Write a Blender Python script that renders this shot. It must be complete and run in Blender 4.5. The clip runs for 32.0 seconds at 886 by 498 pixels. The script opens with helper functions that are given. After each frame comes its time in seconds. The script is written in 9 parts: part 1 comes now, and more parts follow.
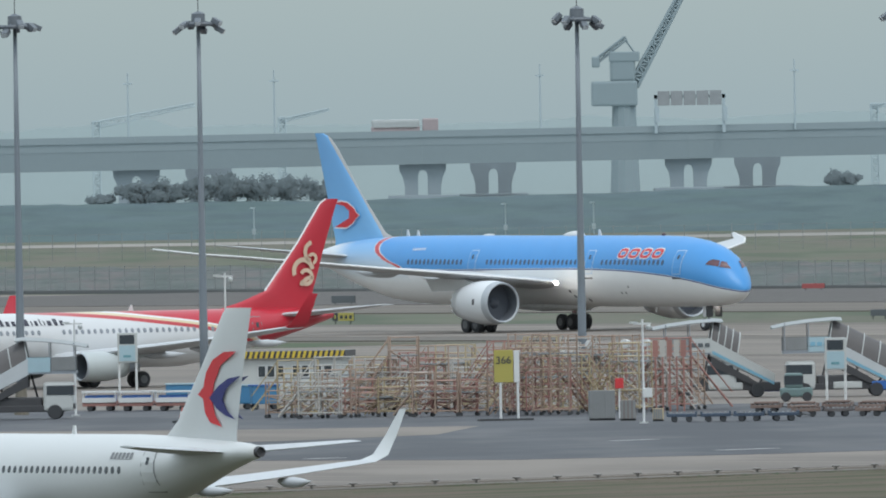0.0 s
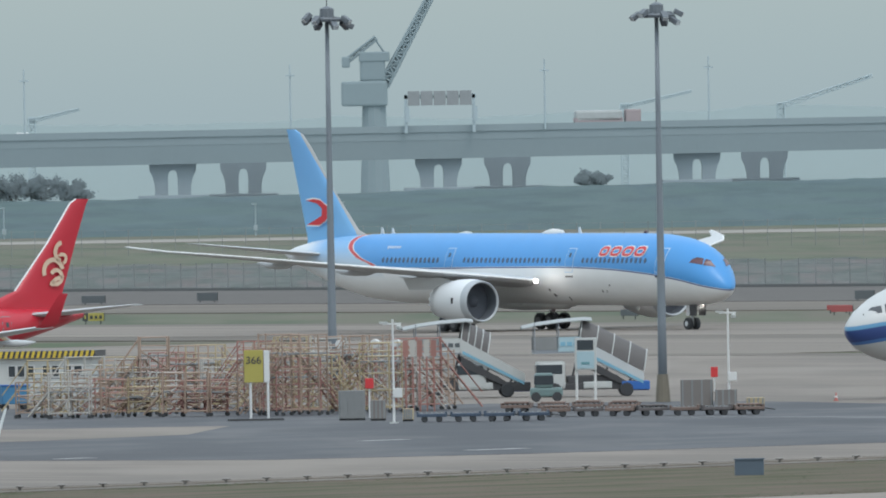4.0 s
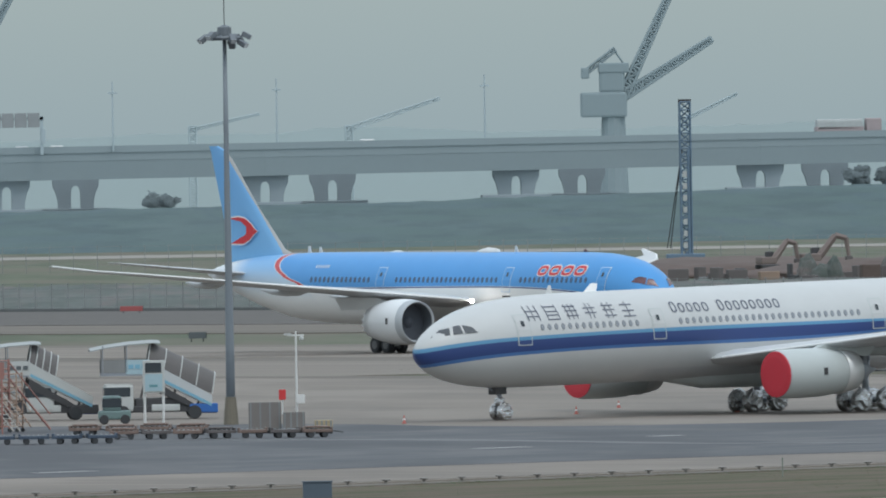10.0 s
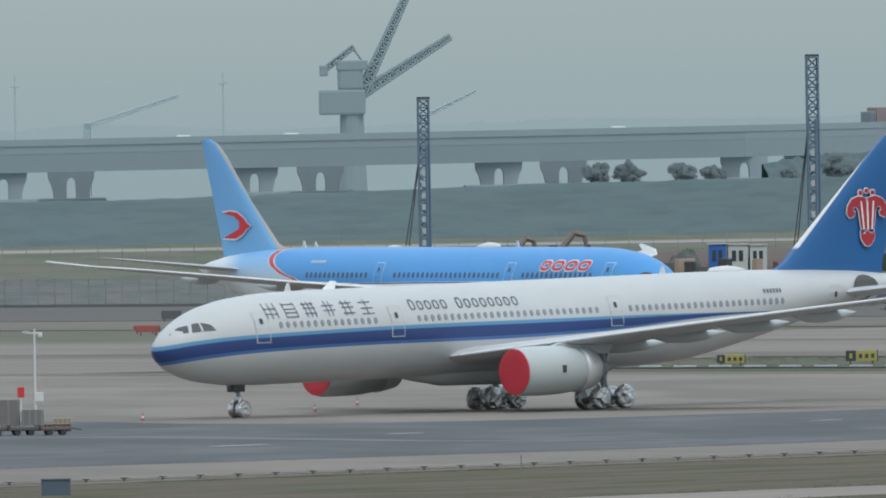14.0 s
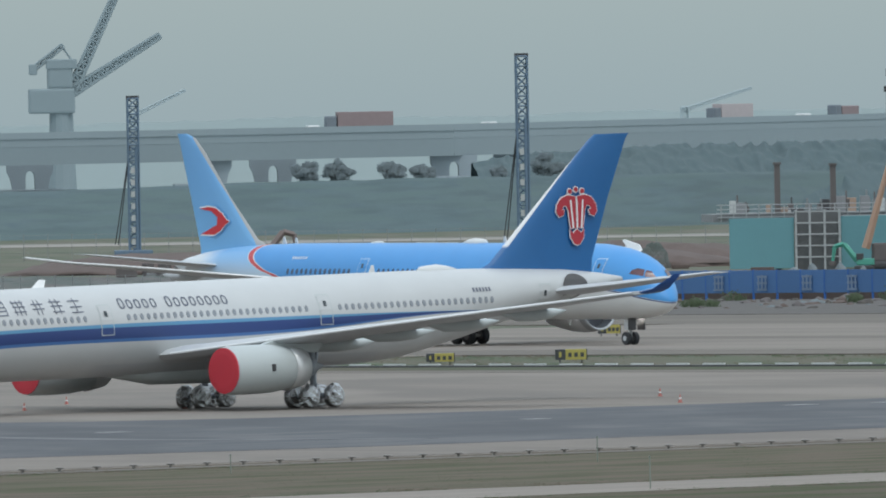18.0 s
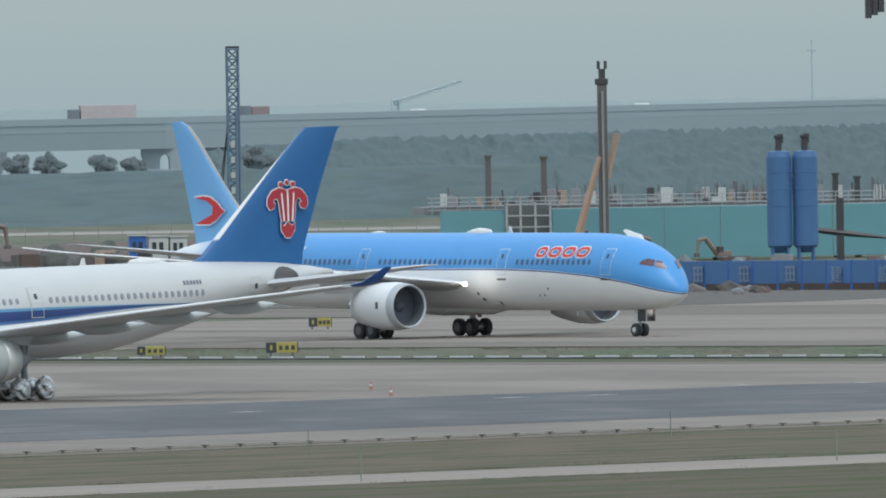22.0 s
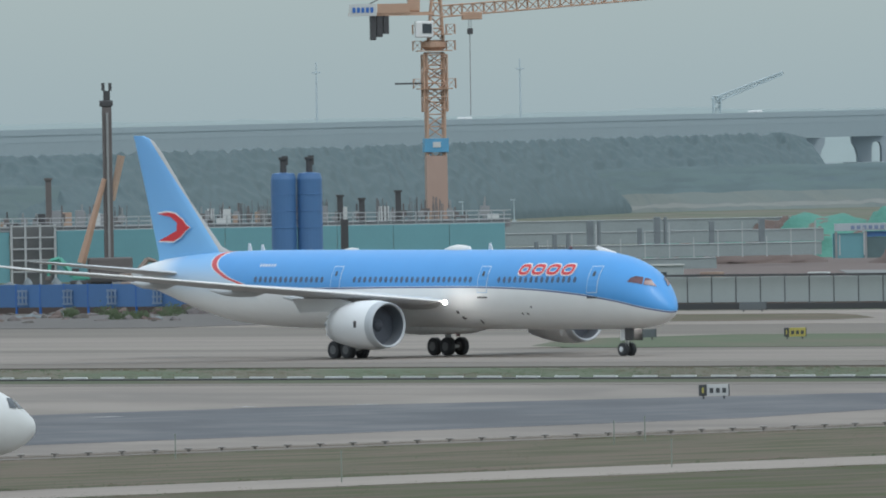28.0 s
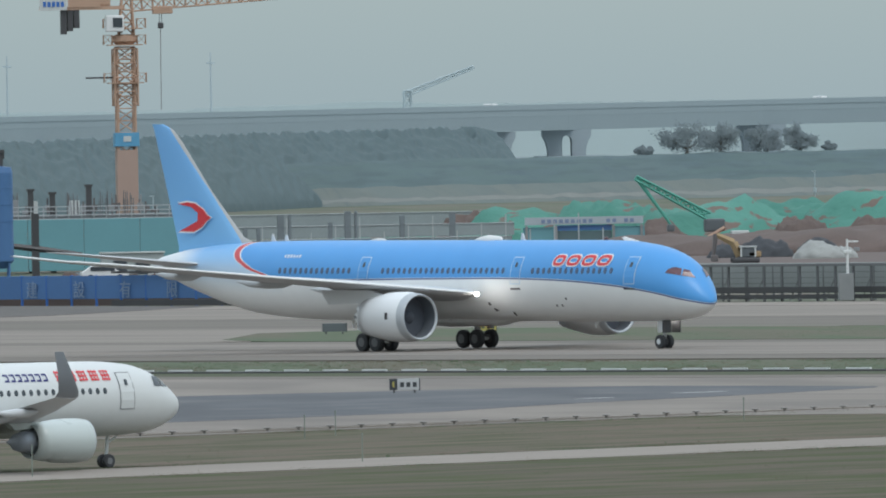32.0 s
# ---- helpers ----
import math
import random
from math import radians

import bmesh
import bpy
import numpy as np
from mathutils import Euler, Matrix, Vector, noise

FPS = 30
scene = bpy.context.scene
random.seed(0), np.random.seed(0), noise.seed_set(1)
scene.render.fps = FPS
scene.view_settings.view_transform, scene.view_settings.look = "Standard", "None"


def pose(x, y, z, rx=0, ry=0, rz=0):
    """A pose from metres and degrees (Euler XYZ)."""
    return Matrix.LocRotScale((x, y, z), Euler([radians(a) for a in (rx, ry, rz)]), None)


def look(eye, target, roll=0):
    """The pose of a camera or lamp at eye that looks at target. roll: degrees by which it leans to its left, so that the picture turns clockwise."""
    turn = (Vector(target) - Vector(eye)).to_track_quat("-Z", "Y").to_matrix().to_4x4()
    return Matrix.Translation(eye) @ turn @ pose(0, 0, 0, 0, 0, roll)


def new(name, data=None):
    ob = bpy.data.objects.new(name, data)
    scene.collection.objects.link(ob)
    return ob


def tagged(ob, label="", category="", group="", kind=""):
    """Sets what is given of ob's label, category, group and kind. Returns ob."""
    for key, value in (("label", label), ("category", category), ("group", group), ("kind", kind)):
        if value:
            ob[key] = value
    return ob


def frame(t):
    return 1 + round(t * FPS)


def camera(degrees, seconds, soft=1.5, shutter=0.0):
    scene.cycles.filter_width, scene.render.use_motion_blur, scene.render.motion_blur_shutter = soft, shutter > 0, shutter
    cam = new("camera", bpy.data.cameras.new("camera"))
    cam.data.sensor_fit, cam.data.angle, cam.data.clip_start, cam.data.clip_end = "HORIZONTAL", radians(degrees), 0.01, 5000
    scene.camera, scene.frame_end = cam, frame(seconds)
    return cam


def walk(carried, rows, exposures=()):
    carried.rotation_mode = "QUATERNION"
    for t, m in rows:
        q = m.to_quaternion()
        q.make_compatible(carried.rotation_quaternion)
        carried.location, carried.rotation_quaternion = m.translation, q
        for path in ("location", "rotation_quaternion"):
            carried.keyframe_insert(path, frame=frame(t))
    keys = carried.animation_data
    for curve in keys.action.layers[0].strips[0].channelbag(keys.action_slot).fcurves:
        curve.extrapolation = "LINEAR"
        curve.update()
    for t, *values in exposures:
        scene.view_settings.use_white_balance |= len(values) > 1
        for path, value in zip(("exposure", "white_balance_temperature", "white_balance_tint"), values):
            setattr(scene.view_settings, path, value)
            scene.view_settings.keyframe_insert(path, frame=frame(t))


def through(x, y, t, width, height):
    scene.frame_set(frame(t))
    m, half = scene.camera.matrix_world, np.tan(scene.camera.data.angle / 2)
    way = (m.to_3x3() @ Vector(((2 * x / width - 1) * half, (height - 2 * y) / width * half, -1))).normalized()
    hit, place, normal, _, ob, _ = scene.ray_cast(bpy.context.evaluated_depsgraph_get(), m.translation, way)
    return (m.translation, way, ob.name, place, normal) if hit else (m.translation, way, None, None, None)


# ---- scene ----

# The eye stands on a terrace, 17.21 m above the apron; a long lens pans with the taxiing airliner.
EYE_Z = 17.212
cam = camera(2.3639, 32.0, soft=1.9)


def aim(azimuth, elevation):
    """The pose of the camera for an azimuth to the right of +y and an elevation, in degrees."""
    a, e = radians(azimuth), radians(elevation)
    way = Vector((math.sin(a) * math.cos(e), math.cos(a) * math.cos(e), math.sin(e)))
    eye = Vector((0, 0, EYE_Z))
    return look(eye, eye + way * 1000, -1.0)


walk(cam, [(t, aim(a, e)) for t, a, e in (
    (0, -0.0000, -0.3228), (0.5, 0.0509, -0.3184), (1, 0.1272, -0.3388), (1.5, 0.2283, -0.3482),
    (2, 0.3148, -0.3483), (2.5, 0.3876, -0.3474), (3, 0.4454, -0.3436), (3.5, 0.5547, -0.3371),
    (4, 0.6668, -0.3342), (4.5, 0.8128, -0.3324), (5.5, 0.9929, -0.2770), (6.5, 1.1082, -0.1625),
    (7, 1.1439, -0.1010), (7.5, 1.2367, -0.0395), (8, 1.3874, -0.0290), (8.5, 1.5263, -0.0956),
    (9, 1.6426, -0.1911), (9.5, 1.7388, -0.2468), (10, 1.8203, -0.2938), (10.5, 1.9176, -0.3098),
    (11, 2.0170, -0.3398), (11.5, 2.0756, -0.3584), (12, 2.1770, -0.3590), (12.5, 2.2866, -0.3503),
    (13, 2.3835, -0.3460), (13.5, 2.4464, -0.3299), (14, 2.5177, -0.3123), (14.5, 2.6377, -0.3157),
    (15, 2.7219, -0.3175), (15.5, 2.8526, -0.3278), (16.5, 3.0268, -0.3430), (17.5, 3.1947, -0.3424),
    (18, 3.2929, -0.3289), (18.5, 3.3972, -0.3226), (19, 3.4686, -0.3202), (19.5, 3.5632, -0.3092),
    (20, 3.6632, -0.3121), (20.5, 3.7332, -0.3115), (21, 3.8022, -0.3276), (21.5, 3.9156, -0.3524),
    (22, 4.0639, -0.3611), (22.5, 4.1490, -0.3658), (23, 4.2601, -0.3605), (23.5, 4.3909, -0.3378),
    (24, 4.5391, -0.3386), (24.5, 4.6520, -0.3398), (25, 4.7948, -0.3298), (25.5, 4.8963, -0.3297),
    (26, 4.9991, -0.3333), (26.5, 5.1203, -0.3339), (27.5, 5.3050, -0.3314), (28.5, 5.4702, -0.3196),
    (29, 5.5601, -0.3154), (29.5, 5.6554, -0.3054), (30, 5.7576, -0.2925), (30.5, 5.8895, -0.2748),
    (31, 6.0167, -0.2867), (31.5, 6.1252, -0.3194), (32, 6.2114, -0.3555),
)], exposures=[(0.0, 0.19), (3.0, 0.25), (4.0, 0.25), (7.0, 0.07), (11.0, 0.07), (15.0, 0.09), (19.0, 0.12), (22.0, 0.21), (23.0, 0.22), (26.0, 0.2), (32.0, 0.18)])

# ---- world and light: an overcast, hazy noon ----
world = bpy.data.worlds.new("overcast_sky")
scene.world = world
world.use_nodes = True
wn, wl = world.node_tree.nodes, world.node_tree.links
wn.clear()
w_out = wn.new("ShaderNodeOutputWorld")
w_bg = wn.new("ShaderNodeBackground")
w_sky = wn.new("ShaderNodeTexSky")
w_sky.sky_type, w_sky.sun_disc = "NISHITA", False
w_sky.sun_elevation, w_sky.sun_rotation = radians(58), radians(200)
w_sky.air_density, w_sky.dust_density = 2.0, 6.0
w_coord = wn.new("ShaderNodeTexCoord")
w_sep = wn.new("ShaderNodeSeparateXYZ")
w_ramp = wn.new("ShaderNodeValToRGB")
w_mix = wn.new("ShaderNodeMix")
w_mix.data_type = "RGBA"
w_mix.inputs["Factor"].default_value = 0.93
w_scale = wn.new("ShaderNodeVectorMath")
w_scale.operation = "SCALE"
w_scale.inputs["Scale"].default_value = 0.07
wl.new(w_coord.outputs["Generated"], w_sep.inputs[0])
wl.new(w_sep.outputs["Z"], w_ramp.inputs["Fac"])
# cloud layer: dull at the horizon, twice as bright higher up
els = w_ramp.color_ramp.elements
els[0].position, els[0].color = 0.0, (0.318, 0.405, 0.438, 1)
els[1].position, els[1].color = 1.0, (0.78, 0.92, 1.06, 1)
els.new(0.12).color = (0.60, 0.69, 0.72, 1)
els.new(0.45).color = (0.83, 0.97, 1.08, 1)
e_mid = els.new(0.03)
e_mid.color = (0.390, 0.465, 0.476, 1)
e_low = els.new(0.009)
e_low.color = (0.383, 0.460, 0.460, 1)
wl.new(w_sky.outputs["Color"], w_scale.inputs[0])
wl.new(w_scale.outputs["Vector"], w_mix.inputs["A"])
wl.new(w_ramp.outputs["Color"], w_mix.inputs["B"])
wl.new(w_mix.outputs["Result"], w_bg.inputs["Color"])
w_bg.inputs["Strength"].default_value = 1.0
wl.new(w_bg.outputs[0], w_out.inputs[0])

sun_data = bpy.data.lights.new("sun", "SUN")
sun_data.energy, sun_data.angle, sun_data.color = 0.95, radians(22), (1.0, 0.97, 0.92)
sun = new("sun", sun_data)
sun.matrix_world = look((0, 0, 200), (-60, 110, 0))


# ---- materials ----
class Nodes:
    """Short hand for building a node material."""

    def __init__(self, name, rough=0.6, metal=0.0):
        self.mat = bpy.data.materials.new(name)
        self.mat.use_nodes = True
        self.tree = self.mat.node_tree
        self.bsdf = self.tree.nodes["Principled BSDF"]
        self.bsdf.inputs["Roughness"].default_value = rough
        self.bsdf.inputs["Metallic"].default_value = metal

    def add(self, kind):
        return self.tree.nodes.new(kind)

    def put(self, value, socket):
        if isinstance(value, bpy.types.NodeSocket):
            self.tree.links.new(value, socket)
        else:
            socket.default_value = value

    def coords(self):
        c = self.add("ShaderNodeTexCoord")
        s = self.add("ShaderNodeSeparateXYZ")
        self.tree.links.new(c.outputs["Object"], s.inputs[0])
        return c.outputs["Object"], s.outputs[0], s.outputs[1], s.outputs[2]

    def math(self, op, a, b=0.0, c=0.0):
        n = self.add("ShaderNodeMath")
        n.operation = op
        for v, s in zip((a, b, c), n.inputs):
            self.put(v, s)
        return n.outputs[0]

    def soft(self, a, edge, width):
        """0 below edge, 1 above it, with a blend of that width."""
        n = self.add("ShaderNodeMapRange")
        n.interpolation_type = "SMOOTHSTEP"
        self.put(a, n.inputs[0])
        n.inputs[1].default_value, n.inputs[2].default_value = edge - width / 2, edge + width / 2
        return n.outputs[0]

    def curve(self, a, points, low, high):
        """A curve through points (0..1, value), values within low..high."""
        n = self.add("ShaderNodeFloatCurve")
        self.put(a, n.inputs["Value"])
        cv = n.mapping.curves[0]
        pts = [(x, (v - low) / (high - low)) for x, v in points]
        cv.points[0].location, cv.points[1].location = pts[0], pts[-1]
        for p in pts[1:-1]:
            cv.points.new(*p)
        n.mapping.update()
        return self.math("MULTIPLY_ADD", n.outputs[0], high - low, low)

    def mix(self, fac, a, b, mode="MIX"):
        n = self.add("ShaderNodeMix")
        n.data_type, n.blend_type = "RGBA", mode
        self.put(fac, n.inputs["Factor"])
        for v, k in ((a, "A"), (b, "B")):
            self.put((*v, 1) if isinstance(v, tuple) else v, n.inputs[k])
        return n.outputs["Result"]

    def noise(self, vec, scale, detail=4.0, stretch=None):
        n = self.add("ShaderNodeTexNoise")
        if stretch:
            m = self.add("ShaderNodeMapping")
            m.inputs["Scale"].default_value = stretch
            self.put(vec, m.inputs[0])
            vec = m.outputs[0]
        self.put(vec, n.inputs["Vector"])
        n.inputs["Scale"].default_value, n.inputs["Detail"].default_value = scale, detail
        return n.outputs["Fac"]

    def bump(self, height, strength=0.3, distance=0.02):
        n = self.add("ShaderNodeBump")
        n.inputs["Strength"].default_value, n.inputs["Distance"].default_value = strength, distance
        self.put(height, n.inputs["Height"])
        self.tree.links.new(n.outputs[0], self.bsdf.inputs["Normal"])

    def done(self, color):
        self.put((*color, 1) if isinstance(color, tuple) else color, self.bsdf.inputs["Base Color"])
        return self.mat


def surface(name, color, rough=0.6, metal=0.0, vary=0.18, scale=0.8, bump=0.0, random=0.0):
    """A plain coat with large stains and fine grain, at real size."""
    k = Nodes(name, rough, metal)
    vec = k.coords()[0]
    big, fine = k.noise(vec, scale, 3), k.noise(vec, scale * 14, 4)
    f = k.math("ADD", k.math("MULTIPLY", big, 0.65), k.math("MULTIPLY", fine, 0.35))
    if random:
        info = k.add("ShaderNodeObjectInfo")
        f = k.math("ADD", f, k.math("MULTIPLY", k.math("SUBTRACT", info.outputs["Random"], 0.5), random))
    dark = tuple(c * (1 - vary) for c in color)
    light = tuple(min(1, c * (1 + vary)) for c in color)
    if bump:
        k.bump(fine, bump)
    k.put(k.math("MULTIPLY_ADD", big, 0.25, rough - 0.12), k.bsdf.inputs["Roughness"])
    return k.done(k.mix(f, dark, light))


def glow(name, color, strength):
    k = Nodes(name)
    k.bsdf.inputs["Emission Color"].default_value = (*color, 1)
    k.bsdf.inputs["Emission Strength"].default_value = strength
    return k.done(color)


def ground_mix(name, a, b, c, scale, stretch, turn, rough=0.9, patches=(), gloss=0.5, along=False):
    """Ground cover in three tones, streaked along one direction; patches: (colour, share, feature size x, y) on top."""
    k = Nodes(name, rough)
    k.bsdf.inputs["Specular IOR Level"].default_value = gloss
    vec = k.coords()[0]
    m = k.add("ShaderNodeMapping")
    m.inputs["Rotation"].default_value = (0, 0, radians(turn))
    k.put(vec, m.inputs[0])
    s = k.add("ShaderNodeVectorMath")
    s.operation = "MULTIPLY"
    k.put(m.outputs[0], s.inputs[0])
    s.inputs[1].default_value = stretch
    big, mid, fine = k.noise(s.outputs[0], scale, 4), k.noise(s.outputs[0], scale * 5, 4), k.noise(vec, 3.0, 3)
    col = k.mix(k.soft(big, 0.5, 0.35), a, b)
    col = k.mix(k.soft(mid, 0.62, 0.3), col, c)
    for i, (tone, share, sx, sy) in enumerate(patches):
        shift = k.add("ShaderNodeMapping")
        shift.inputs["Scale"].default_value, shift.inputs["Location"].default_value = (1 / sx, 1 / sy, 1), (7.3 * i, 3.1 * i, 0)
        k.put(m.outputs[0] if along else vec, shift.inputs[0])
        col = k.mix(k.math("MULTIPLY", k.soft(k.noise(shift.outputs[0], 1.0, 5), 0.62 - 0.3 * share, 0.22), 0.85), col, tone)
    col = k.mix(k.math("MULTIPLY", fine, 0.25), col, (0.02, 0.02, 0.02))
    return k.done(col)


TURN_A, TURN_B = 54.95, -49.5   # the two directions of the airfield's pavements, degrees
M_GRASS = ground_mix("grass", (0.095, 0.115, 0.068), (0.130, 0.126, 0.088), (0.060, 0.108, 0.046), 0.05, (0.25, 1.4, 1), TURN_A, patches=(((0.062, 0.085, 0.045), 0.35, 9.0, 120.0), ((0.135, 0.118, 0.088), 0.3, 14.0, 90.0)))
M_GRASS_B = ground_mix("verge_grass", (0.133, 0.117, 0.090), (0.150, 0.128, 0.099), (0.107, 0.121, 0.073), 0.07, (0.22, 1.6, 1), TURN_B, patches=(((0.160, 0.128, 0.104), 0.4, 22.0, 5.0), ((0.085, 0.096, 0.056), 0.25, 14.0, 4.0)), gloss=0.05, along=True)
# Darker copy of the verge grass, for the near side
M_GRASS_C = ground_mix("darker_verge_grass", (0.111, 0.098, 0.076), (0.126, 0.107, 0.084), (0.086, 0.103, 0.058), 0.07, (0.22, 1.6, 1), TURN_B, patches=(((0.143, 0.116, 0.093), 0.35, 24.0, 6.0), ((0.073, 0.093, 0.044), 0.3, 14.0, 5.0)), gloss=0.05, along=True)
M_GRASS_DARK = ground_mix("dark_strip_grass", (0.098, 0.112, 0.076), (0.114, 0.120, 0.086), (0.080, 0.106, 0.064), 0.07, (0.22, 1.6, 1), TURN_A, patches=(((0.134, 0.124, 0.096), 0.25, 8.0, 60.0),), gloss=0.05)
M_GRASS_GREEN = ground_mix("soft_green_grass", (0.118, 0.146, 0.098), (0.134, 0.150, 0.106), (0.098, 0.140, 0.084), 0.06, (0.25, 1.4, 1), TURN_A, patches=(((0.158, 0.146, 0.116), 0.32, 9.0, 80.0),), gloss=0.05)
M_CONCRETE = ground_mix("apron_concrete", (0.225, 0.194, 0.168), (0.178, 0.154, 0.135), (0.272, 0.234, 0.202), 0.035, (0.22, 2.4, 1), TURN_A, patches=(((0.168, 0.146, 0.130), 0.25, 22.0, 110.0), ((0.262, 0.228, 0.198), 0.2, 16.0, 60.0)))
M_TAXI = ground_mix("taxiway_concrete", (0.208, 0.180, 0.156), (0.262, 0.226, 0.195), (0.150, 0.132, 0.117), 0.035, (0.12, 3.0, 1), TURN_A)
M_SHOULDER = ground_mix("shoulder_asphalt", (0.165, 0.143, 0.121), (0.134, 0.117, 0.099), (0.196, 0.168, 0.140), 0.035, (0.15, 2.4, 1), TURN_A)
M_ROAD = ground_mix("asphalt", (0.096, 0.101, 0.113), (0.076, 0.081, 0.092), (0.150, 0.152, 0.157), 0.045, (0.15, 2.6, 1), TURN_B, patches=(((0.135, 0.135, 0.140), 0.22, 6.0, 18.0), ((0.066, 0.070, 0.080), 0.3, 12.0, 40.0)))
M_STRIP = ground_mix("concrete_strip", (0.276, 0.239, 0.206), (0.233, 0.202, 0.176), (0.300, 0.260, 0.224), 0.05, (0.2, 1.5, 1), TURN_B)
M_WORN = surface("worn_road_paint", (0.36, 0.36, 0.36), 0.8, vary=0.35, scale=0.6)
M_YELLOW = surface("yellow_paint", (0.62, 0.46, 0.06), 0.55)
M_WHITE = surface("white_paint", (0.66, 0.67, 0.67), 0.4, vary=0.06)
M_CREAM = surface("pale_panel", (0.50, 0.52, 0.515), 0.5, vary=0.10)
M_CABINET = surface("cabinet_blue_grey", (0.085, 0.115, 0.15), 0.6)
M_BINBLUE = surface("bin_blue", (0.06, 0.21, 0.38), 0.6, vary=0.2)
M_SIGNBACK = surface("sign_back", (0.10, 0.115, 0.125), 0.6)
M_MARKER = surface("pale_marker", (0.20, 0.23, 0.20), 0.6)
M_STUB = surface("dusty_lamp_body", (0.25, 0.235, 0.22), 0.8)
M_STEEL = surface("galvanised_steel", (0.30, 0.33, 0.37), 0.45, 0.3)
M_DARKSTEEL = surface("dark_steel", (0.07, 0.07, 0.075), 0.5, 0.3)
# Rubber black raised a little, haze taken into the colour
M_BLACK = surface("lifted_black_rubber", (0.05, 0.053, 0.058), 0.8)
M_GLASS = surface("dark_glass", (0.05, 0.06, 0.07), 0.12, vary=0.1)
M_RED = surface("red_paint", (0.60, 0.045, 0.05), 0.45, vary=0.1)
M_BLUE = surface("blue_paint", (0.03, 0.13, 0.42), 0.5, vary=0.15)
M_SKYBLUE = surface("light_blue_paint", (0.20, 0.42, 0.55), 0.5, vary=0.15)
# Orange of the far site, dulled for haze in its base colour
M_ORANGE = surface("orange_paint", (0.40, 0.26, 0.19), 0.5, vary=0.15)
M_RUST = surface("rusty_tube", (0.35, 0.255, 0.20), 0.75, vary=0.35, random=0.5)
M_OCHRE = surface("ochre_tube", (0.42, 0.34, 0.21), 0.7, vary=0.3, random=0.4)
M_RUSTDARK = surface("dark_rusty_steel", (0.125, 0.112, 0.112), 0.7, vary=0.25)
# Netting orange also dulled to stand for haze
M_CRANEWRAP = surface("pale_orange_net", (0.37, 0.265, 0.22), 0.8, vary=0.12)
M_BANDBLUE = surface("band_blue", (0.09, 0.29, 0.46), 0.6)
# Viaduct concrete blued for distance; both colours carry the haze
M_BRIDGE = surface("bridge_concrete", (0.265, 0.318, 0.339), 0.85, vary=0.07, scale=0.06)
M_PIER = surface("pier_concrete", (0.275, 0.325, 0.355), 0.85, vary=0.07, scale=0.1)
# Bank greens shifted to blue: distance haze mixed into the scrub colour
M_BANK = ground_mix("hazed_bank_scrub", (0.098, 0.146, 0.158), (0.106, 0.153, 0.158), (0.090, 0.133, 0.152), 0.04, (1, 1, 1), 0, patches=(((0.082, 0.122, 0.130), 0.30, 9.0, 30.0), ((0.100, 0.150, 0.150), 0.25, 16.0, 40.0)))


def foliage(name, color, through=0.5):
    """Dull leaves that let some light through."""
    k = Nodes(name, 0.9)
    vec = k.coords()[0]
    f = k.math("ADD", k.math("MULTIPLY", k.noise(vec, 0.15, 3), 0.6), k.math("MULTIPLY", k.noise(vec, 1.6, 3), 0.4))
    col = k.mix(f, tuple(c * 0.85 for c in color), tuple(c * 1.15 for c in color))
    tr = k.add("ShaderNodeBsdfTranslucent")
    k.put(col, tr.inputs["Color"])
    mx = k.add("ShaderNodeMixShader")
    mx.inputs[0].default_value = through
    out = k.tree.nodes["Material Output"]
    k.tree.links.new(k.bsdf.outputs[0], mx.inputs[1])
    k.tree.links.new(tr.outputs[0], mx.inputs[2])
    k.tree.links.new(mx.outputs[0], out.inputs["Surface"])
    return k.done(col)


# Far leaves made pale and bluish; the haze sits in their base colour
M_HAZELEAF = foliage("foliage", (0.178, 0.222, 0.240), 0.2)
# Shrub browns and greens lightened, haze included in the tones
M_SHRUB = ground_mix("hazed_shrub", (0.112, 0.132, 0.125), (0.135, 0.138, 0.130), (0.092, 0.112, 0.105), 0.06, (0.4, 1, 1), TURN_A, patches=(((0.150, 0.130, 0.126), 0.25, 5.0, 60.0), ((0.082, 0.104, 0.094), 0.3, 3.5, 40.0)))
M_FARLEAF = foliage("hazed_foliage", (0.082, 0.122, 0.131), 0.08)
M_FOOT = surface("faded_yellow_foot", (0.18, 0.16, 0.125), 0.7, vary=0.25)
M_DOLLY = surface("dirty_brown_dolly", (0.20, 0.145, 0.125), 0.8, vary=0.25, random=0.4)
M_TUG = surface("dull_green_tug", (0.15, 0.225, 0.225), 0.5, vary=0.15)
M_BARK = surface("bark", (0.10, 0.085, 0.07), 0.95)
M_TEAL = surface("teal_hoarding", (0.13, 0.30, 0.34), 0.7, vary=0.12, scale=0.3)


def dust_net():
    """Green dust net, faded and torn, with bare earth showing in patches."""
    k = Nodes("green_dust_net", 0.9)
    vec = k.coords()[0]
    big, mid, fine = k.noise(vec, 0.06, 4), k.noise(vec, 0.25, 5), k.noise(vec, 1.5, 4)
    col = k.mix(k.soft(big, 0.5, 0.3), (0.055, 0.19, 0.15), (0.09, 0.26, 0.21))
    col = k.mix(k.math("MULTIPLY", fine, 0.35), col, (0.05, 0.16, 0.13))
    col = k.mix(k.soft(mid, 0.59, 0.04), col, (0.15, 0.112, 0.096))
    k.bump(fine, 0.6, 0.2)
    return k.done(col)


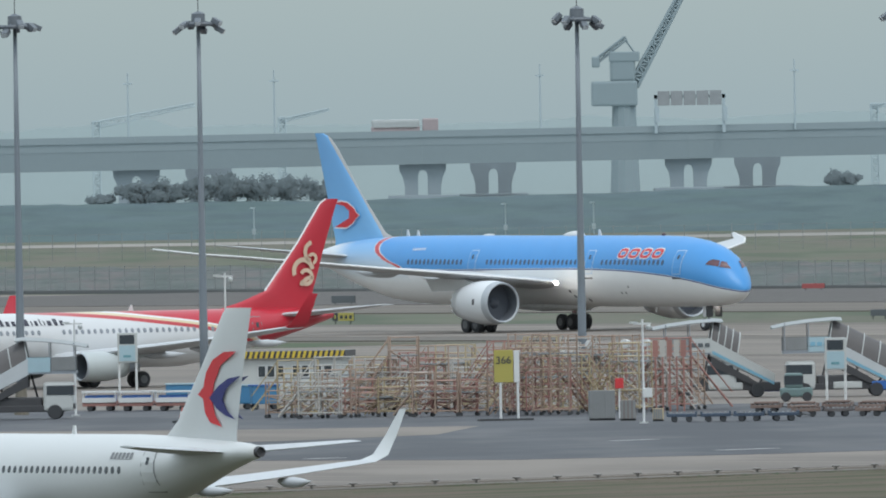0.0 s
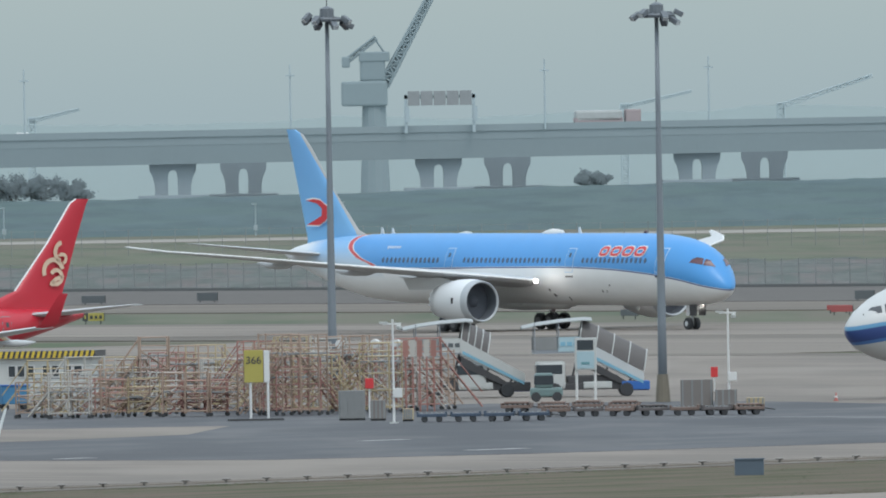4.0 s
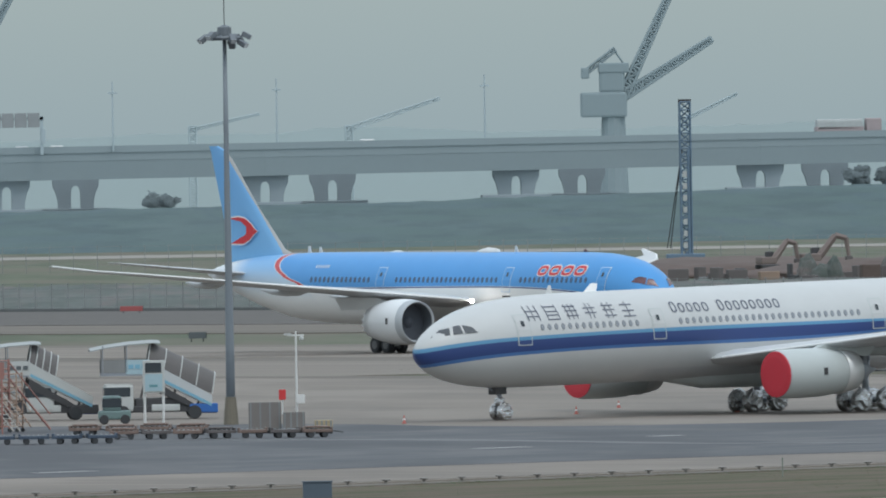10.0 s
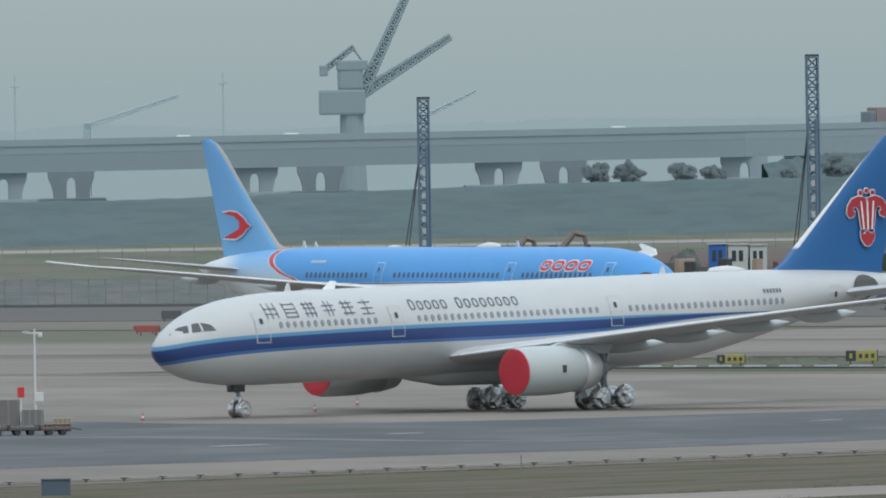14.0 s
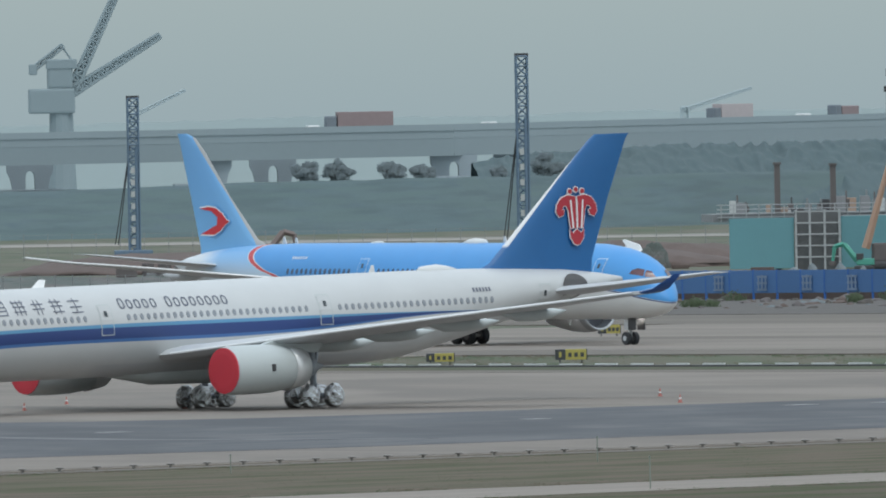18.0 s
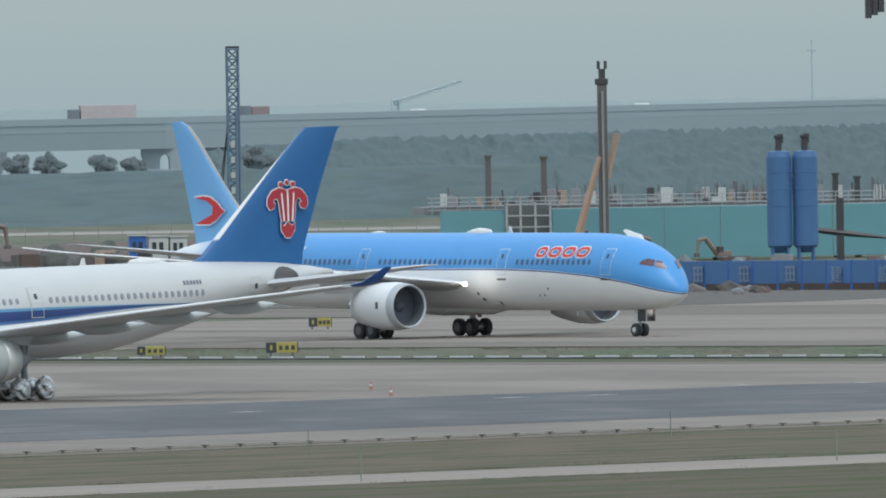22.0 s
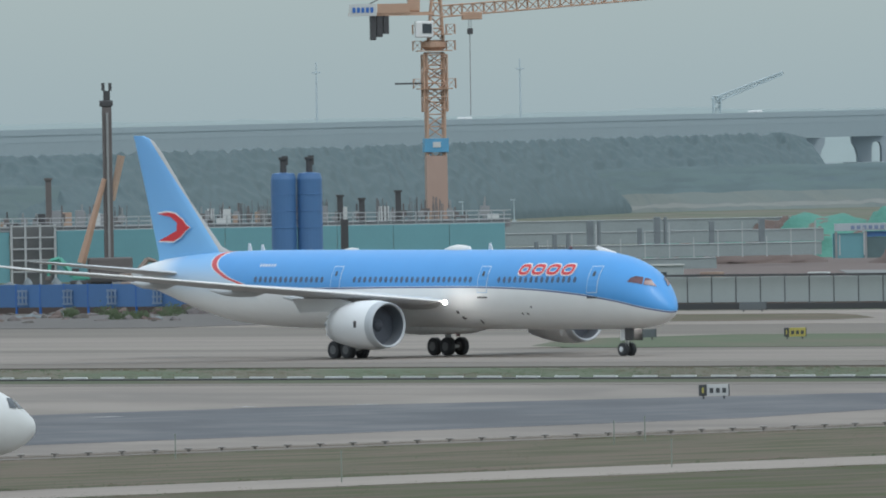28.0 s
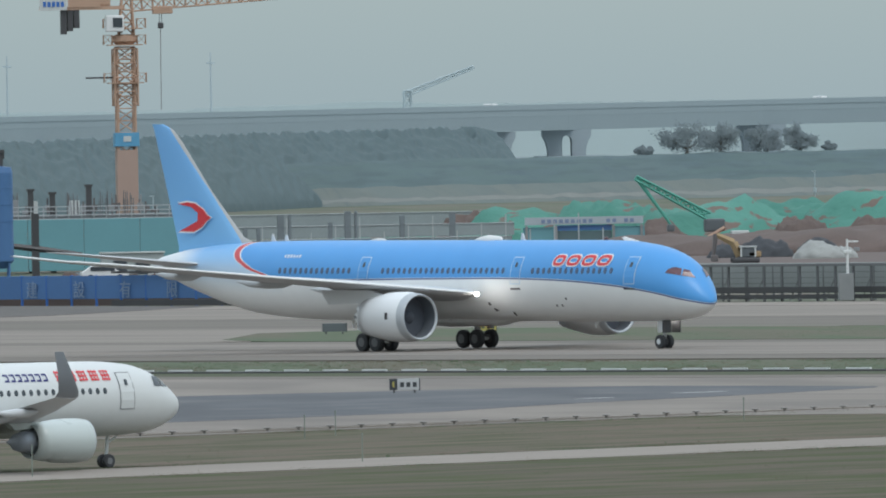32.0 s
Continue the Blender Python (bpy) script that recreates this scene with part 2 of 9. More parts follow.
M_NET = dust_net()
M_SOIL = surface("red_brown_soil", (0.120, 0.091, 0.082), 0.95, vary=0.45, scale=0.25, bump=0.5)
# Far steel and land: these greys hold the distance haze
M_HARBOUR = surface("hazed_blue_grey_crane", (0.235, 0.292, 0.312), 0.8, vary=0.06)
M_FARCRANE = surface("hazed_far_grey", (0.36, 0.43, 0.46), 0.8, vary=0.04)
M_HAZE = surface("hazed_distant_land", (0.40, 0.475, 0.485), 0.95, vary=0.04, scale=0.02)
# Truck paints greyed to show haze over the distance
M_TRUCKRED = surface("hazed_red_truck", (0.34, 0.285, 0.29), 0.6)
M_TRUCKPALE = surface("pale_tank", (0.38, 0.40, 0.40), 0.5)
M_MAST = surface("mast_blue_grey", (0.20, 0.23, 0.26), 0.5, vary=0.08)
M_LAMPHEAD = surface("floodlight_housing", (0.14, 0.16, 0.18), 0.5)
M_LAMPGLASS = surface("floodlight_glass", (0.55, 0.58, 0.60), 0.2)
M_TUNNEL = surface("smoked_cover", (0.125, 0.118, 0.118), 0.7, vary=0.2)
M_PALEBLUE = surface("pale_blue_panel", (0.36, 0.50, 0.56), 0.5, vary=0.15)
M_NAVY = surface("navy_paint", (0.03, 0.05, 0.14), 0.5)
M_PALEWHITE = surface("scuffed_white_panel", (0.50, 0.53, 0.55), 0.5, vary=0.12)
M_SIGNYELLOW = surface("sign_yellow", (0.40, 0.35, 0.09), 0.5, vary=0.12)
M_TUBEWHITE = surface("chalky_tube", (0.45, 0.43, 0.40), 0.7, vary=0.2, random=0.3)
M_TUBERED = surface("red_brown_tube", (0.34, 0.17, 0.145), 0.7, vary=0.3, random=0.3)
M_NAVYBLUE = surface("dull_blue_frame", (0.055, 0.08, 0.12), 0.6, vary=0.2, random=0.3)
M_CRATE = surface("weathered_plywood", (0.22, 0.20, 0.19), 0.8, vary=0.2, random=0.3)
M_CONERED = surface("cone_red", (0.42, 0.14, 0.12), 0.6)
M_SIGNBLACK = surface("sign_black", (0.045, 0.05, 0.055), 0.5)
M_SIGNRED = surface("sign_red", (0.36, 0.09, 0.09), 0.5)
M_SIGNWHITE = surface("sign_white_face", (0.48, 0.49, 0.49), 0.5)


# ---- mesh helpers ----
def mesh_of(name, bm, mat):
    me = bpy.data.meshes.new(name)
    bm.normal_update()
    bm.to_mesh(me)
    bm.free()
    for m in (mat if isinstance(mat, (list, tuple)) else [mat]):
        me.materials.append(m)
    return me


def part(name, bm, mat, parent=None, label="", smooth=False):
    """Links a bmesh as one mesh object under a thing or a part."""
    me = mesh_of(name, bm, mat)
    if smooth:
        me.shade_smooth()
    ob = new(name, me)
    ob.parent = parent
    return tagged(ob, label)


def thing(name, m, label, category, group="", kind=""):
    ob = new(name)
    ob.matrix_basis = m
    return tagged(ob, label, category, group, kind)


def shared(name, me, parent, m, label=""):
    ob = new(name, me)
    ob.parent = parent
    ob.matrix_basis = m
    return tagged(ob, label)


def box(bm, x0, x1, y0, y1, z0, z1, bevel=0.0):
    vs = [bm.verts.new((x, y, z)) for z in (z0, z1) for x, y in ((x0, y0), (x1, y0), (x1, y1), (x0, y1))]
    fs = [bm.faces.new([vs[i] for i in q]) for q in ((3, 2, 1, 0), (4, 5, 6, 7), (0, 1, 5, 4), (1, 2, 6, 5), (2, 3, 7, 6), (3, 0, 4, 7))]
    if bevel:
        es = {e for f in fs for e in f.edges}
        bmesh.ops.bevel(bm, geom=list(es), offset=bevel, segments=2, affect="EDGES", profile=0.6)
    return bm


def bar(bm, a, b, r, sides=6, r2=None):
    """A round bar from a to b."""
    a, b = Vector(a), Vector(b)
    q = (b - a).to_track_quat("Z", "Y")
    rings = []
    for p, rr in ((a, r), (b, r if r2 is None else r2)):
        rings.append([bm.verts.new(p + q @ Vector((rr * math.cos(i * math.tau / sides), rr * math.sin(i * math.tau / sides), 0))) for i in range(sides)])
    for i in range(sides):
        j = (i + 1) % sides
        bm.faces.new((rings[0][i], rings[0][j], rings[1][j], rings[1][i]))
    bm.faces.new(rings[0][::-1])
    bm.faces.new(rings[1])
    return bm


def prism(bm, pts, z0, z1):
    """A flat slab over a polygon, its points counter-clockwise from above."""
    lo, hi = [bm.verts.new((x, y, z0)) for x, y in pts], [bm.verts.new((x, y, z1)) for x, y in pts]
    bm.faces.new(hi)
    bm.faces.new(lo[::-1])
    for i in range(len(pts)):
        j = (i + 1) % len(pts)
        bm.faces.new((lo[i], lo[j], hi[j], hi[i]))
    return bm


def lathe(bm, rings, axis="X", sides=28, close=(True, True)):
    """Circles (at, radius[, up]) joined along an axis."""
    loops = []
    for s in rings:
        at, r, up = (*s, 0.0)[:3]
        loop = []
        for i in range(sides):
            c, d = r * math.cos(i * math.tau / sides), r * math.sin(i * math.tau / sides)
            loop.append(bm.verts.new((at, c, d + up) if axis == "X" else (c, d + up, at)))
        loops.append(loop)
    for a, b in zip(loops, loops[1:]):
        for i in range(sides):
            j = (i + 1) % sides
            bm.faces.new((a[i], b[i], b[j], a[j]))
    if close[0]:
        bm.faces.new(loops[0])
    if close[1]:
        bm.faces.new(loops[-1][::-1])
    return bm


PSI = radians(54.946)


def field(m, n):
    """Airfield grid to world: m along the taxiway, n across it, away from the eye."""
    return (m * math.cos(PSI) + n * math.sin(PSI), -m * math.sin(PSI) + n * math.cos(PSI))


EB = radians(49.5)


def verge(m, n):
    """The near road's own grid: m along it to the right and away, n across it, away from the eye."""
    return (m * math.cos(EB) - n * math.sin(EB), m * math.sin(EB) + n * math.cos(EB))


# ---- ground ----
def sheet(name, poly, z0, z1, mat, label, category):
    ob = part(name, prism(bmesh.new(), poly, z0, z1), mat)
    return tagged(ob, label, category, kind="structure")


def band(name, n0, n1, m0, m1, z, mat, label, category="pavement"):
    return sheet(name, [field(m0, n0), field(m1, n0), field(m1, n1), field(m0, n1)], -0.3, z, mat, label, category)


def strip(name, n0, n1, m0, m1, z, mat, label, category="pavement"):
    return sheet(name, [verge(m0, n0), verge(m1, n0), verge(m1, n1), verge(m0, n1)], -0.3, z, mat, label, category)


sheet("ground", [(-3000, -600), (3000, -600), (3000, 4960), (-3000, 4960)], -0.6, -0.10, M_GRASS, "wide flat airfield ground of dull green and brown grass", "ground")

# apron: between the near verge and the taxiway's grass strip
sheet("apron", [verge(-300, 680), verge(1010, 680), field(-650, 930), field(-2600, 930)], -0.3, 0.0, M_CONCRETE,
      "pale grey-brown concrete apron with streaks of wear", "apron")
M_W, M_E = -2700, -600
band("taxiway", 1018, 1070, M_W, M_E, 0.0, M_TAXI, "worn grey concrete taxiway", "taxiway")
band("taxiway_shoulder", 1000, 1018, M_W, M_E, -0.01, M_SHOULDER, "brown-grey asphalt shoulder of the taxiway", "taxiway")
band("taxiway_shoulder", 1070, 1082, M_W, M_E, -0.01, M_SHOULDER, "brown-grey asphalt shoulder of the taxiway", "taxiway")
band("taxiway_connector", 930, 1000, -1400, -1262, -0.005, M_TAXI, "grey concrete link between apron and taxiway", "taxiway")
band("taxiway_connector", 1082, 1150, -1420, -1262, -0.005, M_TAXI, "grey concrete link between two taxiways", "taxiway")
band("runway_shoulder", 1150, 1205, M_W, M_E, -0.01, M_SHOULDER, "brown-grey asphalt beside the far taxiway", "taxiway")
band("far_taxiway", 1205, 1292, M_W, M_E, 0.0, M_TAXI, "pale worn concrete of the far taxiway", "taxiway")
M_RUBBLE = ground_mix("dark_rubble", (0.105, 0.095, 0.088), (0.085, 0.078, 0.073), (0.15, 0.137, 0.127), 0.2, (0.5, 1.5, 1), TURN_A)
sheet("rubble_ground", [field(m, n) for m, n in ((-1900, 1203), (-1450, 1203), (-1461, 1235), (-1500, 1288), (-1542, 1301.6), (-1900, 1301.6))], -0.3, 0.03, M_RUBBLE, "dark rubble ground before the hoarding", "ground")
band("apron_edge", 928, 936, M_W, M_E, 0.012, M_SHOULDER, "dark kerb line at the apron's edge", "pavement")
sheet("grass_strip", [field(m, n) for m, n in ((-1222, 1082.5), (-1256, 1084), (-1272, 1093), (-1306, 1126), (-1310, 1148), (-620, 1148), (-620, 1082.5))], -0.2, 0.006, M_GRASS_GREEN, "soft green grass strip between the taxiways", "grass")
sheet("grass_island", [field(m, n) for m, n in ((-1438, 1241), (-1458, 1262), (-1456, 1270), (-1440, 1271), (-1421, 1259), (-1395, 1238), (-1390, 1229), (-1399, 1223), (-1414, 1224))], -0.2, 0.012, M_GRASS_B, "thin brown-green grass island beside the taxiway", "grass")
# near road and verge
sheet("road", [verge(m, n) for m, n in ((1046, 708.5), (1060, 712.5), (1077, 715.5), (1092, 719), (1108, 723.5), (1113, 726.5), (1119, 739), (1123, 750), (1120, 757), (1110, 761.5), (1100, 766), (1085, 775), (1058, 777), (1026, 779), (1010, 782), (1002, 788), (1001, 795), (1004, 804), (1012, 816), (1016, 828), (1004, 866), (994, 1000), (860, 1000), (852, 790), (847, 746), (846, 718), (858, 711), (879, 708), (920, 702.5), (974, 702), (1030, 703))], -0.2, 0.012, M_ROAD,
      "dark blue-grey asphalt service road", "road")
sheet("apron_island", [verge(m, n) for m, n in ((931, 1000), (932, 822), (935, 811), (942, 802), (916, 783), (899, 780), (889, 783), (881, 800), (880, 1000))], -0.1, 0.02, M_CONCRETE,
      "pale concrete tongue between two arms of the asphalt", "apron")
M_SCUFF = ground_mix("scuffed_asphalt", (0.150, 0.155, 0.165), (0.185, 0.188, 0.195), (0.105, 0.110, 0.122), 0.08, (0.15, 2.6, 1), TURN_B)
sheet("worn_streak", [verge(m, n) for m, n in ((962, 790), (958, 771), (952, 758), (940.5, 736), (939, 715), (941, 715), (943, 736), (955, 758), (961.5, 771))], -0.1, 0.022, M_SCUFF, "pale scuffed streak on the asphalt", "road")
strip("concrete_strip", 599, 614, -200, 1300, 0.0, M_STRIP, "pale concrete strip between grass verges", "pavement")
strip("verge", 614.3, 672, -200, 1300, -0.03, M_GRASS_B, "dry brown and green grass verge", "grass")
strip("near_verge", 300, 598.7, -400, 1300, -0.03, M_GRASS_C, "dark brown and green grass", "grass")
strip("gutter", 672.3, 679.7, -200, 1300, -0.01, M_SHOULDER, "dark drain line along the road", "pavement")

# paint on the road and apron
rnd = random.Random(4)
for m0, n0, ln in ((700, 752, 5), (712, 752, 3), (760, 741, 7), (815, 750, 8), (850, 735, 5), (895, 752, 7), (930, 742, 9), (965, 757, 5), (1000, 753, 4), (640, 760, 6), (740, 770, 4), (868, 722, 9), (790, 726, 6), (1043, 765.5, 5), (1050, 764, 5), (1085, 778.3, 3), (1090, 772.5, 3), (1074, 722, 6), (1092, 727, 10)):
    ob = part("road_marking", prism(bmesh.new(), [verge(m0, n0), verge(m0 + ln * 0.5, n0), verge(m0 + ln * 0.5, n0 + 0.9), verge(m0, n0 + 0.9)], 0.0, 0.03), M_WORN)
    tagged(ob, "worn white painted line on dark asphalt", "road marking", kind="structure")

# Flat band of darker grass on the near side of the kerb
band("ditch", 937, 952, M_W, M_E, -0.06, M_GRASS_DARK, "flat strip of dark green grass along the kerb", "grass")

band("grass_strip", 956.5, 992, M_W, M_E, -0.05, M_GRASS_GREEN, "soft green grass strip beside the taxiway", "grass")

# white kerb dashes along the taxiway's grass strip
dash = mesh_of("kerb_dash", box(bmesh.new(), -1.2, 1.2, -0.08, 0.08, 0.03, 0.13, 0.015), M_WHITE)
rail_base = thing("kerb_line", pose(0, 0, 0), "row of white kerb blocks on a dark base along the grass", "kerb", kind="structure")
for i in range(9, 230):
    x, y = field(-1290 + i * 4.05, 955)
    shared("kerb_block", dash, rail_base, pose(x, y, 0, 0, 0, -TURN_A + rnd.uniform(-1, 1)))
a, b = field(-1256, 953.2), field(-360, 953.2)
c, d = field(-360, 954.6), field(-1256, 954.6)
part("base", prism(bmesh.new(), [a, b, c, d], -0.1, 0.03), M_DARKSTEEL, rail_base, "dark low base")

# lamp stubs along the near road
stub_head = mesh_of("head", lathe(bmesh.new(), [(0.12, 0.10), (0.14, 0.22), (0.19, 0.23), (0.22, 0.10)], "Z", 10), M_STUB)
stub_stem = mesh_of("stem", bar(bmesh.new(), (0, 0, -0.1), (0, 0, 0.16), 0.08), M_STUB)
for i in range(140):
    x, y = verge(640 + i * 3.05, 675)
    st = thing("edge_lamp", pose(x, y, 0), "small dark edge lamp on a short stem in the verge", "lamp", "edge lamps along the road")
    shared("stem", stub_stem, st, pose(0, 0, 0))
    shared("head", stub_head, st, pose(0, 0, 0))
part_line = part("drain_cover", prism(bmesh.new(), [verge(600, 675.6), verge(1100, 675.6), verge(1100, 676.3), verge(600, 676.3)], -0.05, 0.06), M_STRIP)
tagged(part_line, "long pale concrete drain cover beside the verge", "drain", kind="structure")

# grass tufts on the verges, uneven clumps
def tuft_field(name, place, count, seed, size, label, mat, drift=6.0):
    """Clumps of bent blades, thick where a slow noise is high and bare elsewhere."""
    r = random.Random(seed)
    vs, fs = [], []
    tries = 0
    while len(fs) < count * 5 and tries < count * 12:
        tries += 1
        x, y = place(r)
        if noise.noise(Vector((x / drift, y / (drift * 9), seed * 3.7))) + r.uniform(-0.25, 0.25) < 0.12:
            continue
        for _ in range(5):
            h, w = size * r.uniform(0.35, 1.0), size * r.uniform(0.25, 0.7)
            px, py, a = x + r.gauss(0, size * 1.2), y + r.gauss(0, size * 6), r.uniform(-0.6, 0.6)
            k = len(vs)
            vs += [(px - math.cos(a) * w, py - math.sin(a) * w, -0.1), (px + math.cos(a) * w, py + math.sin(a) * w, -0.1), (px + r.uniform(-w, w), py + r.uniform(-w, w) * 0.5, h - 0.06)]
            fs.append((k, k + 1, k + 2))
    me = bpy.data.meshes.new(name)
    me.from_pydata(vs, [], fs)
    me.normals_split_custom_set_from_vertices([(0, -0.25, 0.97)] * len(vs))
    me.materials.append(mat)
    return tagged(new(name, me), label, "grass", kind="stuff")


M_TUFT = foliage("green_grass_blades", (0.096, 0.132, 0.076), 0.4)
M_TUFTDRY = foliage("dry_grass_blades", (0.142, 0.122, 0.086), 0.4)
for seed, mat, words in ((1, M_TUFT, "green"), (11, M_TUFTDRY, "dry brown")):
    tuft_field("grass_tufts", lambda r: verge(r.uniform(600, 1120), 614 + 58 * r.random()), 2200, seed, 0.08, words + " grass tufts on the verge", mat)
    tuft_field("grass_tufts", lambda r: verge(r.uniform(600, 1120), r.choice((615, 598.5, 671)) + abs(r.gauss(0, 2.0)) * r.choice((1, -0.2))), 4500, seed + 1, 0.11, words + " ragged grass along the edge of the strip", mat, 3.0)
    tuft_field("grass_tufts", lambda r: field(r.uniform(-1290, -880), r.uniform(957, 998)), 2200, seed + 2, 0.10, words + " grass tufts beside the taxiway", mat)
    tuft_field("grass_tufts", lambda r: field(r.uniform(-1256, -1000), r.uniform(1086, 1146)), 2600 if seed == 1 else 300, seed + 3, 0.12, words + " grass tufts between the taxiways", mat)
    tuft_field("grass_tufts", lambda r: verge(r.uniform(640, 1060), r.uniform(530, 598)), 1800, seed + 4, 0.08, words + " grass tufts on the near verge", mat)

# ---- airliners ----
def interp(table, b):
    """Smooth value rows over b from a table of (b, v1, v2, ...)."""
    for p, q in zip(table, table[1:]):
        if b <= q[0]:
            u = (b - p[0]) / (q[0] - p[0])
            return [x + (y - x) * u for x, y in zip(p[1:], q[1:])]
    return list(table[-1][1:])


class Airliner:
    """A jet built in its own space: x ahead, y to its left, z up, on its wheels. b counts metres back from the nose tip."""

    def __init__(self, name, nose, hull, label, mats, k=1.0):
        self.root = thing(name, pose(0, 0, 0), label, "airplane", "airliners")
        self.nose, self.hull, self.mats, self.k = nose, hull, mats, k

    def X(self, b):
        return self.nose - b

    def side(self, b, z, y_sign, lift=0.02):
        """A point on the hull's flank."""
        top, bot, w = interp(self.hull, b)
        zc, h = (top + bot) / 2, (top - bot) / 2
        u = max(-0.999, min(0.999, (z - zc) / h))
        y = w * math.sqrt(1 - u * u)
        nrm = Vector((0, y / w ** 2, (z - zc) / h ** 2)).normalized()
        return Vector((self.X(b), y_sign * (y + lift * nrm.y), z + lift * nrm.z))

    def body(self):
        bm = bmesh.new()
        table, loops, n = self.hull, [], 48
        stations = []
        for p, q in zip(table, table[1:]):
            step = 0.35 if q[0] < 12 else 1.2
            c = max(1, int((q[0] - p[0]) / step))
            stations += [p[0] + (q[0] - p[0]) * i / c for i in range(c)]
        stations.append(table[-1][0])
        for b in stations:
            v = [interp(table, min(max(b + d, table[0][0]), table[-1][0])) for d in ((-0.5, 0, 0.5) if 1.0 < b < table[-1][0] - 1 else (0,))]
            top, bot, w = (sum(r[i] for r in v) / len(v) for i in range(3))
            zc, h = (top + bot) / 2, (top - bot) / 2
            loops.append([bm.verts.new((self.X(b), w * math.cos(i * math.tau / n), zc + h * math.sin(i * math.tau / n))) for i in range(n)])
        for a, c in zip(loops, loops[1:]):
            for i in range(n):
                j = (i + 1) % n
                bm.faces.new((a[i], c[i], c[j], a[j]))
        bm.faces.new(loops[0])
        bm.faces.new(loops[-1][::-1])
        bmesh.ops.recalc_face_normals(bm, faces=bm.faces)
        return part("fuselage", bm, self.mats["hull"], self.root, smooth=True)

    def foil(self, name, stations, mat, label="", upright=False):
        """A wing, tail or fin from stations (span, lead b, trail b, height, thickness); upright: span is height."""
        bm, loops = bmesh.new(), []
        prof = ((0, 0), (0.04, 0.55), (0.15, 0.9), (0.35, 1.0), (0.65, 0.7), (0.88, 0.28), (1, 0.03))
        for s, le, te, z, th in stations:
            loop = []
            for u, v in prof + tuple((u, -v * 0.8) for u, v in prof[-2:0:-1]):
                b, o = le + (te - le) * u, v * th / 2
                loop.append(bm.verts.new((self.X(b), o, s) if upright else (self.X(b), s, z + o)))
            loops.append(loop)
        m = len(loops[0])
        for a, c in zip(loops, loops[1:]):
            for i in range(m):
                j = (i + 1) % m
                bm.faces.new((a[i], a[j], c[j], c[i]))
        bm.faces.new(loops[0][::-1])
        bm.faces.new(loops[-1])
        bmesh.ops.recalc_face_normals(bm, faces=bm.faces)
        ob = part(name, bm, mat, self.root, label, smooth=True)
        ob.data.set_sharp_from_angle(angle=radians(50))
        return ob

    def decal(self, name, polys, y_sign, mat, parent=None, lift=0.02, label="", cut=0.45):
        """Flat shapes (b, z) wrapped on the flank."""
        bm = bmesh.new()
        for poly in polys:
            bm.faces.new([bm.verts.new((b, 0, z)) for b, z in poly])
        bmesh.ops.remove_doubles(bm, verts=bm.verts, dist=0.0005)
        if cut:
            z_all = [v.co.z for v in bm.verts]
            lo, hi = min(z_all), max(z_all)
            z = lo + cut
            while z < hi:
                bmesh.ops.bisect_plane(bm, geom=bm.verts[:] + bm.edges[:] + bm.faces[:], plane_co=(0, 0, z), plane_no=(0, 0, 1))
                z += cut
        for v in bm.verts:
            v.co = self.side(v.co.x, v.co.z, y_sign, lift)
        bmesh.ops.recalc_face_normals(bm, faces=bm.faces)
        return part(name, bm, mat, parent or self.root, label)

    def windows(self, runs, z, pitch, w, h, signs, mat):
        """Rows of cabin windows; all share one mesh a side."""
        for sg in signs:
            for b0, b1 in runs:
                count = int((b1 - b0) / pitch)
                for i in range(count + 1):
                    b = b0 + i * pitch
                    p = self.side(b, z, sg, 0.0)
                    q = self.side(b, z + h / 2, sg, 0.0)
                    tilt = math.degrees(math.atan2((p.y - q.y) * sg, h / 2))
                    key = ("win", self.root.name, w, h)
                    if key not in MESHES:
                        bm = bmesh.new()
                        pts = [(w / 2 * math.cos(a) * 1.05, h / 2 * math.sin(a) * 1.0) for a in [j * math.tau / 10 for j in range(10)]]
                        prism(bm, pts, -0.02, 0.02)
                        bmesh.ops.rotate(bm, verts=bm.verts, matrix=Matrix.Rotation(radians(90), 3, "X"))
                        MESHES[key] = mesh_of("window", bm, mat)
                    shared("window", MESHES[key], self.root, pose(p.x, p.y, p.z, tilt * sg, 0, 0))

    def door(self, b, z0, z1, w, signs, mat, frame_mat):
        for sg in signs:
            o = self.decal("door", [[(b - w / 2, z0), (b + w / 2, z0), (b + w / 2, z1), (b - w / 2, z1)]], sg, frame_mat, lift=0.012)
            t = 0.065
            self.decal("door_panel", [[(b - w / 2 + t, z0 + t), (b + w / 2 - t, z0 + t), (b + w / 2 - t, z1 - t), (b - w / 2 + t, z1 - t)]], sg, mat, parent=o, lift=0.03)
            self.decal("door_window", [[(b - 0.12, z1 - 0.75), (b + 0.12, z1 - 0.75), (b + 0.12, z1 - 0.42), (b - 0.12, z1 - 0.42)]], sg, M_GLASS, parent=o, lift=0.05, cut=0)

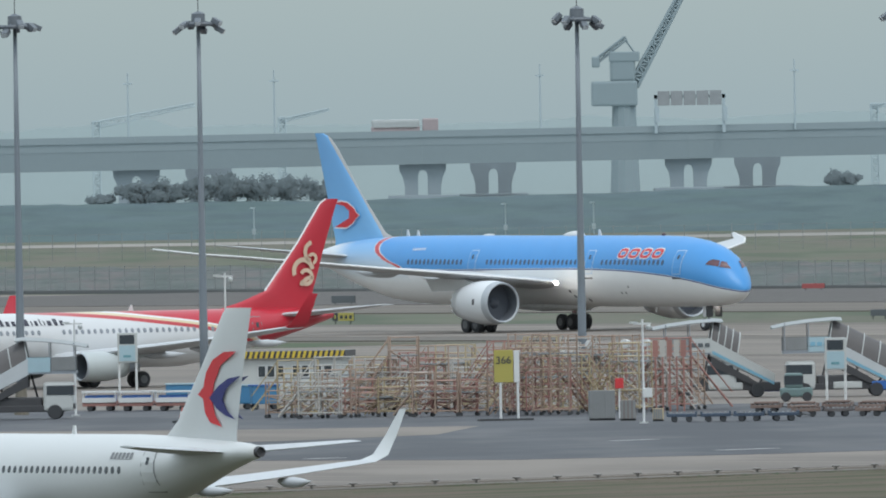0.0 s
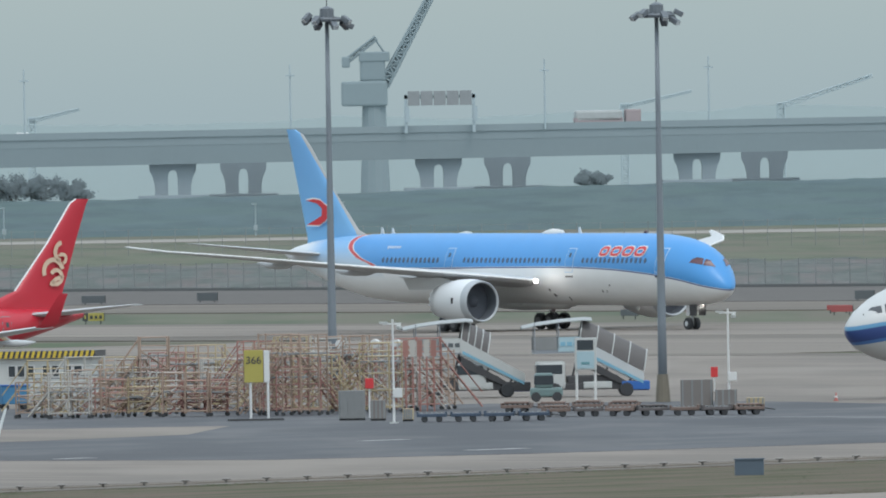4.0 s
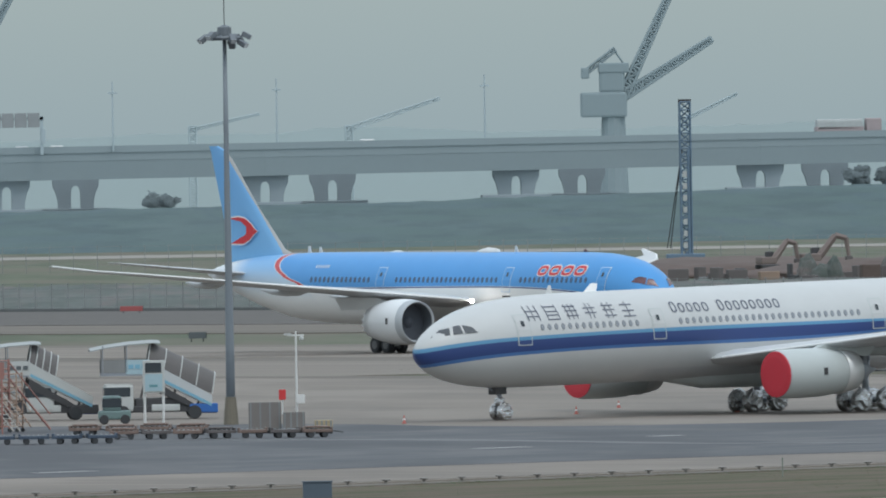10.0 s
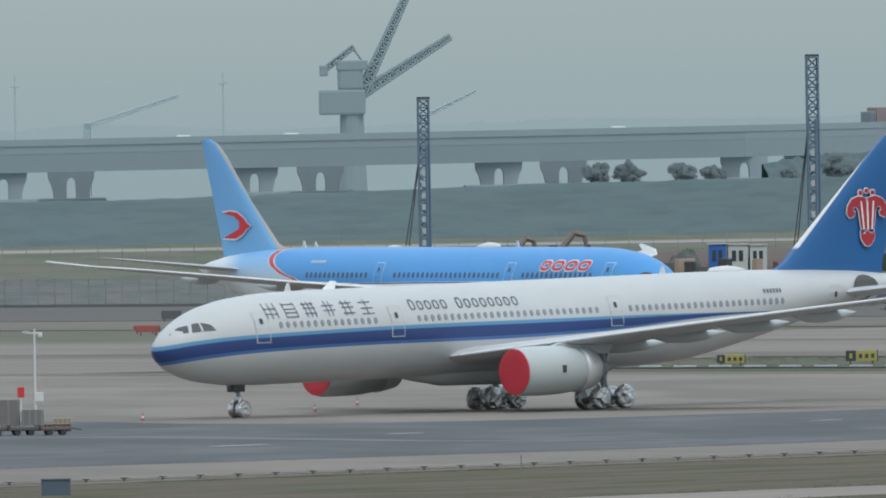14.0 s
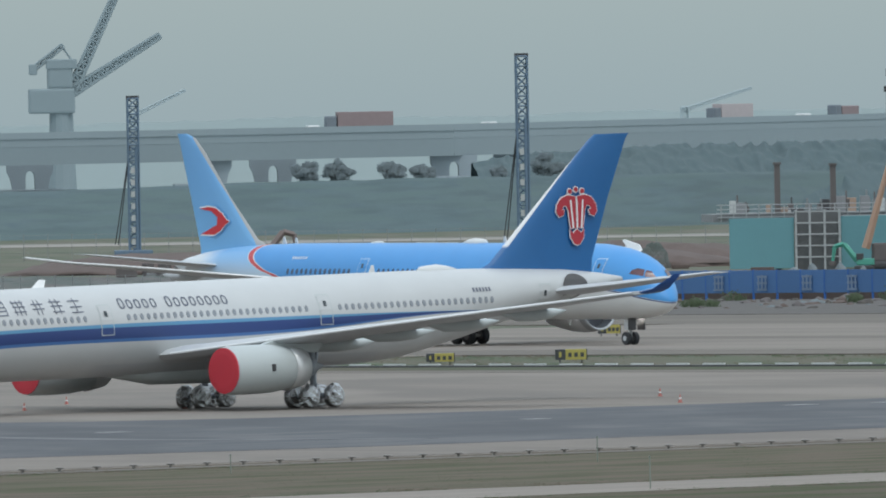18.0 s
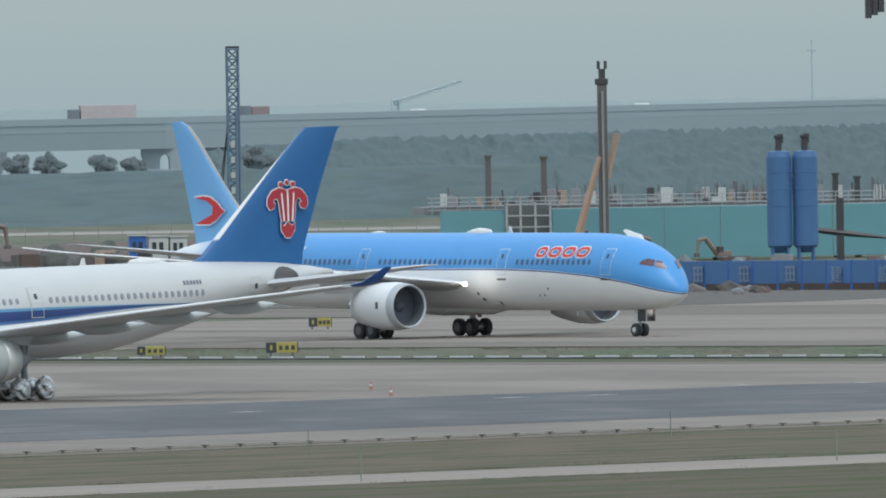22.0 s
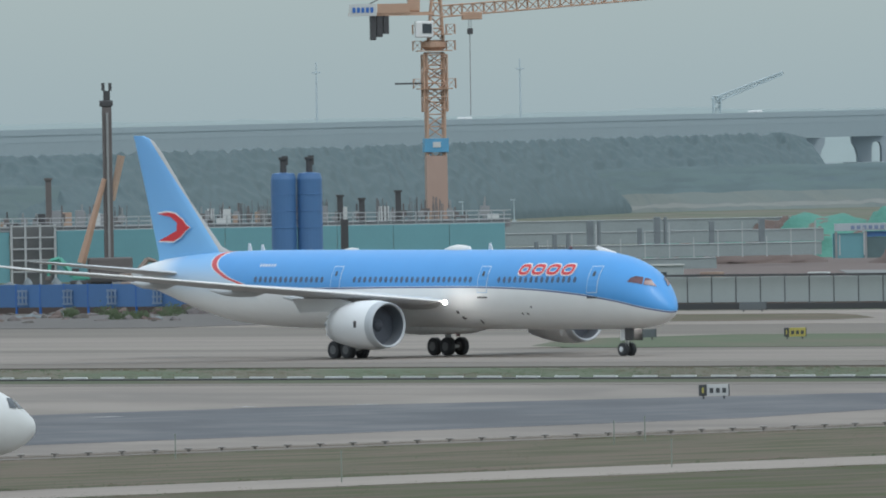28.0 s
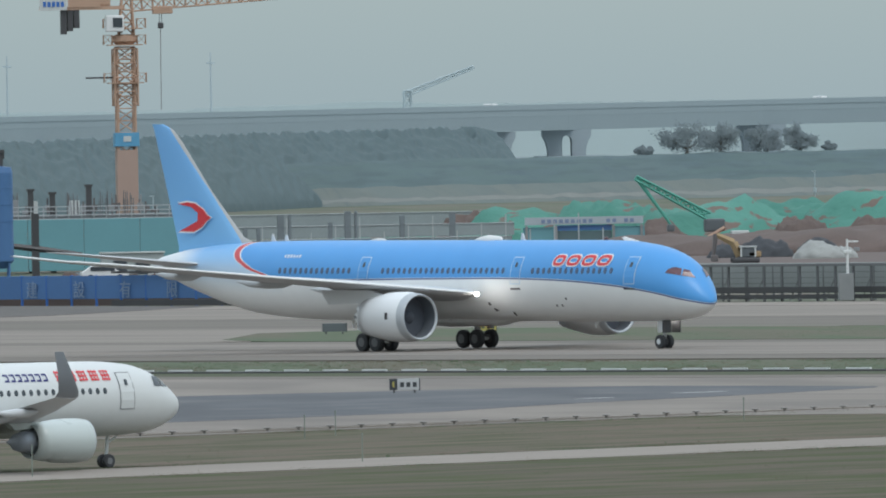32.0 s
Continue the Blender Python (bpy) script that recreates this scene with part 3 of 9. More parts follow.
    def wheel(self, x, y, r, w, parent):
        key = ("wheel", r, w)
        if key not in MESHES:
            bm = bmesh.new()
            lathe(bm, [(-w / 2, r * 0.55), (-w / 2, r * 0.86), (-w * 0.36, r), (w * 0.36, r), (w / 2, r * 0.86), (w / 2, r * 0.55)], "X", 24)
            bmesh.ops.rotate(bm, verts=bm.verts, matrix=Matrix.Rotation(radians(90), 3, "Z"))
            MESHES[key] = mesh_of("tyre", bm, self.mats.get("tyre", M_BLACK))
            bm = bmesh.new()
            lathe(bm, [(-w * 0.53, r * 0.2), (-w * 0.52, r * 0.5), (w * 0.52, r * 0.5), (w * 0.53, r * 0.2)], "X", 16)
            bmesh.ops.rotate(bm, verts=bm.verts, matrix=Matrix.Rotation(radians(90), 3, "Z"))
            MESHES[key, "rim"] = mesh_of("rim", bm, self.mats.get("rim", M_RIM))
        t = shared("tyre", MESHES[key], parent, pose(x, y, r))
        shared("rim", MESHES[key, "rim"], t, pose(0, 0, 0))

    def gear(self, name, b, y, top, r, w, axles, pair, strut):
        """A leg with its wheels: axles are offsets ahead, pair half the distance between wheels."""
        bm = bmesh.new()
        x = self.X(b)
        bar(bm, (x, y, r), (x + 0.15, y, top), strut, 10)
        bar(bm, (x, y, r + 0.9), (x - 1.2 if pair > 0.5 else x + 1.3, y * 0.8, top), strut * 0.55, 8)
        if len(axles) > 1:
            bar(bm, (x + axles[0], y, r), (x + axles[-1], y, r), strut * 0.75, 8)
        for a in axles:
            bar(bm, (x + a, y - pair, r), (x + a, y + pair, r), strut * 0.5, 8)
        ob = part(name, bm, self.mats.get("strut", M_CREAM), self.root)
        for a in axles:
            for s in (-1, 1):
                self.wheel(x + a, y + s * pair, r, w, ob)
        return ob

    def engine(self, b, y, z, r, length, mat, lip, cover=None, plug=1.9, core=M_STEEL, ring=0.10):
        """Nacelle open at the front, with lip, fan, spinner, core cowl and plug; or closed by a cover."""
        x = self.X(b)
        bm = bmesh.new()
        L = length
        outer = [(-ring, 0.90 + 0.055 * min(1, 0.6 + ring)), (-ring - 0.3, 0.985), (-L * 0.3, 1.0), (-L * 0.55, 0.98), (-L * 0.8, 0.86), (-L, 0.74)]
        lathe(bm, [(x + a, r * s, z) for a, s in outer] + [(x - L + 0.04, r * 0.70, z), (x - L * 0.75, r * 0.70, z)], "X", 40, (False, False))
        for v in bm.verts:
            v.co.y += y
        bmesh.ops.recalc_face_normals(bm, faces=bm.faces)
        n = part("engine_nacelle", bm, mat, self.root, smooth=True)
        bm = bmesh.new()
        lathe(bm, [(x - ring, r * (0.90 + 0.055 * min(1, 0.6 + ring)) + 0.002, z), (x - ring * 0.4, r * 0.935, z), (x, r * 0.90, z), (x + 0.02, r * 0.87, z), (x - 0.12, r * 0.82, z)], "X", 40, (False, False))
        for v in bm.verts:
            v.co.y += y
        bmesh.ops.recalc_face_normals(bm, faces=bm.faces)
        part("intake_lip", bm, lip, n, "bright metal intake lip", smooth=True)
        bm = lathe(bmesh.new(), [(x - 0.12, r * 0.82, z), (x - 0.6, r * 0.80, z), (x - 1.3, r * 0.82, z)], "X", 40, (False, False))
        for v in bm.verts:
            v.co.y += y
        part("intake_duct", bm, M_DUCT, n, "dark grey duct behind the intake lip", smooth=True)
        bm = bmesh.new()
        if cover:
            lathe(bm, [(x - 0.2, r * 0.93, z), (x + 0.05, r * 0.92, z), (x + 0.09, r * 0.7, z), (x + 0.1, r * 0.1, z)], "X", 32)
        else:
            lathe(bm, [(x - 1.3, r * 0.82, z), (x - 1.28, r * 0.30, z)], "X", 32, (True, True))
        for v in bm.verts:
            v.co.y += y
        bmesh.ops.recalc_face_normals(bm, faces=bm.faces)
        part("engine_cover" if cover else "fan", bm, cover or M_FAN, n, "red cloth engine cover" if cover else "dark fan disc")
        if not cover:
            bm = bmesh.new()
            lathe(bm, [(x - 1.27, r * 0.26, z), (x - 1.12, r * 0.18, z), (x - 1.0, r * 0.07, z), (x - 0.98, 0.01, z)], "X", 16)
            for v in bm.verts:
                v.co.y += y
            bmesh.ops.recalc_face_normals(bm, faces=bm.faces)
            part("spinner", bm, M_FAN, n)
        bm = bmesh.new()
        lathe(bm, [(x - L * 0.75, r * 0.62, z), (x - L - 0.5, r * 0.46, z), (x - L - 0.95, r * 0.36, z), (x - L - 0.9, r * 0.28, z), (x - L - plug, r * 0.03, z)], "X", 24)
        for v in bm.verts:
            v.co.y += y
        bmesh.ops.recalc_face_normals(bm, faces=bm.faces)
        part("exhaust", bm, core, n, "bare metal core exhaust", smooth=True)
        return n

    def slats(self, stations, parent, r=0.09):
        """White leading edge along a wing, in sections; the pale bars also paint its highlight."""
        for (s0, b0, _, z0, _), (s1, b1, _, z1, _) in zip(stations, stations[1:]):
            bm = bar(bmesh.new(), (self.X(b0 + 0.03), s0, z0 + 0.03), (self.X(b1 + 0.03), s1, z1 + 0.03), r, 6, r * 0.85)
            part("leading_edge", bm, M_EDGE, parent, "white leading edge bar, also carrying the highlight line")

    def pylon(self, b, y, z0, z1, length, mat):
        bm = bmesh.new()
        x = self.X(b)
        pts = [(x, z0), (x - length * 0.35, z1), (x - length, z1), (x - length * 0.9, z0 - 0.2)]
        f1 = [bm.verts.new((px, y - 0.2, pz)) for px, pz in pts]
        f2 = [bm.verts.new((px, y + 0.2, pz)) for px, pz in pts]
        bm.faces.new(f1)
        bm.faces.new(f2[::-1])
        for i in range(4):
            j = (i + 1) % 4
            bm.faces.new((f1[j], f1[i], f2[i], f2[j]))
        bmesh.ops.recalc_face_normals(bm, faces=bm.faces)
        part("pylon", bm, mat, self.root)

    def pod(self, name, b0, b1, y, z, r, mat, parent=None, label=""):
        """A slender fairing, pointed at both ends."""
        bm = bmesh.new()
        L = b1 - b0
        lathe(bm, [(self.X(b0 + L * u), r * s, z - (0.25 * r if 0.2 < u < 0.9 else 0)) for u, s in ((0, 0.05), (0.08, 0.5), (0.25, 0.9), (0.5, 1), (0.75, 0.75), (1, 0.06))], "X", 12)
        for v in bm.verts:
            v.co.y += y
        bmesh.ops.recalc_face_normals(bm, faces=bm.faces)
        return part(name, bm, mat, parent or self.root, label, smooth=True)

    def fin_decal(self, name, polys, y, mat, parent, label=""):
        """Flat shapes (b, z) on the fin's side, at distance y from the middle."""
        bm = bmesh.new()
        for poly in polys:
            lo = [bm.verts.new((self.X(b), y, z)) for b, z in poly]
            hi = [bm.verts.new((self.X(b), y + math.copysign(0.03, y), z)) for b, z in poly]
            bm.faces.new(lo)
            bm.faces.new(hi[::-1])
            for i in range(len(poly)):
                j = (i + 1) % len(poly)
                bm.faces.new((lo[j], lo[i], hi[i], hi[j]))
        bmesh.ops.recalc_face_normals(bm, faces=bm.faces)
        return part(name, bm, mat, parent, label)

    def aerial(self, b, h, w, mat=None, up=True, parent=None):
        top, bot, _ = interp(self.hull, b)
        z = top - 0.05 if up else bot + 0.05
        s = 1 if up else -1
        bm = bmesh.new()
        x = self.X(b)
        pts = [(x, z), (x - w * 0.5, z + s * h), (x - w * 0.8, z + s * h), (x - w, z)]
        f1, f2 = [bm.verts.new((px, -0.04, pz)) for px, pz in pts], [bm.verts.new((px, 0.04, pz)) for px, pz in pts]
        bm.faces.new(f1)
        bm.faces.new(f2[::-1])
        for i in range(4):
            j = (i + 1) % 4
            bm.faces.new((f1[j], f1[i], f2[i], f2[j]))
        bmesh.ops.recalc_face_normals(bm, faces=bm.faces)
        part("aerial", bm, mat or M_WHITE, self.root)


MESHES = {}


def arc(cx, cz, r0, r1, a0, a1, n=14, sx=1.0):
    """A ring sector as one outline in (b, z); the two radii taper from a0 to a1."""
    outer = [(cx + sx * r0 * math.cos(radians(a0 + (a1 - a0) * i / n)), cz + r0 * math.sin(radians(a0 + (a1 - a0) * i / n))) for i in range(n + 1)]
    inner = [(cx + sx * r1 * math.cos(radians(a0 + (a1 - a0) * i / n)), cz + r1 * math.sin(radians(a0 + (a1 - a0) * i / n))) for i in range(n, -1, -1)]
    return outer + inner


def hoop(b0, b1, z0, z1, t, lean=0.25, n=16):
    """A leaning oval ring t thick, as quads."""
    cb, cz, rb, rz = (b0 + b1) / 2, (z0 + z1) / 2, (b1 - b0) / 2, (z1 - z0) / 2
    pts = []
    for i in range(n):
        a = i * math.tau / n
        c, d = math.copysign(abs(math.cos(a)) ** 0.7, math.cos(a)), math.copysign(abs(math.sin(a)) ** 0.7, math.sin(a))
        pts.append([(cb + q * c - lean * p * d, cz + p * d) for q, p in ((rb, rz), (rb - t, rz - t * 0.8))])
    return [[pts[i][0], pts[(i + 1) % n][0], pts[(i + 1) % n][1], pts[i][1]] for i in range(n)]


M_FAN = surface("fan_blades", (0.085, 0.095, 0.115), 0.95, 0.0)
# Duct grey set darker than the lip
M_DUCT = surface("dark_duct_grey", (0.11, 0.125, 0.145), 0.6, vary=0.1)
M_RIM = surface("dull_wheel_rim", (0.17, 0.175, 0.185), 0.6, vary=0.15)
M_LIP = surface("brushed_lip", (0.44, 0.47, 0.50), 0.5, 0.2, vary=0.08)
M_EDGE = surface("bright_leading_edge", (0.80, 0.81, 0.82), 0.4, vary=0.05)
M_WINGGREY = surface("wing_grey", (0.52, 0.54, 0.56), 0.45, vary=0.08, scale=0.4)
M_HULLWHITE = surface("airliner_white", (0.80, 0.81, 0.81), 0.30, vary=0.035, scale=0.3)
M_NACELLE = surface("nacelle_white", (0.72, 0.74, 0.76), 0.35, vary=0.05, scale=0.5)
M_WINDOW = surface("cabin_window", (0.05, 0.09, 0.17), 0.15, vary=0.1)
M_LOGORED = surface("livery_red", (0.62, 0.035, 0.045), 0.4, vary=0.06)
M_LOGOWHITE = surface("livery_white", (0.80, 0.80, 0.80), 0.4, vary=0.04)
M_LOGONAVY = surface("livery_navy", (0.025, 0.03, 0.16), 0.4, vary=0.06)
M_DOORLINE = surface("pale_blue_outline", (0.50, 0.64, 0.80), 0.5, vary=0.08)
M_INK = surface("dark_lettering", (0.04, 0.04, 0.06), 0.5, vary=0.1)
M_SCREEN = surface("tinted_windscreen", (0.13, 0.065, 0.075), 0.15, vary=0.3, scale=1.5)
M_BEACON = glow("beacon_flash", (1.0, 0.05, 0.035), 9)
M_BEACONOFF = surface("dark_red_dome", (0.13, 0.07, 0.075), 0.3, vary=0.1)
M_LANDING = glow("landing_lamp", (1.0, 0.95, 0.88), 60)


# -- long-haul twin in blue and white
def blue_hull():
    k = Nodes("blue_and_white_livery", 0.42)
    vec, x, y, z = k.coords()
    b = k.math("SUBTRACT", 5.918, x)
    u = k.math("DIVIDE", b, 63.0)
    line = k.curve(u, [(0.0, 3.15), (0.03, 3.62), (0.08, 4.28), (0.15, 4.80), (0.26, 5.16), (0.45, 5.20), (0.62, 5.10), (1.0, 5.10)], 2, 8)
    above = k.soft(k.math("SUBTRACT", z, line), 0.0, 0.05)
    thin = k.math("MULTIPLY", k.soft(k.math("SUBTRACT", z, line), -0.13, 0.04), k.math("SUBTRACT", 1.0, k.soft(k.math("SUBTRACT", z, line), -0.03, 0.04)))
    # red sweep round the rear hull
    swoop = k.curve(k.math("DIVIDE", z, 10.0), [(0.0, 43.2), (0.50, 46.2), (0.60, 49.4), (0.70, 51.2), (0.76, 51.2), (0.80, 50.2), (1.0, 48.2)], 38, 54)
    off = k.math("SUBTRACT", b, swoop)
    behind = k.soft(off, 0.0, 0.08)
    red = k.math("MULTIPLY", k.math("MULTIPLY", k.soft(off, -0.05, 0.06), k.math("SUBTRACT", 1.0, k.soft(off, 0.62, 0.06))), k.soft(z, 5.1, 0.05))
    rim = k.math("MULTIPLY", k.math("MULTIPLY", k.soft(off, -0.20, 0.06), k.math("SUBTRACT", 1.0, k.soft(off, 0.72, 0.06))), k.soft(z, 5.05, 0.05))
    grain = k.noise(vec, 0.6, 3)
    blue = k.mix(grain, (0.062, 0.285, 0.64), (0.072, 0.315, 0.69))
    white = k.mix(grain, (0.77, 0.78, 0.78), (0.84, 0.85, 0.85))
    pale = k.mix(k.soft(z, 5.9, 2.4), (0.60, 0.68, 0.74), (0.22, 0.46, 0.76))
    pale = k.mix(k.soft(b, 57.5, 4.0), pale, (0.70, 0.74, 0.77))
    col = k.mix(above, white, blue)
    col = k.mix(thin, col, (0.03, 0.06, 0.20))
    rear = k.mix(k.soft(z, 4.6, 1.6), white, pale)
    col = k.mix(behind, col, rear)
    col = k.mix(rim, col, (0.75, 0.76, 0.76))
    col = k.mix(red, col, (0.55, 0.05, 0.06))
    k.bsdf.inputs["Coat Weight"].default_value = 0.08
    return k.done(col)


def fin_blue():
    k = Nodes("fin_blue", 0.3)
    vec, x, y, z = k.coords()
    col = k.mix(k.soft(z, 10.5, 8.0), (0.20, 0.47, 0.78), (0.17, 0.42, 0.76))
    lead = k.soft(k.math("SUBTRACT", x, k.math("MULTIPLY_ADD", z, -0.9645, -39.2)), 0.0, 0.05)
    col = k.mix(lead, col, (0.42, 0.42, 0.42))
    return k.done(col)


HULL_A = [(0.6, 3.48, 3.36, 0.06), (0.85, 4.0, 2.98, 0.62), (1.4, 4.75, 2.56, 1.2), (2.2, 5.68, 2.3, 1.75), (3.2, 6.48, 2.12, 2.15), (4.5, 7.08, 2.02, 2.42), (6.3, 7.53, 1.97, 2.68),
          (9.0, 7.84, 1.95, 2.84), (12, 7.90, 1.95, 2.885), (39, 7.90, 1.95, 2.885), (43, 7.90, 2.0, 2.84), (47, 7.88, 2.15, 2.70), (51, 7.80, 2.5, 2.4),
          (55, 7.62, 3.35, 1.92), (59, 7.22, 4.5, 1.28), (61.8, 6.72, 5.4, 0.62), (63.2, 6.3, 5.95, 0.16)]
blue_jet = Airliner("widebody_airliner", 5.918, HULL_A, "long blue and white twin-engined airliner taxiing on its wheels", {"hull": blue_hull(), "tyre": M_BLACK})
J = blue_jet
J.body()
M_FINBLUE = fin_blue()
fin = J.foil("fin", [(6.3, 49.6, 60.2, 0, 0.9), (7.45, 50.6, 60.1, 0, 0.85), (8.15, 52.6, 60.3, 0, 0.75), (11.6, 56.2, 61.3, 0, 0.55), (15.2, 59.4, 62.4, 0, 0.36), (16.2, 60.5, 62.7, 0, 0.25), (16.6, 61.6, 62.9, 0, 0.12)], M_FINBLUE, "light blue tail fin with a red bird emblem", upright=True)
for sg in (-1, 1):
    wing = J.foil("wing", [(sg * s, le, te, z, th) for s, le, te, z, th in ((1.5, 25.5, 33.6, 3.8, 1.3), (3.2, 23.4, 33.8, 3.95, 0.9), (4.3, 21.6, 33.9, 4.1, 0.76), (9.6, 24.9, 34.2, 4.75, 0.7), (16, 29.3, 36.4, 5.45, 0.42), (22, 33.6, 38.9, 6.2, 0.30), (26, 36.6, 40.5, 6.68, 0.22), (28.4, 39.8, 41.5, 6.98, 0.14), (30.06, 43.6, 44.1, 7.42, 0.05))], M_WINGGREY, "slender grey upswept wing")
    J.slats([(sg * s, le, te, z, th) for s, le, te, z, th in ((4.4, 21.5, 0, 4.1, 0), (9.6, 24.9, 0, 4.75, 0), (16, 29.3, 0, 5.45, 0), (22, 33.6, 0, 6.2, 0), (26, 36.6, 0, 6.68, 0), (28.4, 39.8, 0, 6.98, 0), (30.0, 43.65, 0, 7.40, 0))], wing)
    for y, b0, b1 in ((7.2, 29.5, 37.0), (13.0, 31.5, 38.6), (19.0, 35.0, 40.6)):
        J.pod("flap_fairing", b0, b1, sg * y, 3.62 + 0.118 * y, 0.42, M_WINGGREY, wing)
    J.foil("tailplane", [(sg * s, le, te, z, th) for s, le, te, z, th in ((0.3, 54.9, 61.1, 6.0, 0.42), (5, 58.4, 62.4, 6.6, 0.28), (9.2, 61.4, 63.4, 7.12, 0.16), (9.9, 62.6, 63.9, 7.24, 0.06))], M_WINGGREY, "white-edged grey tailplane")
    nac = J.engine(21.7, sg * 9.75, 2.50, 1.85, 5.5, M_NACELLE, M_LIP, ring=0.75)
    for i in range(18):
        bm = bmesh.new()
        a0, a1 = i * math.tau / 18, (i + 1) * math.tau / 18
        q = [(J.X(27.1), a0, 1.40), (J.X(27.1), a1, 1.40), (J.X(27.65), (a0 + a1) / 2, 1.26)]
        outer = [bm.verts.new((x, sg * 9.75 + rr * math.cos(a), 2.5 + rr * math.sin(a))) for x, a, rr in q]
        inner = [bm.verts.new((x, sg * 9.75 + (rr - 0.05) * math.cos(a), 2.5 + (rr - 0.05) * math.sin(a))) for x, a, rr in q]
        bm.faces.new(outer), bm.faces.new(inner[::-1])
        for j in range(3):
            bm.faces.new((outer[(j + 1) % 3], outer[j], inner[j], inner[(j + 1) % 3]))
        bmesh.ops.recalc_face_normals(bm, faces=bm.faces)
        part("nozzle_chevron", bm, M_NACELLE, nac)
    J.pylon(24.0, sg * 9.75, 3.6, 4.45, 8.6, M_NACELLE)
    J.decal("cockpit_window", [[(1.80, 5.12), (2.40, 5.30), (2.62, 5.78), (2.30, 5.66)]], sg, M_SCREEN, lift=0.04)
    J.decal("cockpit_window", [[(2.48, 5.32), (3.55, 5.52), (3.45, 5.80), (3.15, 5.93), (2.72, 5.82)]], sg, M_SCREEN, lift=0.04)
    J.windows([(8.6, 17.6), (20.4, 34.4), (37.6, 45.6)], 5.72, 0.61, 0.30, 0.48, (sg,), M_WINDOW)
    for b in (6.7, 19.0, 36.0):
        J.door(b, 4.72, 6.72, 1.12, (sg,), J.mats["hull"], M_DOORLINE)
    # maker's title, drawn as plain rounded red shapes with a white rim
    title = [(8.9, 1.35), (10.55, 1.35), (12.2, 1.35), (13.85, 1.2)]
    for b, w in title:
        J.decal("title_rim", hoop(b - 0.09, b + w + 0.09, 5.98, 6.92, 0.42), sg, M_LOGOWHITE, lift=0.03, cut=0.25)
        J.decal("title_shape", hoop(b, b + w, 6.06, 6.84, 0.25), sg, M_LOGORED, lift=0.05, cut=0.25)
    J.decal("registration", [[(43.6 + i * 0.34, 6.66), (43.76 + i * 0.34, 6.66), (43.76 + i * 0.34, 6.86), (43.6 + i * 0.34, 6.86)] for i in range(6)], sg, M_LOGOWHITE, lift=0.03, cut=0)
    bird = [(p + 0.6, q - 0.78) for p, q in [(59.05, 11.42), (57.9, 11.55), (57.0, 11.45), (56.1, 11.0), (55.7, 10.6), (55.25, 10.4), (55.8, 10.1), (56.3, 9.7), (57.2, 9.35), (58.95, 9.38), (58.0, 9.7), (56.8, 10.15), (56.75, 10.75), (57.5, 11.2)]]
    mid = (57.8, 9.62)
    J.fin_decal("bird_rim", [[(mid[0] + (p - mid[0]) * 1.06 + 0.03, mid[1] + (q - mid[1]) * 1.10) for p, q in bird]], sg * 0.40, M_LOGOWHITE, fin)
    J.fin_decal("bird", [bird], sg * 0.42, M_LOGORED, fin, "red bird emblem")
nose_gear = J.gear("nose_gear", 5.918, 0, 2.4, 0.50, 0.38, (0,), 0.36, 0.14)
box_bm = box(bmesh.new(), 0.35, 1.25, -0.5, -0.42, 1.15, 2.1)
box(box_bm, 0.35, 1.25, 0.42, 0.5, 1.15, 2.1)
part("gear_door", box_bm, M_DARKSTEEL, nose_gear)
part("leg_housing", box(bmesh.new(), -0.5, 0.3, -0.22, 0.22, 1.15, 2.2, 0.05), M_NACELLE, nose_gear, "white leg housing")
for sg in (-1, 1):
    part("hub_cap", lathe(bmesh.new(), [(-0.02, 0.1), (0.03, 0.2), (0.045, 0.12)], "X", 16), M_NACELLE, nose_gear, "pale wheel hub").matrix_basis = pose(J.X(5.918), sg * 0.56, 0.5, 0, 0, 90 * sg)
for sg in (-1, 1):
    g = J.gear("main_gear", 5.918 + 26.2, sg * 4.9, 3.45, 0.68, 0.5, (-0.74, 0.74), 0.68, 0.24)
    g.location.z = -0.16
    part("gear_door", box(bmesh.new(), -27.3, -25.0, sg * 4.9 + sg * 0.95 - 0.04, sg * 4.9 + sg * 0.95 + 0.04, 1.6, 3.4), M_NACELLE, g)
J.pod("wing_root_fairing", 17.5, 41.5, 0, 2.95, 1.15, M_HULLWHITE, label="white belly fairing")
J.pod("satellite_dome", 23.5, 26.6, 0, 7.92, 0.48, M_WHITE)
J.pod("satellite_dome", 36.5, 38.3, 0, 7.90, 0.2, M_WHITE)
J.aerial(21.0, 0.55, 0.5)
J.aerial(47.5, 0.5, 0.45)
J.aerial(49.0, 0.6, 0.5)
J.aerial(13.0, 0.5, 0.5, up=False)
J.aerial(40.0, 0.6, 0.5, up=False)
for sg in (-1, 1):
    bm = bmesh.new()
    lathe(bm, [(J.X(21.55), 0.02, 4.05), (J.X(21.5), 0.15, 4.05), (J.X(21.36), 0.15, 4.05), (J.X(21.3), 0.02, 4.05)], "X", 12)
    for v in bm.verts:
        v.co.y += sg * 4.45
    part("landing_light", bm, M_LANDING, J.root, "bright landing light in the wing root")
bm = lathe(bmesh.new(), [(0.46, 0.02, 1.95), (0.44, 0.075, 1.95), (0.3, 0.075, 1.95)], "X", 10)
part("taxi_light", bm, M_LANDING, nose_gear, "small white taxi light")
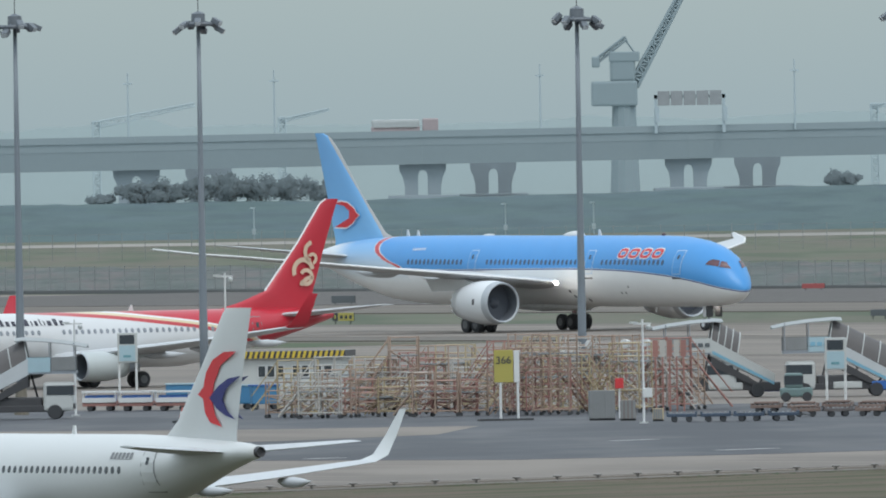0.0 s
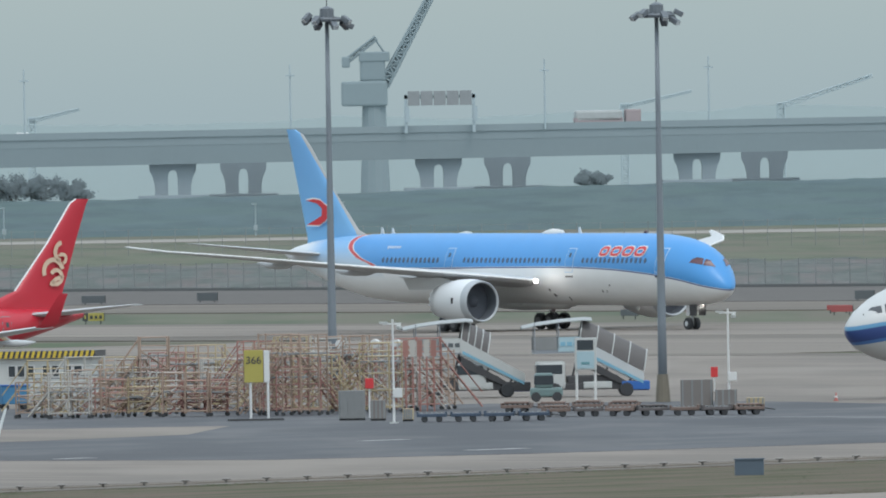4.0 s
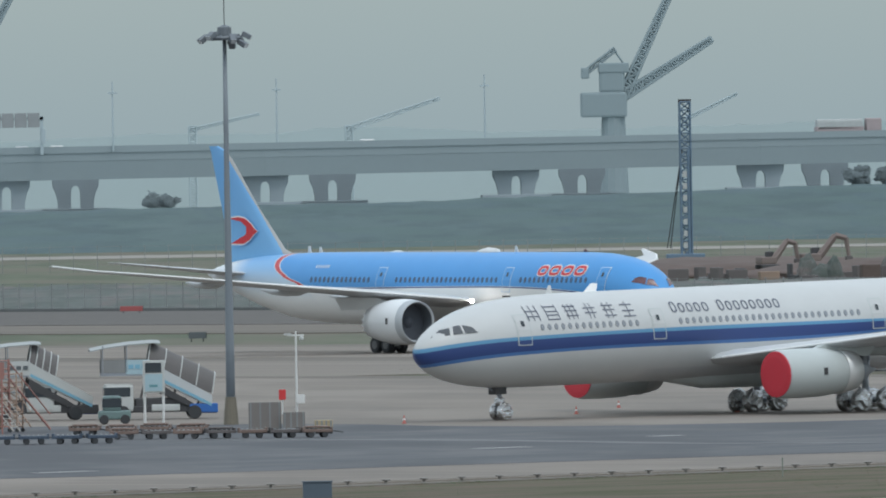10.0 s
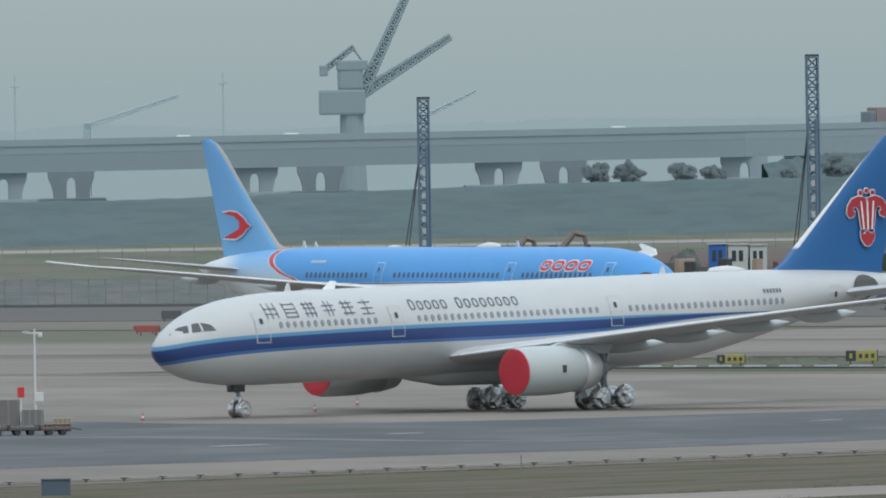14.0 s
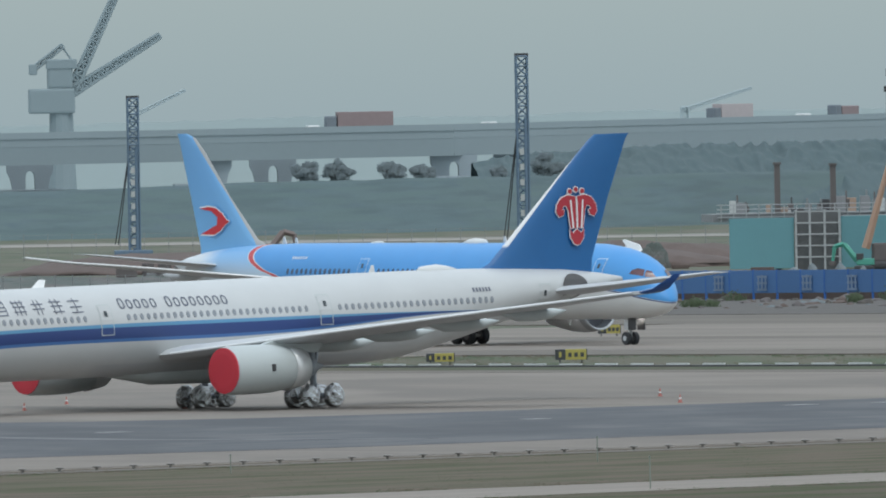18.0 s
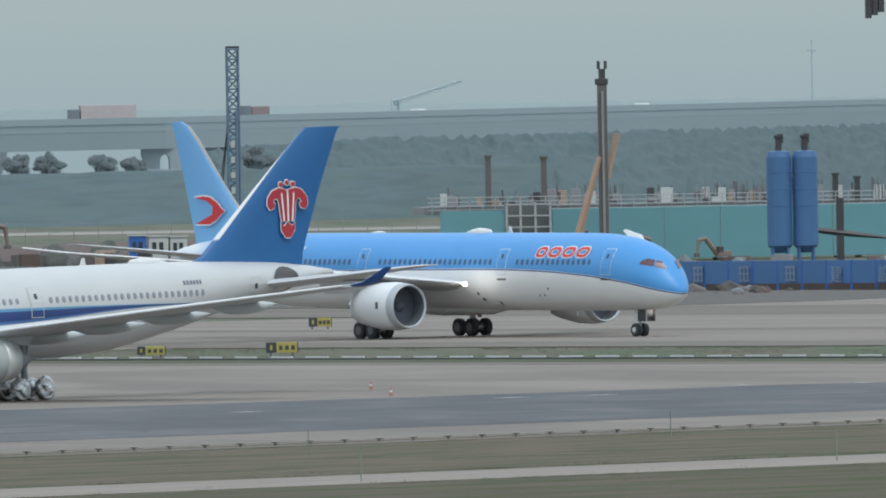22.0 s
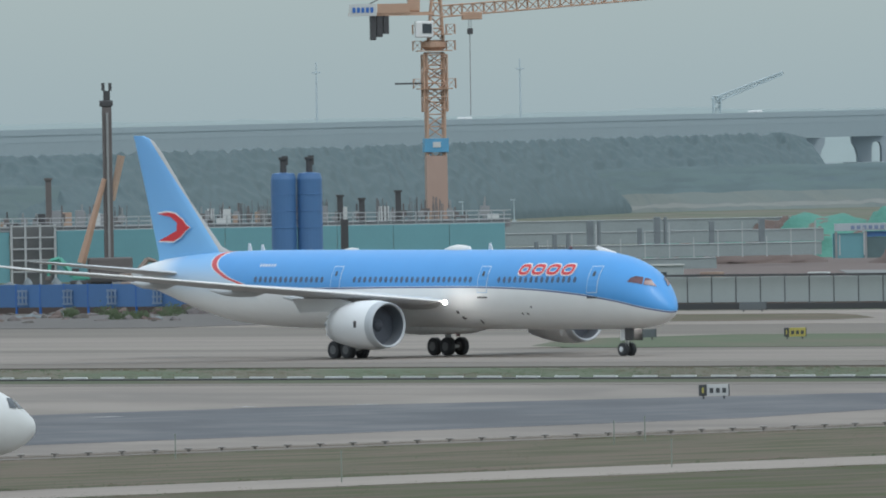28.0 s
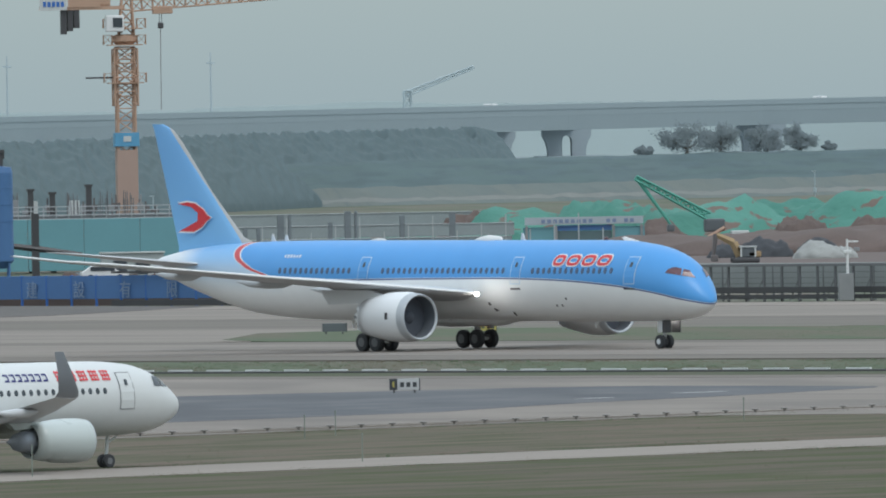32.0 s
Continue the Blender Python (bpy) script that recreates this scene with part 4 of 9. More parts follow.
# small dark slots under the doors, and drain marks
for sg in (-1, 1):
    for b in (6.7, 19.0, 36.0):
        J.decal("door_slot", [[(b - 0.55, 4.33), (b + 0.55, 4.33), (b + 0.55, 4.46), (b - 0.55, 4.46)]], sg, M_DARKSTEEL, lift=0.02, cut=0)
    # Inlets and scoop are flat patches; dark ones paint the shade of openings
    J.decal("pack_inlet", [[(22.2, 3.18), (22.45, 3.18), (22.45, 3.4), (22.2, 3.4)]], sg, M_DARKSTEEL, lift=0.03, cut=0)
    J.decal("pack_inlet", [[(21.7, 2.80), (22.1, 2.72), (22.2, 2.92), (22.0, 3.0)]], sg, M_DARKSTEEL, lift=0.03, cut=0)
    J.decal("air_scoop", [[(20.3, 2.56), (22.2, 2.42), (22.2, 2.56), (20.3, 2.72)]], sg, M_EDGE, lift=0.10, label="bright lip of an air scoop", cut=0)
    J.decal("scoop_mouth", [[(20.1, 2.46), (20.32, 2.46), (20.26, 2.76), (20.1, 2.76)]], sg, M_DARKSTEEL, lift=0.09, cut=0)
    for b, z in ((13.6, 3.6), (14.3, 3.1), (14.9, 3.1)):
        J.decal("drain_mark", [[(b, z), (b + 0.16, z), (b + 0.16, z + 0.16), (b, z + 0.16)]], sg, M_DARKSTEEL, lift=0.02, cut=0)
    bm = box(bmesh.new(), J.X(23.6), J.X(23.3), sg * (9.75 + 1.82) - 0.03, sg * (9.75 + 1.82) + 0.03, 2.35, 2.85)
    part("nacelle_mark", bm, M_DARKSTEEL, J.root)
# red beacons: one side of the drum shines, turned to the camera at each flash
beacons = []
for b, up in ((12.1, True), (25.2, False)):
    top, bot, _ = interp(HULL_A, b)
    z = top - 0.02 if up else bot - 0.55
    bc = part("beacon", lathe(bmesh.new(), [(0, 0.16), (0.18, 0.16), (0.26, 0.04)], "Z", 12), M_BEACONOFF, J.root, "red beacon that swings its lit lens to the camera")
    bm = bmesh.new()
    ring = [[bm.verts.new((q * math.cos(radians(-38 + a)), q * math.sin(radians(-38 + a)), h)) for a in range(-45, 46, 9)] for q, h in ((0.165, 0.02), (0.172, 0.1), (0.165, 0.18))]
    for lo, hi in zip(ring, ring[1:]):
        for i in range(10):
            bm.faces.new((lo[i], lo[i + 1], hi[i + 1], hi[i]))
    part("flash_lens", bm, M_BEACON, bc, "bright red flash lens")
    beacons.append((bc, J.X(b), z))


M_DARKGREY = surface("door_outline", (0.22, 0.23, 0.24), 0.5)


def grown(pts, g):
    """A polygon widened by g on all sides."""
    area = sum(a[0] * b[1] - b[0] * a[1] for a, b in zip(pts, pts[1:] + pts[:1]))
    out = []
    for i, p in enumerate(pts):
        a, b = Vector(pts[i - 1]), Vector(pts[(i + 1) % len(pts)])
        d = (b - a).normalized() * (1 if area > 0 else -1)
        out.append((p[0] + d.y * g, p[1] - d.x * g))
    return out


# -- parked long-haul twin, white with a blue cheat line
def cheat_hull():
    k = Nodes("white_with_blue_cheat_line", 0.42)
    vec, x, y, z = k.coords()
    b = k.math("SUBTRACT", 6.67, x)
    grain = k.noise(vec, 0.5, 3)
    white = k.mix(grain, (0.50, 0.515, 0.52), (0.565, 0.58, 0.585))
    u = k.math("DIVIDE", b, 64.0)
    hi = k.curve(u, [(0.0, 4.55), (0.05, 4.95), (0.12, 5.12), (0.5, 5.20), (0.72, 5.05), (1.0, 4.6)], 0, 8)
    lo = k.curve(u, [(0.0, 3.30), (0.05, 3.78), (0.12, 4.02), (0.5, 4.22), (0.72, 4.95), (1.0, 4.6)], 0, 8)
    h = k.math("DIVIDE", k.math("SUBTRACT", z, lo), k.math("SUBTRACT", hi, lo))
    inside = k.math("MULTIPLY", k.soft(h, 0.0, 0.05), k.math("SUBTRACT", 1.0, k.soft(h, 1.0, 0.05)))
    band = k.mix(k.soft(h, 0.80, 0.04), (0.025, 0.055, 0.19), (0.10, 0.28, 0.46))
    band = k.mix(k.soft(h, 0.18, 0.04), (0.06, 0.16, 0.38), band)
    col = k.mix(inside, white, band)
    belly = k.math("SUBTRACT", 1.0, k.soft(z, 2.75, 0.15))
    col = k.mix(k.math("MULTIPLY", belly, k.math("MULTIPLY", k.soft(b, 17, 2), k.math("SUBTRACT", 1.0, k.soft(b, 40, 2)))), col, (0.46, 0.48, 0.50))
    k.bsdf.inputs["Coat Weight"].default_value = 0.1
    return k.done(col)


def fin_navy():
    k = Nodes("fin_deep_blue", 0.35)
    vec, x, y, z = k.coords()
    lead = k.soft(k.math("SUBTRACT", x, k.math("MULTIPLY_ADD", z, -1.09, -36.2)), 0.0, 0.05)
    lead = k.math("MULTIPLY", lead, k.math("MULTIPLY", k.soft(z, 8.8, 0.2), k.math("SUBTRACT", 1.0, k.soft(z, 15.1, 0.2))))
    col = k.mix(k.noise(vec, 0.4), (0.012, 0.105, 0.29), (0.018, 0.13, 0.34))
    return k.done(k.mix(lead, col, (0.66, 0.68, 0.70)))


HULL_B = [(0, 4.40, 4.20, 0.08), (0.3, 4.95, 3.65, 0.64), (1.0, 5.60, 3.1, 1.18), (2.2, 6.32, 2.57, 1.74), (3.6, 6.85, 2.25, 2.16), (5.5, 7.25, 2.02, 2.48), (8.0, 7.52, 1.95, 2.72),
          (11, 7.60, 1.95, 2.82), (39, 7.60, 1.95, 2.82), (43, 7.60, 2.25, 2.78), (48, 7.58, 3.25, 2.50), (53, 7.45, 4.45, 1.95), (57, 7.25, 5.30, 1.42), (60, 6.95, 5.95, 0.80), (61.9, 6.65, 6.25, 0.28)]
M_TIPBLUE = surface("tip_blue", (0.025, 0.085, 0.27), 0.4, vary=0.1)
M_EMBLEM = surface("emblem_red", (0.40, 0.03, 0.045), 0.4, vary=0.08)
M_PANE = surface("dull_flight_deck_glass", (0.075, 0.085, 0.10), 0.55, vary=0.1)
M_FOILBAND = surface("bare_metal_band", (0.62, 0.63, 0.63), 0.4, 0.3, vary=0.1)
M_TITLE = surface("slate_lettering", (0.13, 0.145, 0.19), 0.5, vary=0.1)
M_RECESS = surface("dark_recess", (0.09, 0.088, 0.09), 0.7, vary=0.2)
M_FOIL = surface("silver_foil_wrap", (0.62, 0.62, 0.64), 0.10, 1.0, vary=0.6, scale=3.0, bump=1.0)
M_NACGREY = surface("nacelle_pale_grey", (0.47, 0.51, 0.51), 0.4, vary=0.06)
M_COVERRED = surface("red_engine_cover", (0.56, 0.035, 0.055), 0.6, vary=0.12)
M_WINDOWPALE = surface("shaded_cabin_window", (0.24, 0.26, 0.29), 0.3, vary=0.1)
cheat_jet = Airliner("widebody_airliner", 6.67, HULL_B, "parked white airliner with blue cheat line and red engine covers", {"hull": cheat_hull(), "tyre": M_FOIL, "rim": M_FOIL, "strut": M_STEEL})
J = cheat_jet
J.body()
M_FINNAVY = fin_navy()
fin = J.foil("fin", [(s - 0.74 - 0.0145 * (le - 48), le, te, y, th) for s, le, te, y, th in ((6.9, 47.6, 59.6, 0, 0.9), (7.6, 48.8, 59.5, 0, 0.85), (8.6, 51.0, 59.6, 0, 0.7), (12.5, 55.4, 61.1, 0, 0.5), (16.1, 59.5, 62.7, 0, 0.3), (16.5, 60.1, 63.0, 0, 0.16))], M_FINNAVY, "deep blue tail fin with a red flower emblem", upright=True)
for sg in (-1, 1):
    wing = J.foil("wing", [(sg * s, le, te, z, th) for s, le, te, z, th in ((1.5, 21.4, 33.1, 3.1, 1.3), (3.2, 21.8, 33.3, 3.25, 1.15), (9.4, 24.6, 33.5, 3.95, 0.8), (16, 28.5, 35.1, 4.75, 0.5), (23, 32.9, 37.3, 5.6, 0.36), (29.0, 36.7, 39.3, 6.3, 0.24))], M_WINGGREY, "grey swept wing with flap fairings")
    J.slats([(sg * s, le, 0, z, 0) for s, le, z in ((3.2, 21.8, 3.25), (9.4, 24.6, 3.95), (16, 28.5, 4.75), (23, 32.9, 5.6), (29.0, 36.7, 6.3))], wing)
    tip = J.foil("winglet", [(sg * s, le, te, z, th) for s, le, te, z, th in ((28.95, 37.3, 39.3, 6.3, 0.26), (29.4, 38.1, 39.5, 6.5, 0.18), (29.85, 39.5, 40.1, 7.35, 0.08))], [M_TIPBLUE, M_HULLWHITE], "navy blue winglet, white inside")
    for f in tip.data.polygons:
        f.material_index = int(f.normal.y * sg < 0)
    for y, b0, b1 in ((7.0, 28.7, 35.4), (11.8, 29.5, 35.9), (16.4, 31.1, 37.1), (21.0, 33.1, 38.5)):
        J.pod("flap_fairing", b0, b1, sg * y, 2.75 + 0.118 * y, 0.46, M_NACGREY, wing)
    J.foil("tailplane", [(sg * s, le, te, z, th) for s, le, te, z, th in ((0.3, 54.0, 60.6, 5.8, 0.7), (5, 57.4, 61.4, 6.3, 0.45), (9.4, 60.5, 62.4, 6.8, 0.2), (9.7, 61.0, 62.5, 6.83, 0.1))], M_WINGGREY, "grey tailplane")
    # Flat dark patch in place of the trim opening
    J.decal("trim_recess", [[(56.9 + 1.25 * math.cos(a * math.tau / 16), 6.1 + 0.85 * math.sin(a * math.tau / 16)) for a in range(16)]], sg, M_RECESS, lift=0.05)
    J.engine(20.8, sg * 9.37, 2.24, 1.52, 6.2, M_NACGREY, M_LIP, cover=M_COVERRED, core=M_STEEL)
    bm = lathe(bmesh.new(), [(J.X(25.6), 1.36, 2.24), (J.X(25.62), 1.41, 2.24), (J.X(26.9), 1.19, 2.24), (J.X(26.92), 1.14, 2.24)], "X", 36, (False, False))
    for v in bm.verts:
        v.co.y += sg * 9.37
    part("cowl_band", bm, M_FOILBAND, J.root, "bare metal band round the rear cowl", smooth=True)
    part("cowl_mark", box(bmesh.new(), J.X(23.7), J.X(23.4), sg * (9.37 + 1.5) - 0.03, sg * (9.37 + 1.5) + 0.03, 2.1, 2.55), M_DARKSTEEL, J.root)
    J.pylon(22.4, sg * 9.37, 3.3, 3.95, 6.5, M_NACGREY)
    J.decal("cockpit_window", [[(0.75, 5.21), (1.75, 5.35), (1.88, 5.78), (1.38, 5.66)]], sg, M_PANE, lift=0.03)
    J.decal("cockpit_window", [[(1.92, 5.37), (2.5, 5.42), (2.5, 5.93), (2.1, 5.86)]], sg, M_PANE, lift=0.03)
    J.decal("cockpit_window", [[(2.62, 5.42), (3.4, 5.46), (3.15, 5.8), (2.62, 5.94)]], sg, M_PANE, lift=0.03)
    J.windows([(8.0, 15.6), (19.0, 33.6), (36.2, 49.4)], 5.62, 0.535, 0.27, 0.42, (sg,), M_WINDOWPALE)
    for b in (6.6, 17.2, 35.0, 54.0):
        J.door(b, 4.55, 6.45, 1.05, (sg,), J.mats["hull"], M_NACGREY)
    # titles as plain slate bars
    for i, (across, down) in enumerate((((0.25, 0.62), (0.05, 0.45, 0.85)), ((0.0, 0.3, 0.55, 0.88), (0.0, 0.88)), ((0.2, 0.55, 0.85), (0.12, 0.45, 0.78)), ((0.35, 0.68), (0.3, 0.62)), ((0.1, 0.5, 0.8), (0.2, 0.6)), ((0.0, 0.38, 0.8), (0.45,)))):
        b, w = 7.1 + i * 1.5, 0.065
        strokes = [[(b, 6.02 + 0.86 * v), (b + 0.95, 6.02 + 0.86 * v), (b + 0.95, 6.02 + 0.86 * v + w), (b, 6.02 + 0.86 * v + w)] for v in across]
        strokes += [[(b + c, 6.0), (b + c + w, 6.0), (b + c + w, 6.92), (b + c, 6.92)] for c in down]
        J.decal("title_shape", strokes, sg, M_TITLE, lift=0.03 + 0.001 * i, cut=0.22)
    for i in range(14):
        if i != 5:
            b = 18.5 + i * 0.64
            h = 6.78 if i in (0, 6) else 6.68
            J.decal("title_shape", hoop(b, b + 0.47, 6.12, h, 0.10, 0.0, 12), sg, M_TITLE, lift=0.03, cut=0.2)
    J.decal("registration", [[(47.5 + i * 0.28, 6.15), (47.66 + i * 0.28, 6.15), (47.66 + i * 0.28, 6.4), (47.5 + i * 0.28, 6.4)] for i in range(6)], sg, M_TITLE, lift=0.03, cut=0)
    # flower emblem: two curls, twin stems, a cup and three dots, red with white rims
    left = [(-0.05, 0.66), (-0.42, 0.72), (-0.75, 0.62), (-0.96, 0.38), (-1.0, 0.14), (-0.86, -0.02), (-0.66, 0.04), (-0.60, 0.20), (-0.72, 0.22), (-0.66, 0.34), (-0.50, 0.36), (-0.40, 0.2), (-0.36, -0.1), (-0.30, -0.42), (-0.05, -0.42)]
    cup = [(-0.34, -0.46), (-0.2, -0.60), (0.0, -0.46), (0.2, -0.60), (0.34, -0.46), (0.32, -0.74), (0.14, -0.96), (0.0, -1.0), (-0.14, -0.96), (-0.32, -0.74)]
    shapes = [left, [(-p, q) for p, q in left][::-1], cup]
    shapes += [[(dx + 0.10 * math.cos(a * math.tau / 10), dz + 0.085 * math.sin(a * math.tau / 10)) for a in range(10)] for dx, dz in ((-0.30, 0.84), (0, 0.90), (0.30, 0.84))]
    shapes = [[(58.1 + p * 1.70, 10.55 + q * 1.82) for p, q in s] for s in shapes]
    for off, grow, mat, nm in ((0.345, 0.065, M_LOGOWHITE, "flower_rim"), (0.385, 0.0, M_EMBLEM, "flower")):
        for i, s in enumerate(shapes):
            J.fin_decal(nm, [grown(s, grow)], sg * (off - 0.0014 * i), mat, fin)
    for p0 in (-0.2, 0.0, 0.2):
        J.fin_decal("petal_line", [[(58.1 + (p0 - 0.035) * 1.7, 10.55 - 0.42 * 1.82), (58.1 + (p0 + 0.035) * 1.7, 10.55 - 0.42 * 1.82), (58.1 + (p0 * 1.5 + 0.03) * 1.7, 10.55 + 0.55 * 1.82), (58.1 + (p0 * 1.5 - 0.03) * 1.7, 10.55 + 0.55 * 1.82)]], sg * 0.42, M_LOGOWHITE, fin)


def wrap(parent, x, y, z, size, wide):
    """A crumpled foil bundle round a wheel."""
    bm = bmesh.new()
    r = random.Random(int(x * 10 + y * 100))
    bmesh.ops.create_icosphere(bm, subdivisions=3, radius=1.0)
    for v in bm.verts:
        k = 0.93 + 0.20 * noise.noise(v.co * 4.2 + Vector((x, y, 0))) + r.uniform(-0.13, 0.13)
        c = v.co.normalized()
        v.co = Vector((x + c.x * size * k, y + c.y * wide * k, max(z + c.z * size * k, 0.01)))
    return part("foil_wrap", bm, M_FOIL, parent, "crumpled silver foil round the wheel")


ng = J.gear("nose_gear", 6.67, 0, 2.3, 0.52, 0.42, (0,), 0.36, 0.14)
for dy in (-0.36, 0.36):
    wrap(ng, 0.0, dy, 0.50, 0.56, 0.3)
wrap(ng, 0.1, 0.0, 1.15, 0.34, 0.34)
part("gear_box", box(bmesh.new(), -0.2, 0.7, -0.35, 0.35, 1.6, 2.2, 0.05), M_DARKSTEEL, ng)
for sg in (-1, 1):
    g = J.gear("main_gear", 6.67 + 25.1, sg * 5.1, 3.6, 0.70, 0.52, (-1.0, 1.0), 0.70, 0.22)
    g.location.z = -0.43
    for dx in (-1.0, 1.0):
        for dy in (-0.70, 0.70):
            wrap(g, -25.1 + dx, sg * 5.1 + dy, 0.72, 0.78, 0.42)
J.pod("belly_fairing", 17, 40, 0, 2.55, 1.05, M_NACGREY, label="grey belly fairing")
J.pod("satellite_dome", 45.0, 48.2, 0, 7.60, 0.42, M_WHITE)
J.aerial(10.5, 0.55, 0.5)
J.aerial(41.0, 0.5, 0.5)
cheat_jet.root.matrix_basis = pose(39.7 + 6.67 * math.cos(radians(38.2)), 1303.6 + 6.67 * math.sin(radians(38.2)), 0, 0, 1.0, -141.8)


# -- parked single-aisle, white and red
def red_hull():
    k = Nodes("white_and_red_livery", 0.3)
    vec, x, y, z = k.coords()
    b = k.math("SUBTRACT", 4.0, x)
    grain = k.noise(vec, 0.5, 3)
    white = k.mix(grain, (0.60, 0.61, 0.62), (0.68, 0.69, 0.70))
    u = k.math("DIVIDE", b, 40.0)
    line = k.curve(u, [(0.0, 6.2), (0.42, 5.35), (0.55, 4.85), (0.68, 4.15), (0.80, 2.7), (0.90, 1.0), (1.0, 0.2)], 0, 7)
    o = k.math("SUBTRACT", z, line)
    col = k.mix(k.soft(o, -0.55, 0.04), white, (0.50, 0.05, 0.06))
    col = k.mix(k.soft(o, -0.30, 0.04), col, (0.66, 0.55, 0.36))
    col = k.mix(k.soft(o, -0.12, 0.04), col, (0.76, 0.76, 0.76))
    col = k.mix(k.soft(o, 0.0, 0.04), col, k.mix(grain, (0.46, 0.022, 0.04), (0.54, 0.03, 0.05)))
    k.bsdf.inputs["Coat Weight"].default_value = 0.1
    return k.done(col)


def single_aisle(name, label, nose, hull, hull_mat, fin_mat, tip_mat, nac, spec):
    """A smaller jet; spec holds its measures."""
    j = Airliner(name, nose, hull, label, {"hull": hull_mat})
    j.body()
    zc = spec["top"]
    fin = j.foil("fin", spec["fin"], fin_mat, spec["fin_label"], upright=True)
    for sg in (-1, 1):
        wing = j.foil("wing", [(sg * s, le, te, z, th) for s, le, te, z, th in spec["wing"]], M_WINGGREY, "pale grey swept wing")
        j.foil("winglet", [(sg * s, le, te, z, th) for s, le, te, z, th in spec["tip"]], tip_mat, "upswept wingtip")
        for y, b0, b1 in spec["pods"]:
            j.pod("flap_fairing", b0, b1, sg * y, spec["wing_z"] + 0.09 * y, 0.26, M_WINGGREY, wing)
        j.foil("tailplane", [(sg * s, le, te, z, th) for s, le, te, z, th in spec["stab"]], M_WINGGREY, "pale grey tailplane")
        eb, ey, ez, er, el = spec["engine"]
        j.engine(eb, sg * ey, ez, er, el, nac, M_LIP, plug=1.5)
        j.pylon(eb + 1.2, sg * ey, ez + er * 0.7, spec["wing_z"] + 0.4, 4.2, nac)
        j.windows(spec["windows"], spec["win_z"], 0.52, 0.25, 0.36, (sg,), spec.get("win_mat", M_GLASS))
        for b in spec["doors"]:
            j.door(b, spec["win_z"] - 1.05, spec["win_z"] + spec.get("door_up", 0.75), spec.get("door_w", 0.85), (sg,), hull_mat, M_DARKGREY)
        for poly in spec["cockpit"]:
            j.decal("cockpit_window", [poly], sg, M_GLASS, lift=0.03)
        g = j.gear("main_gear", spec["main"][0], sg * spec["main"][1], spec["wing_z"] + 0.2, 0.55, 0.4, (0,), 0.45, 0.16)
    j.gear("nose_gear", nose, 0, hull[6][2] + 0.3, 0.37, 0.24, (0,), 0.25, 0.10)
    j.aerial(8.0, 0.45, 0.4)
    j.aerial(hull[-1][0] * 0.55, 0.45, 0.4)
    return j, fin


M_FINRED = surface("fin_red", (0.50, 0.026, 0.045), 0.35, vary=0.06)
HULL_C = [(0, 3.05, 2.85, 0.08), (0.4, 3.60, 2.30, 0.62), (1.2, 4.20, 1.85, 1.08), (2.4, 4.85, 1.50, 1.50), (4.0, 5.15, 1.34, 1.75), (6.0, 5.20, 1.30, 1.86), (8, 5.18, 1.30, 1.88),
          (25, 5.16, 1.30, 1.88), (28, 5.16, 1.75, 1.82), (32, 5.15, 2.70, 1.45), (36, 5.05, 3.75, 0.85), (38.0, 4.85, 4.35, 0.35)]
spec_c = dict(top=5.3, fin_label="red tail fin with a pale gold scroll", fin=[(4.8, 27.2, 36.2, 0, 0.55), (5.35, 29.4, 36.2, 0, 0.5), (5.6, 30.4, 36.3, 0, 0.5), (6.3, 32.4, 36.5, 0, 0.45), (9.5, 35.2, 37.6, 0, 0.34), (12.2, 37.2, 38.6, 0, 0.2), (12.5, 37.7, 38.8, 0, 0.1)],
              wing=[(1.0, 12.6, 20.6, 2.0, 1.0), (1.9, 13.4, 20.7, 2.1, 0.9), (5.6, 15.9, 20.9, 2.55, 0.6), (11, 19.3, 22.6, 3.2, 0.4), (16.6, 21.9, 23.5, 3.95, 0.22)],
              tip=[(16.55, 21.9, 23.5, 3.95, 0.2), (16.95, 22.2, 23.6, 4.3, 0.14), (17.35, 23.4, 24.1, 6.2, 0.06)], pods=((4.2, 18.6, 22.6), (8.2, 20.0, 24.0), (12.2, 21.9, 25.2)), wing_z=1.85,
              stab=[(0.3, 32.6, 36.8, 4.6, 0.4), (4, 34.9, 37.4, 4.95, 0.28), (7.1, 36.9, 38.1, 5.25, 0.12)], engine=(13.3, 4.83, 1.5, 1.02, 3.6), windows=[(6.4, 12.6), (14.2, 28.6)], win_z=3.85, doors=(5.2, 30.6),
              cockpit=[[(2.0, 3.9), (2.9, 3.95), (2.9, 4.45), (2.4, 4.4)], [(3.0, 3.95), (3.8, 4.0), (3.6, 4.5), (3.0, 4.5)]], main=(19.6, 2.86), win_mat=M_WINDOWPALE)
red_jet, fin = single_aisle("narrowbody_airliner", "parked white and red single-aisle airliner with a red tail", 4.0, HULL_C, red_hull(), M_FINRED, M_FINRED, M_NACGREY, spec_c)
M_GOLD = surface("pale_gold", (0.62, 0.46, 0.34), 0.45)
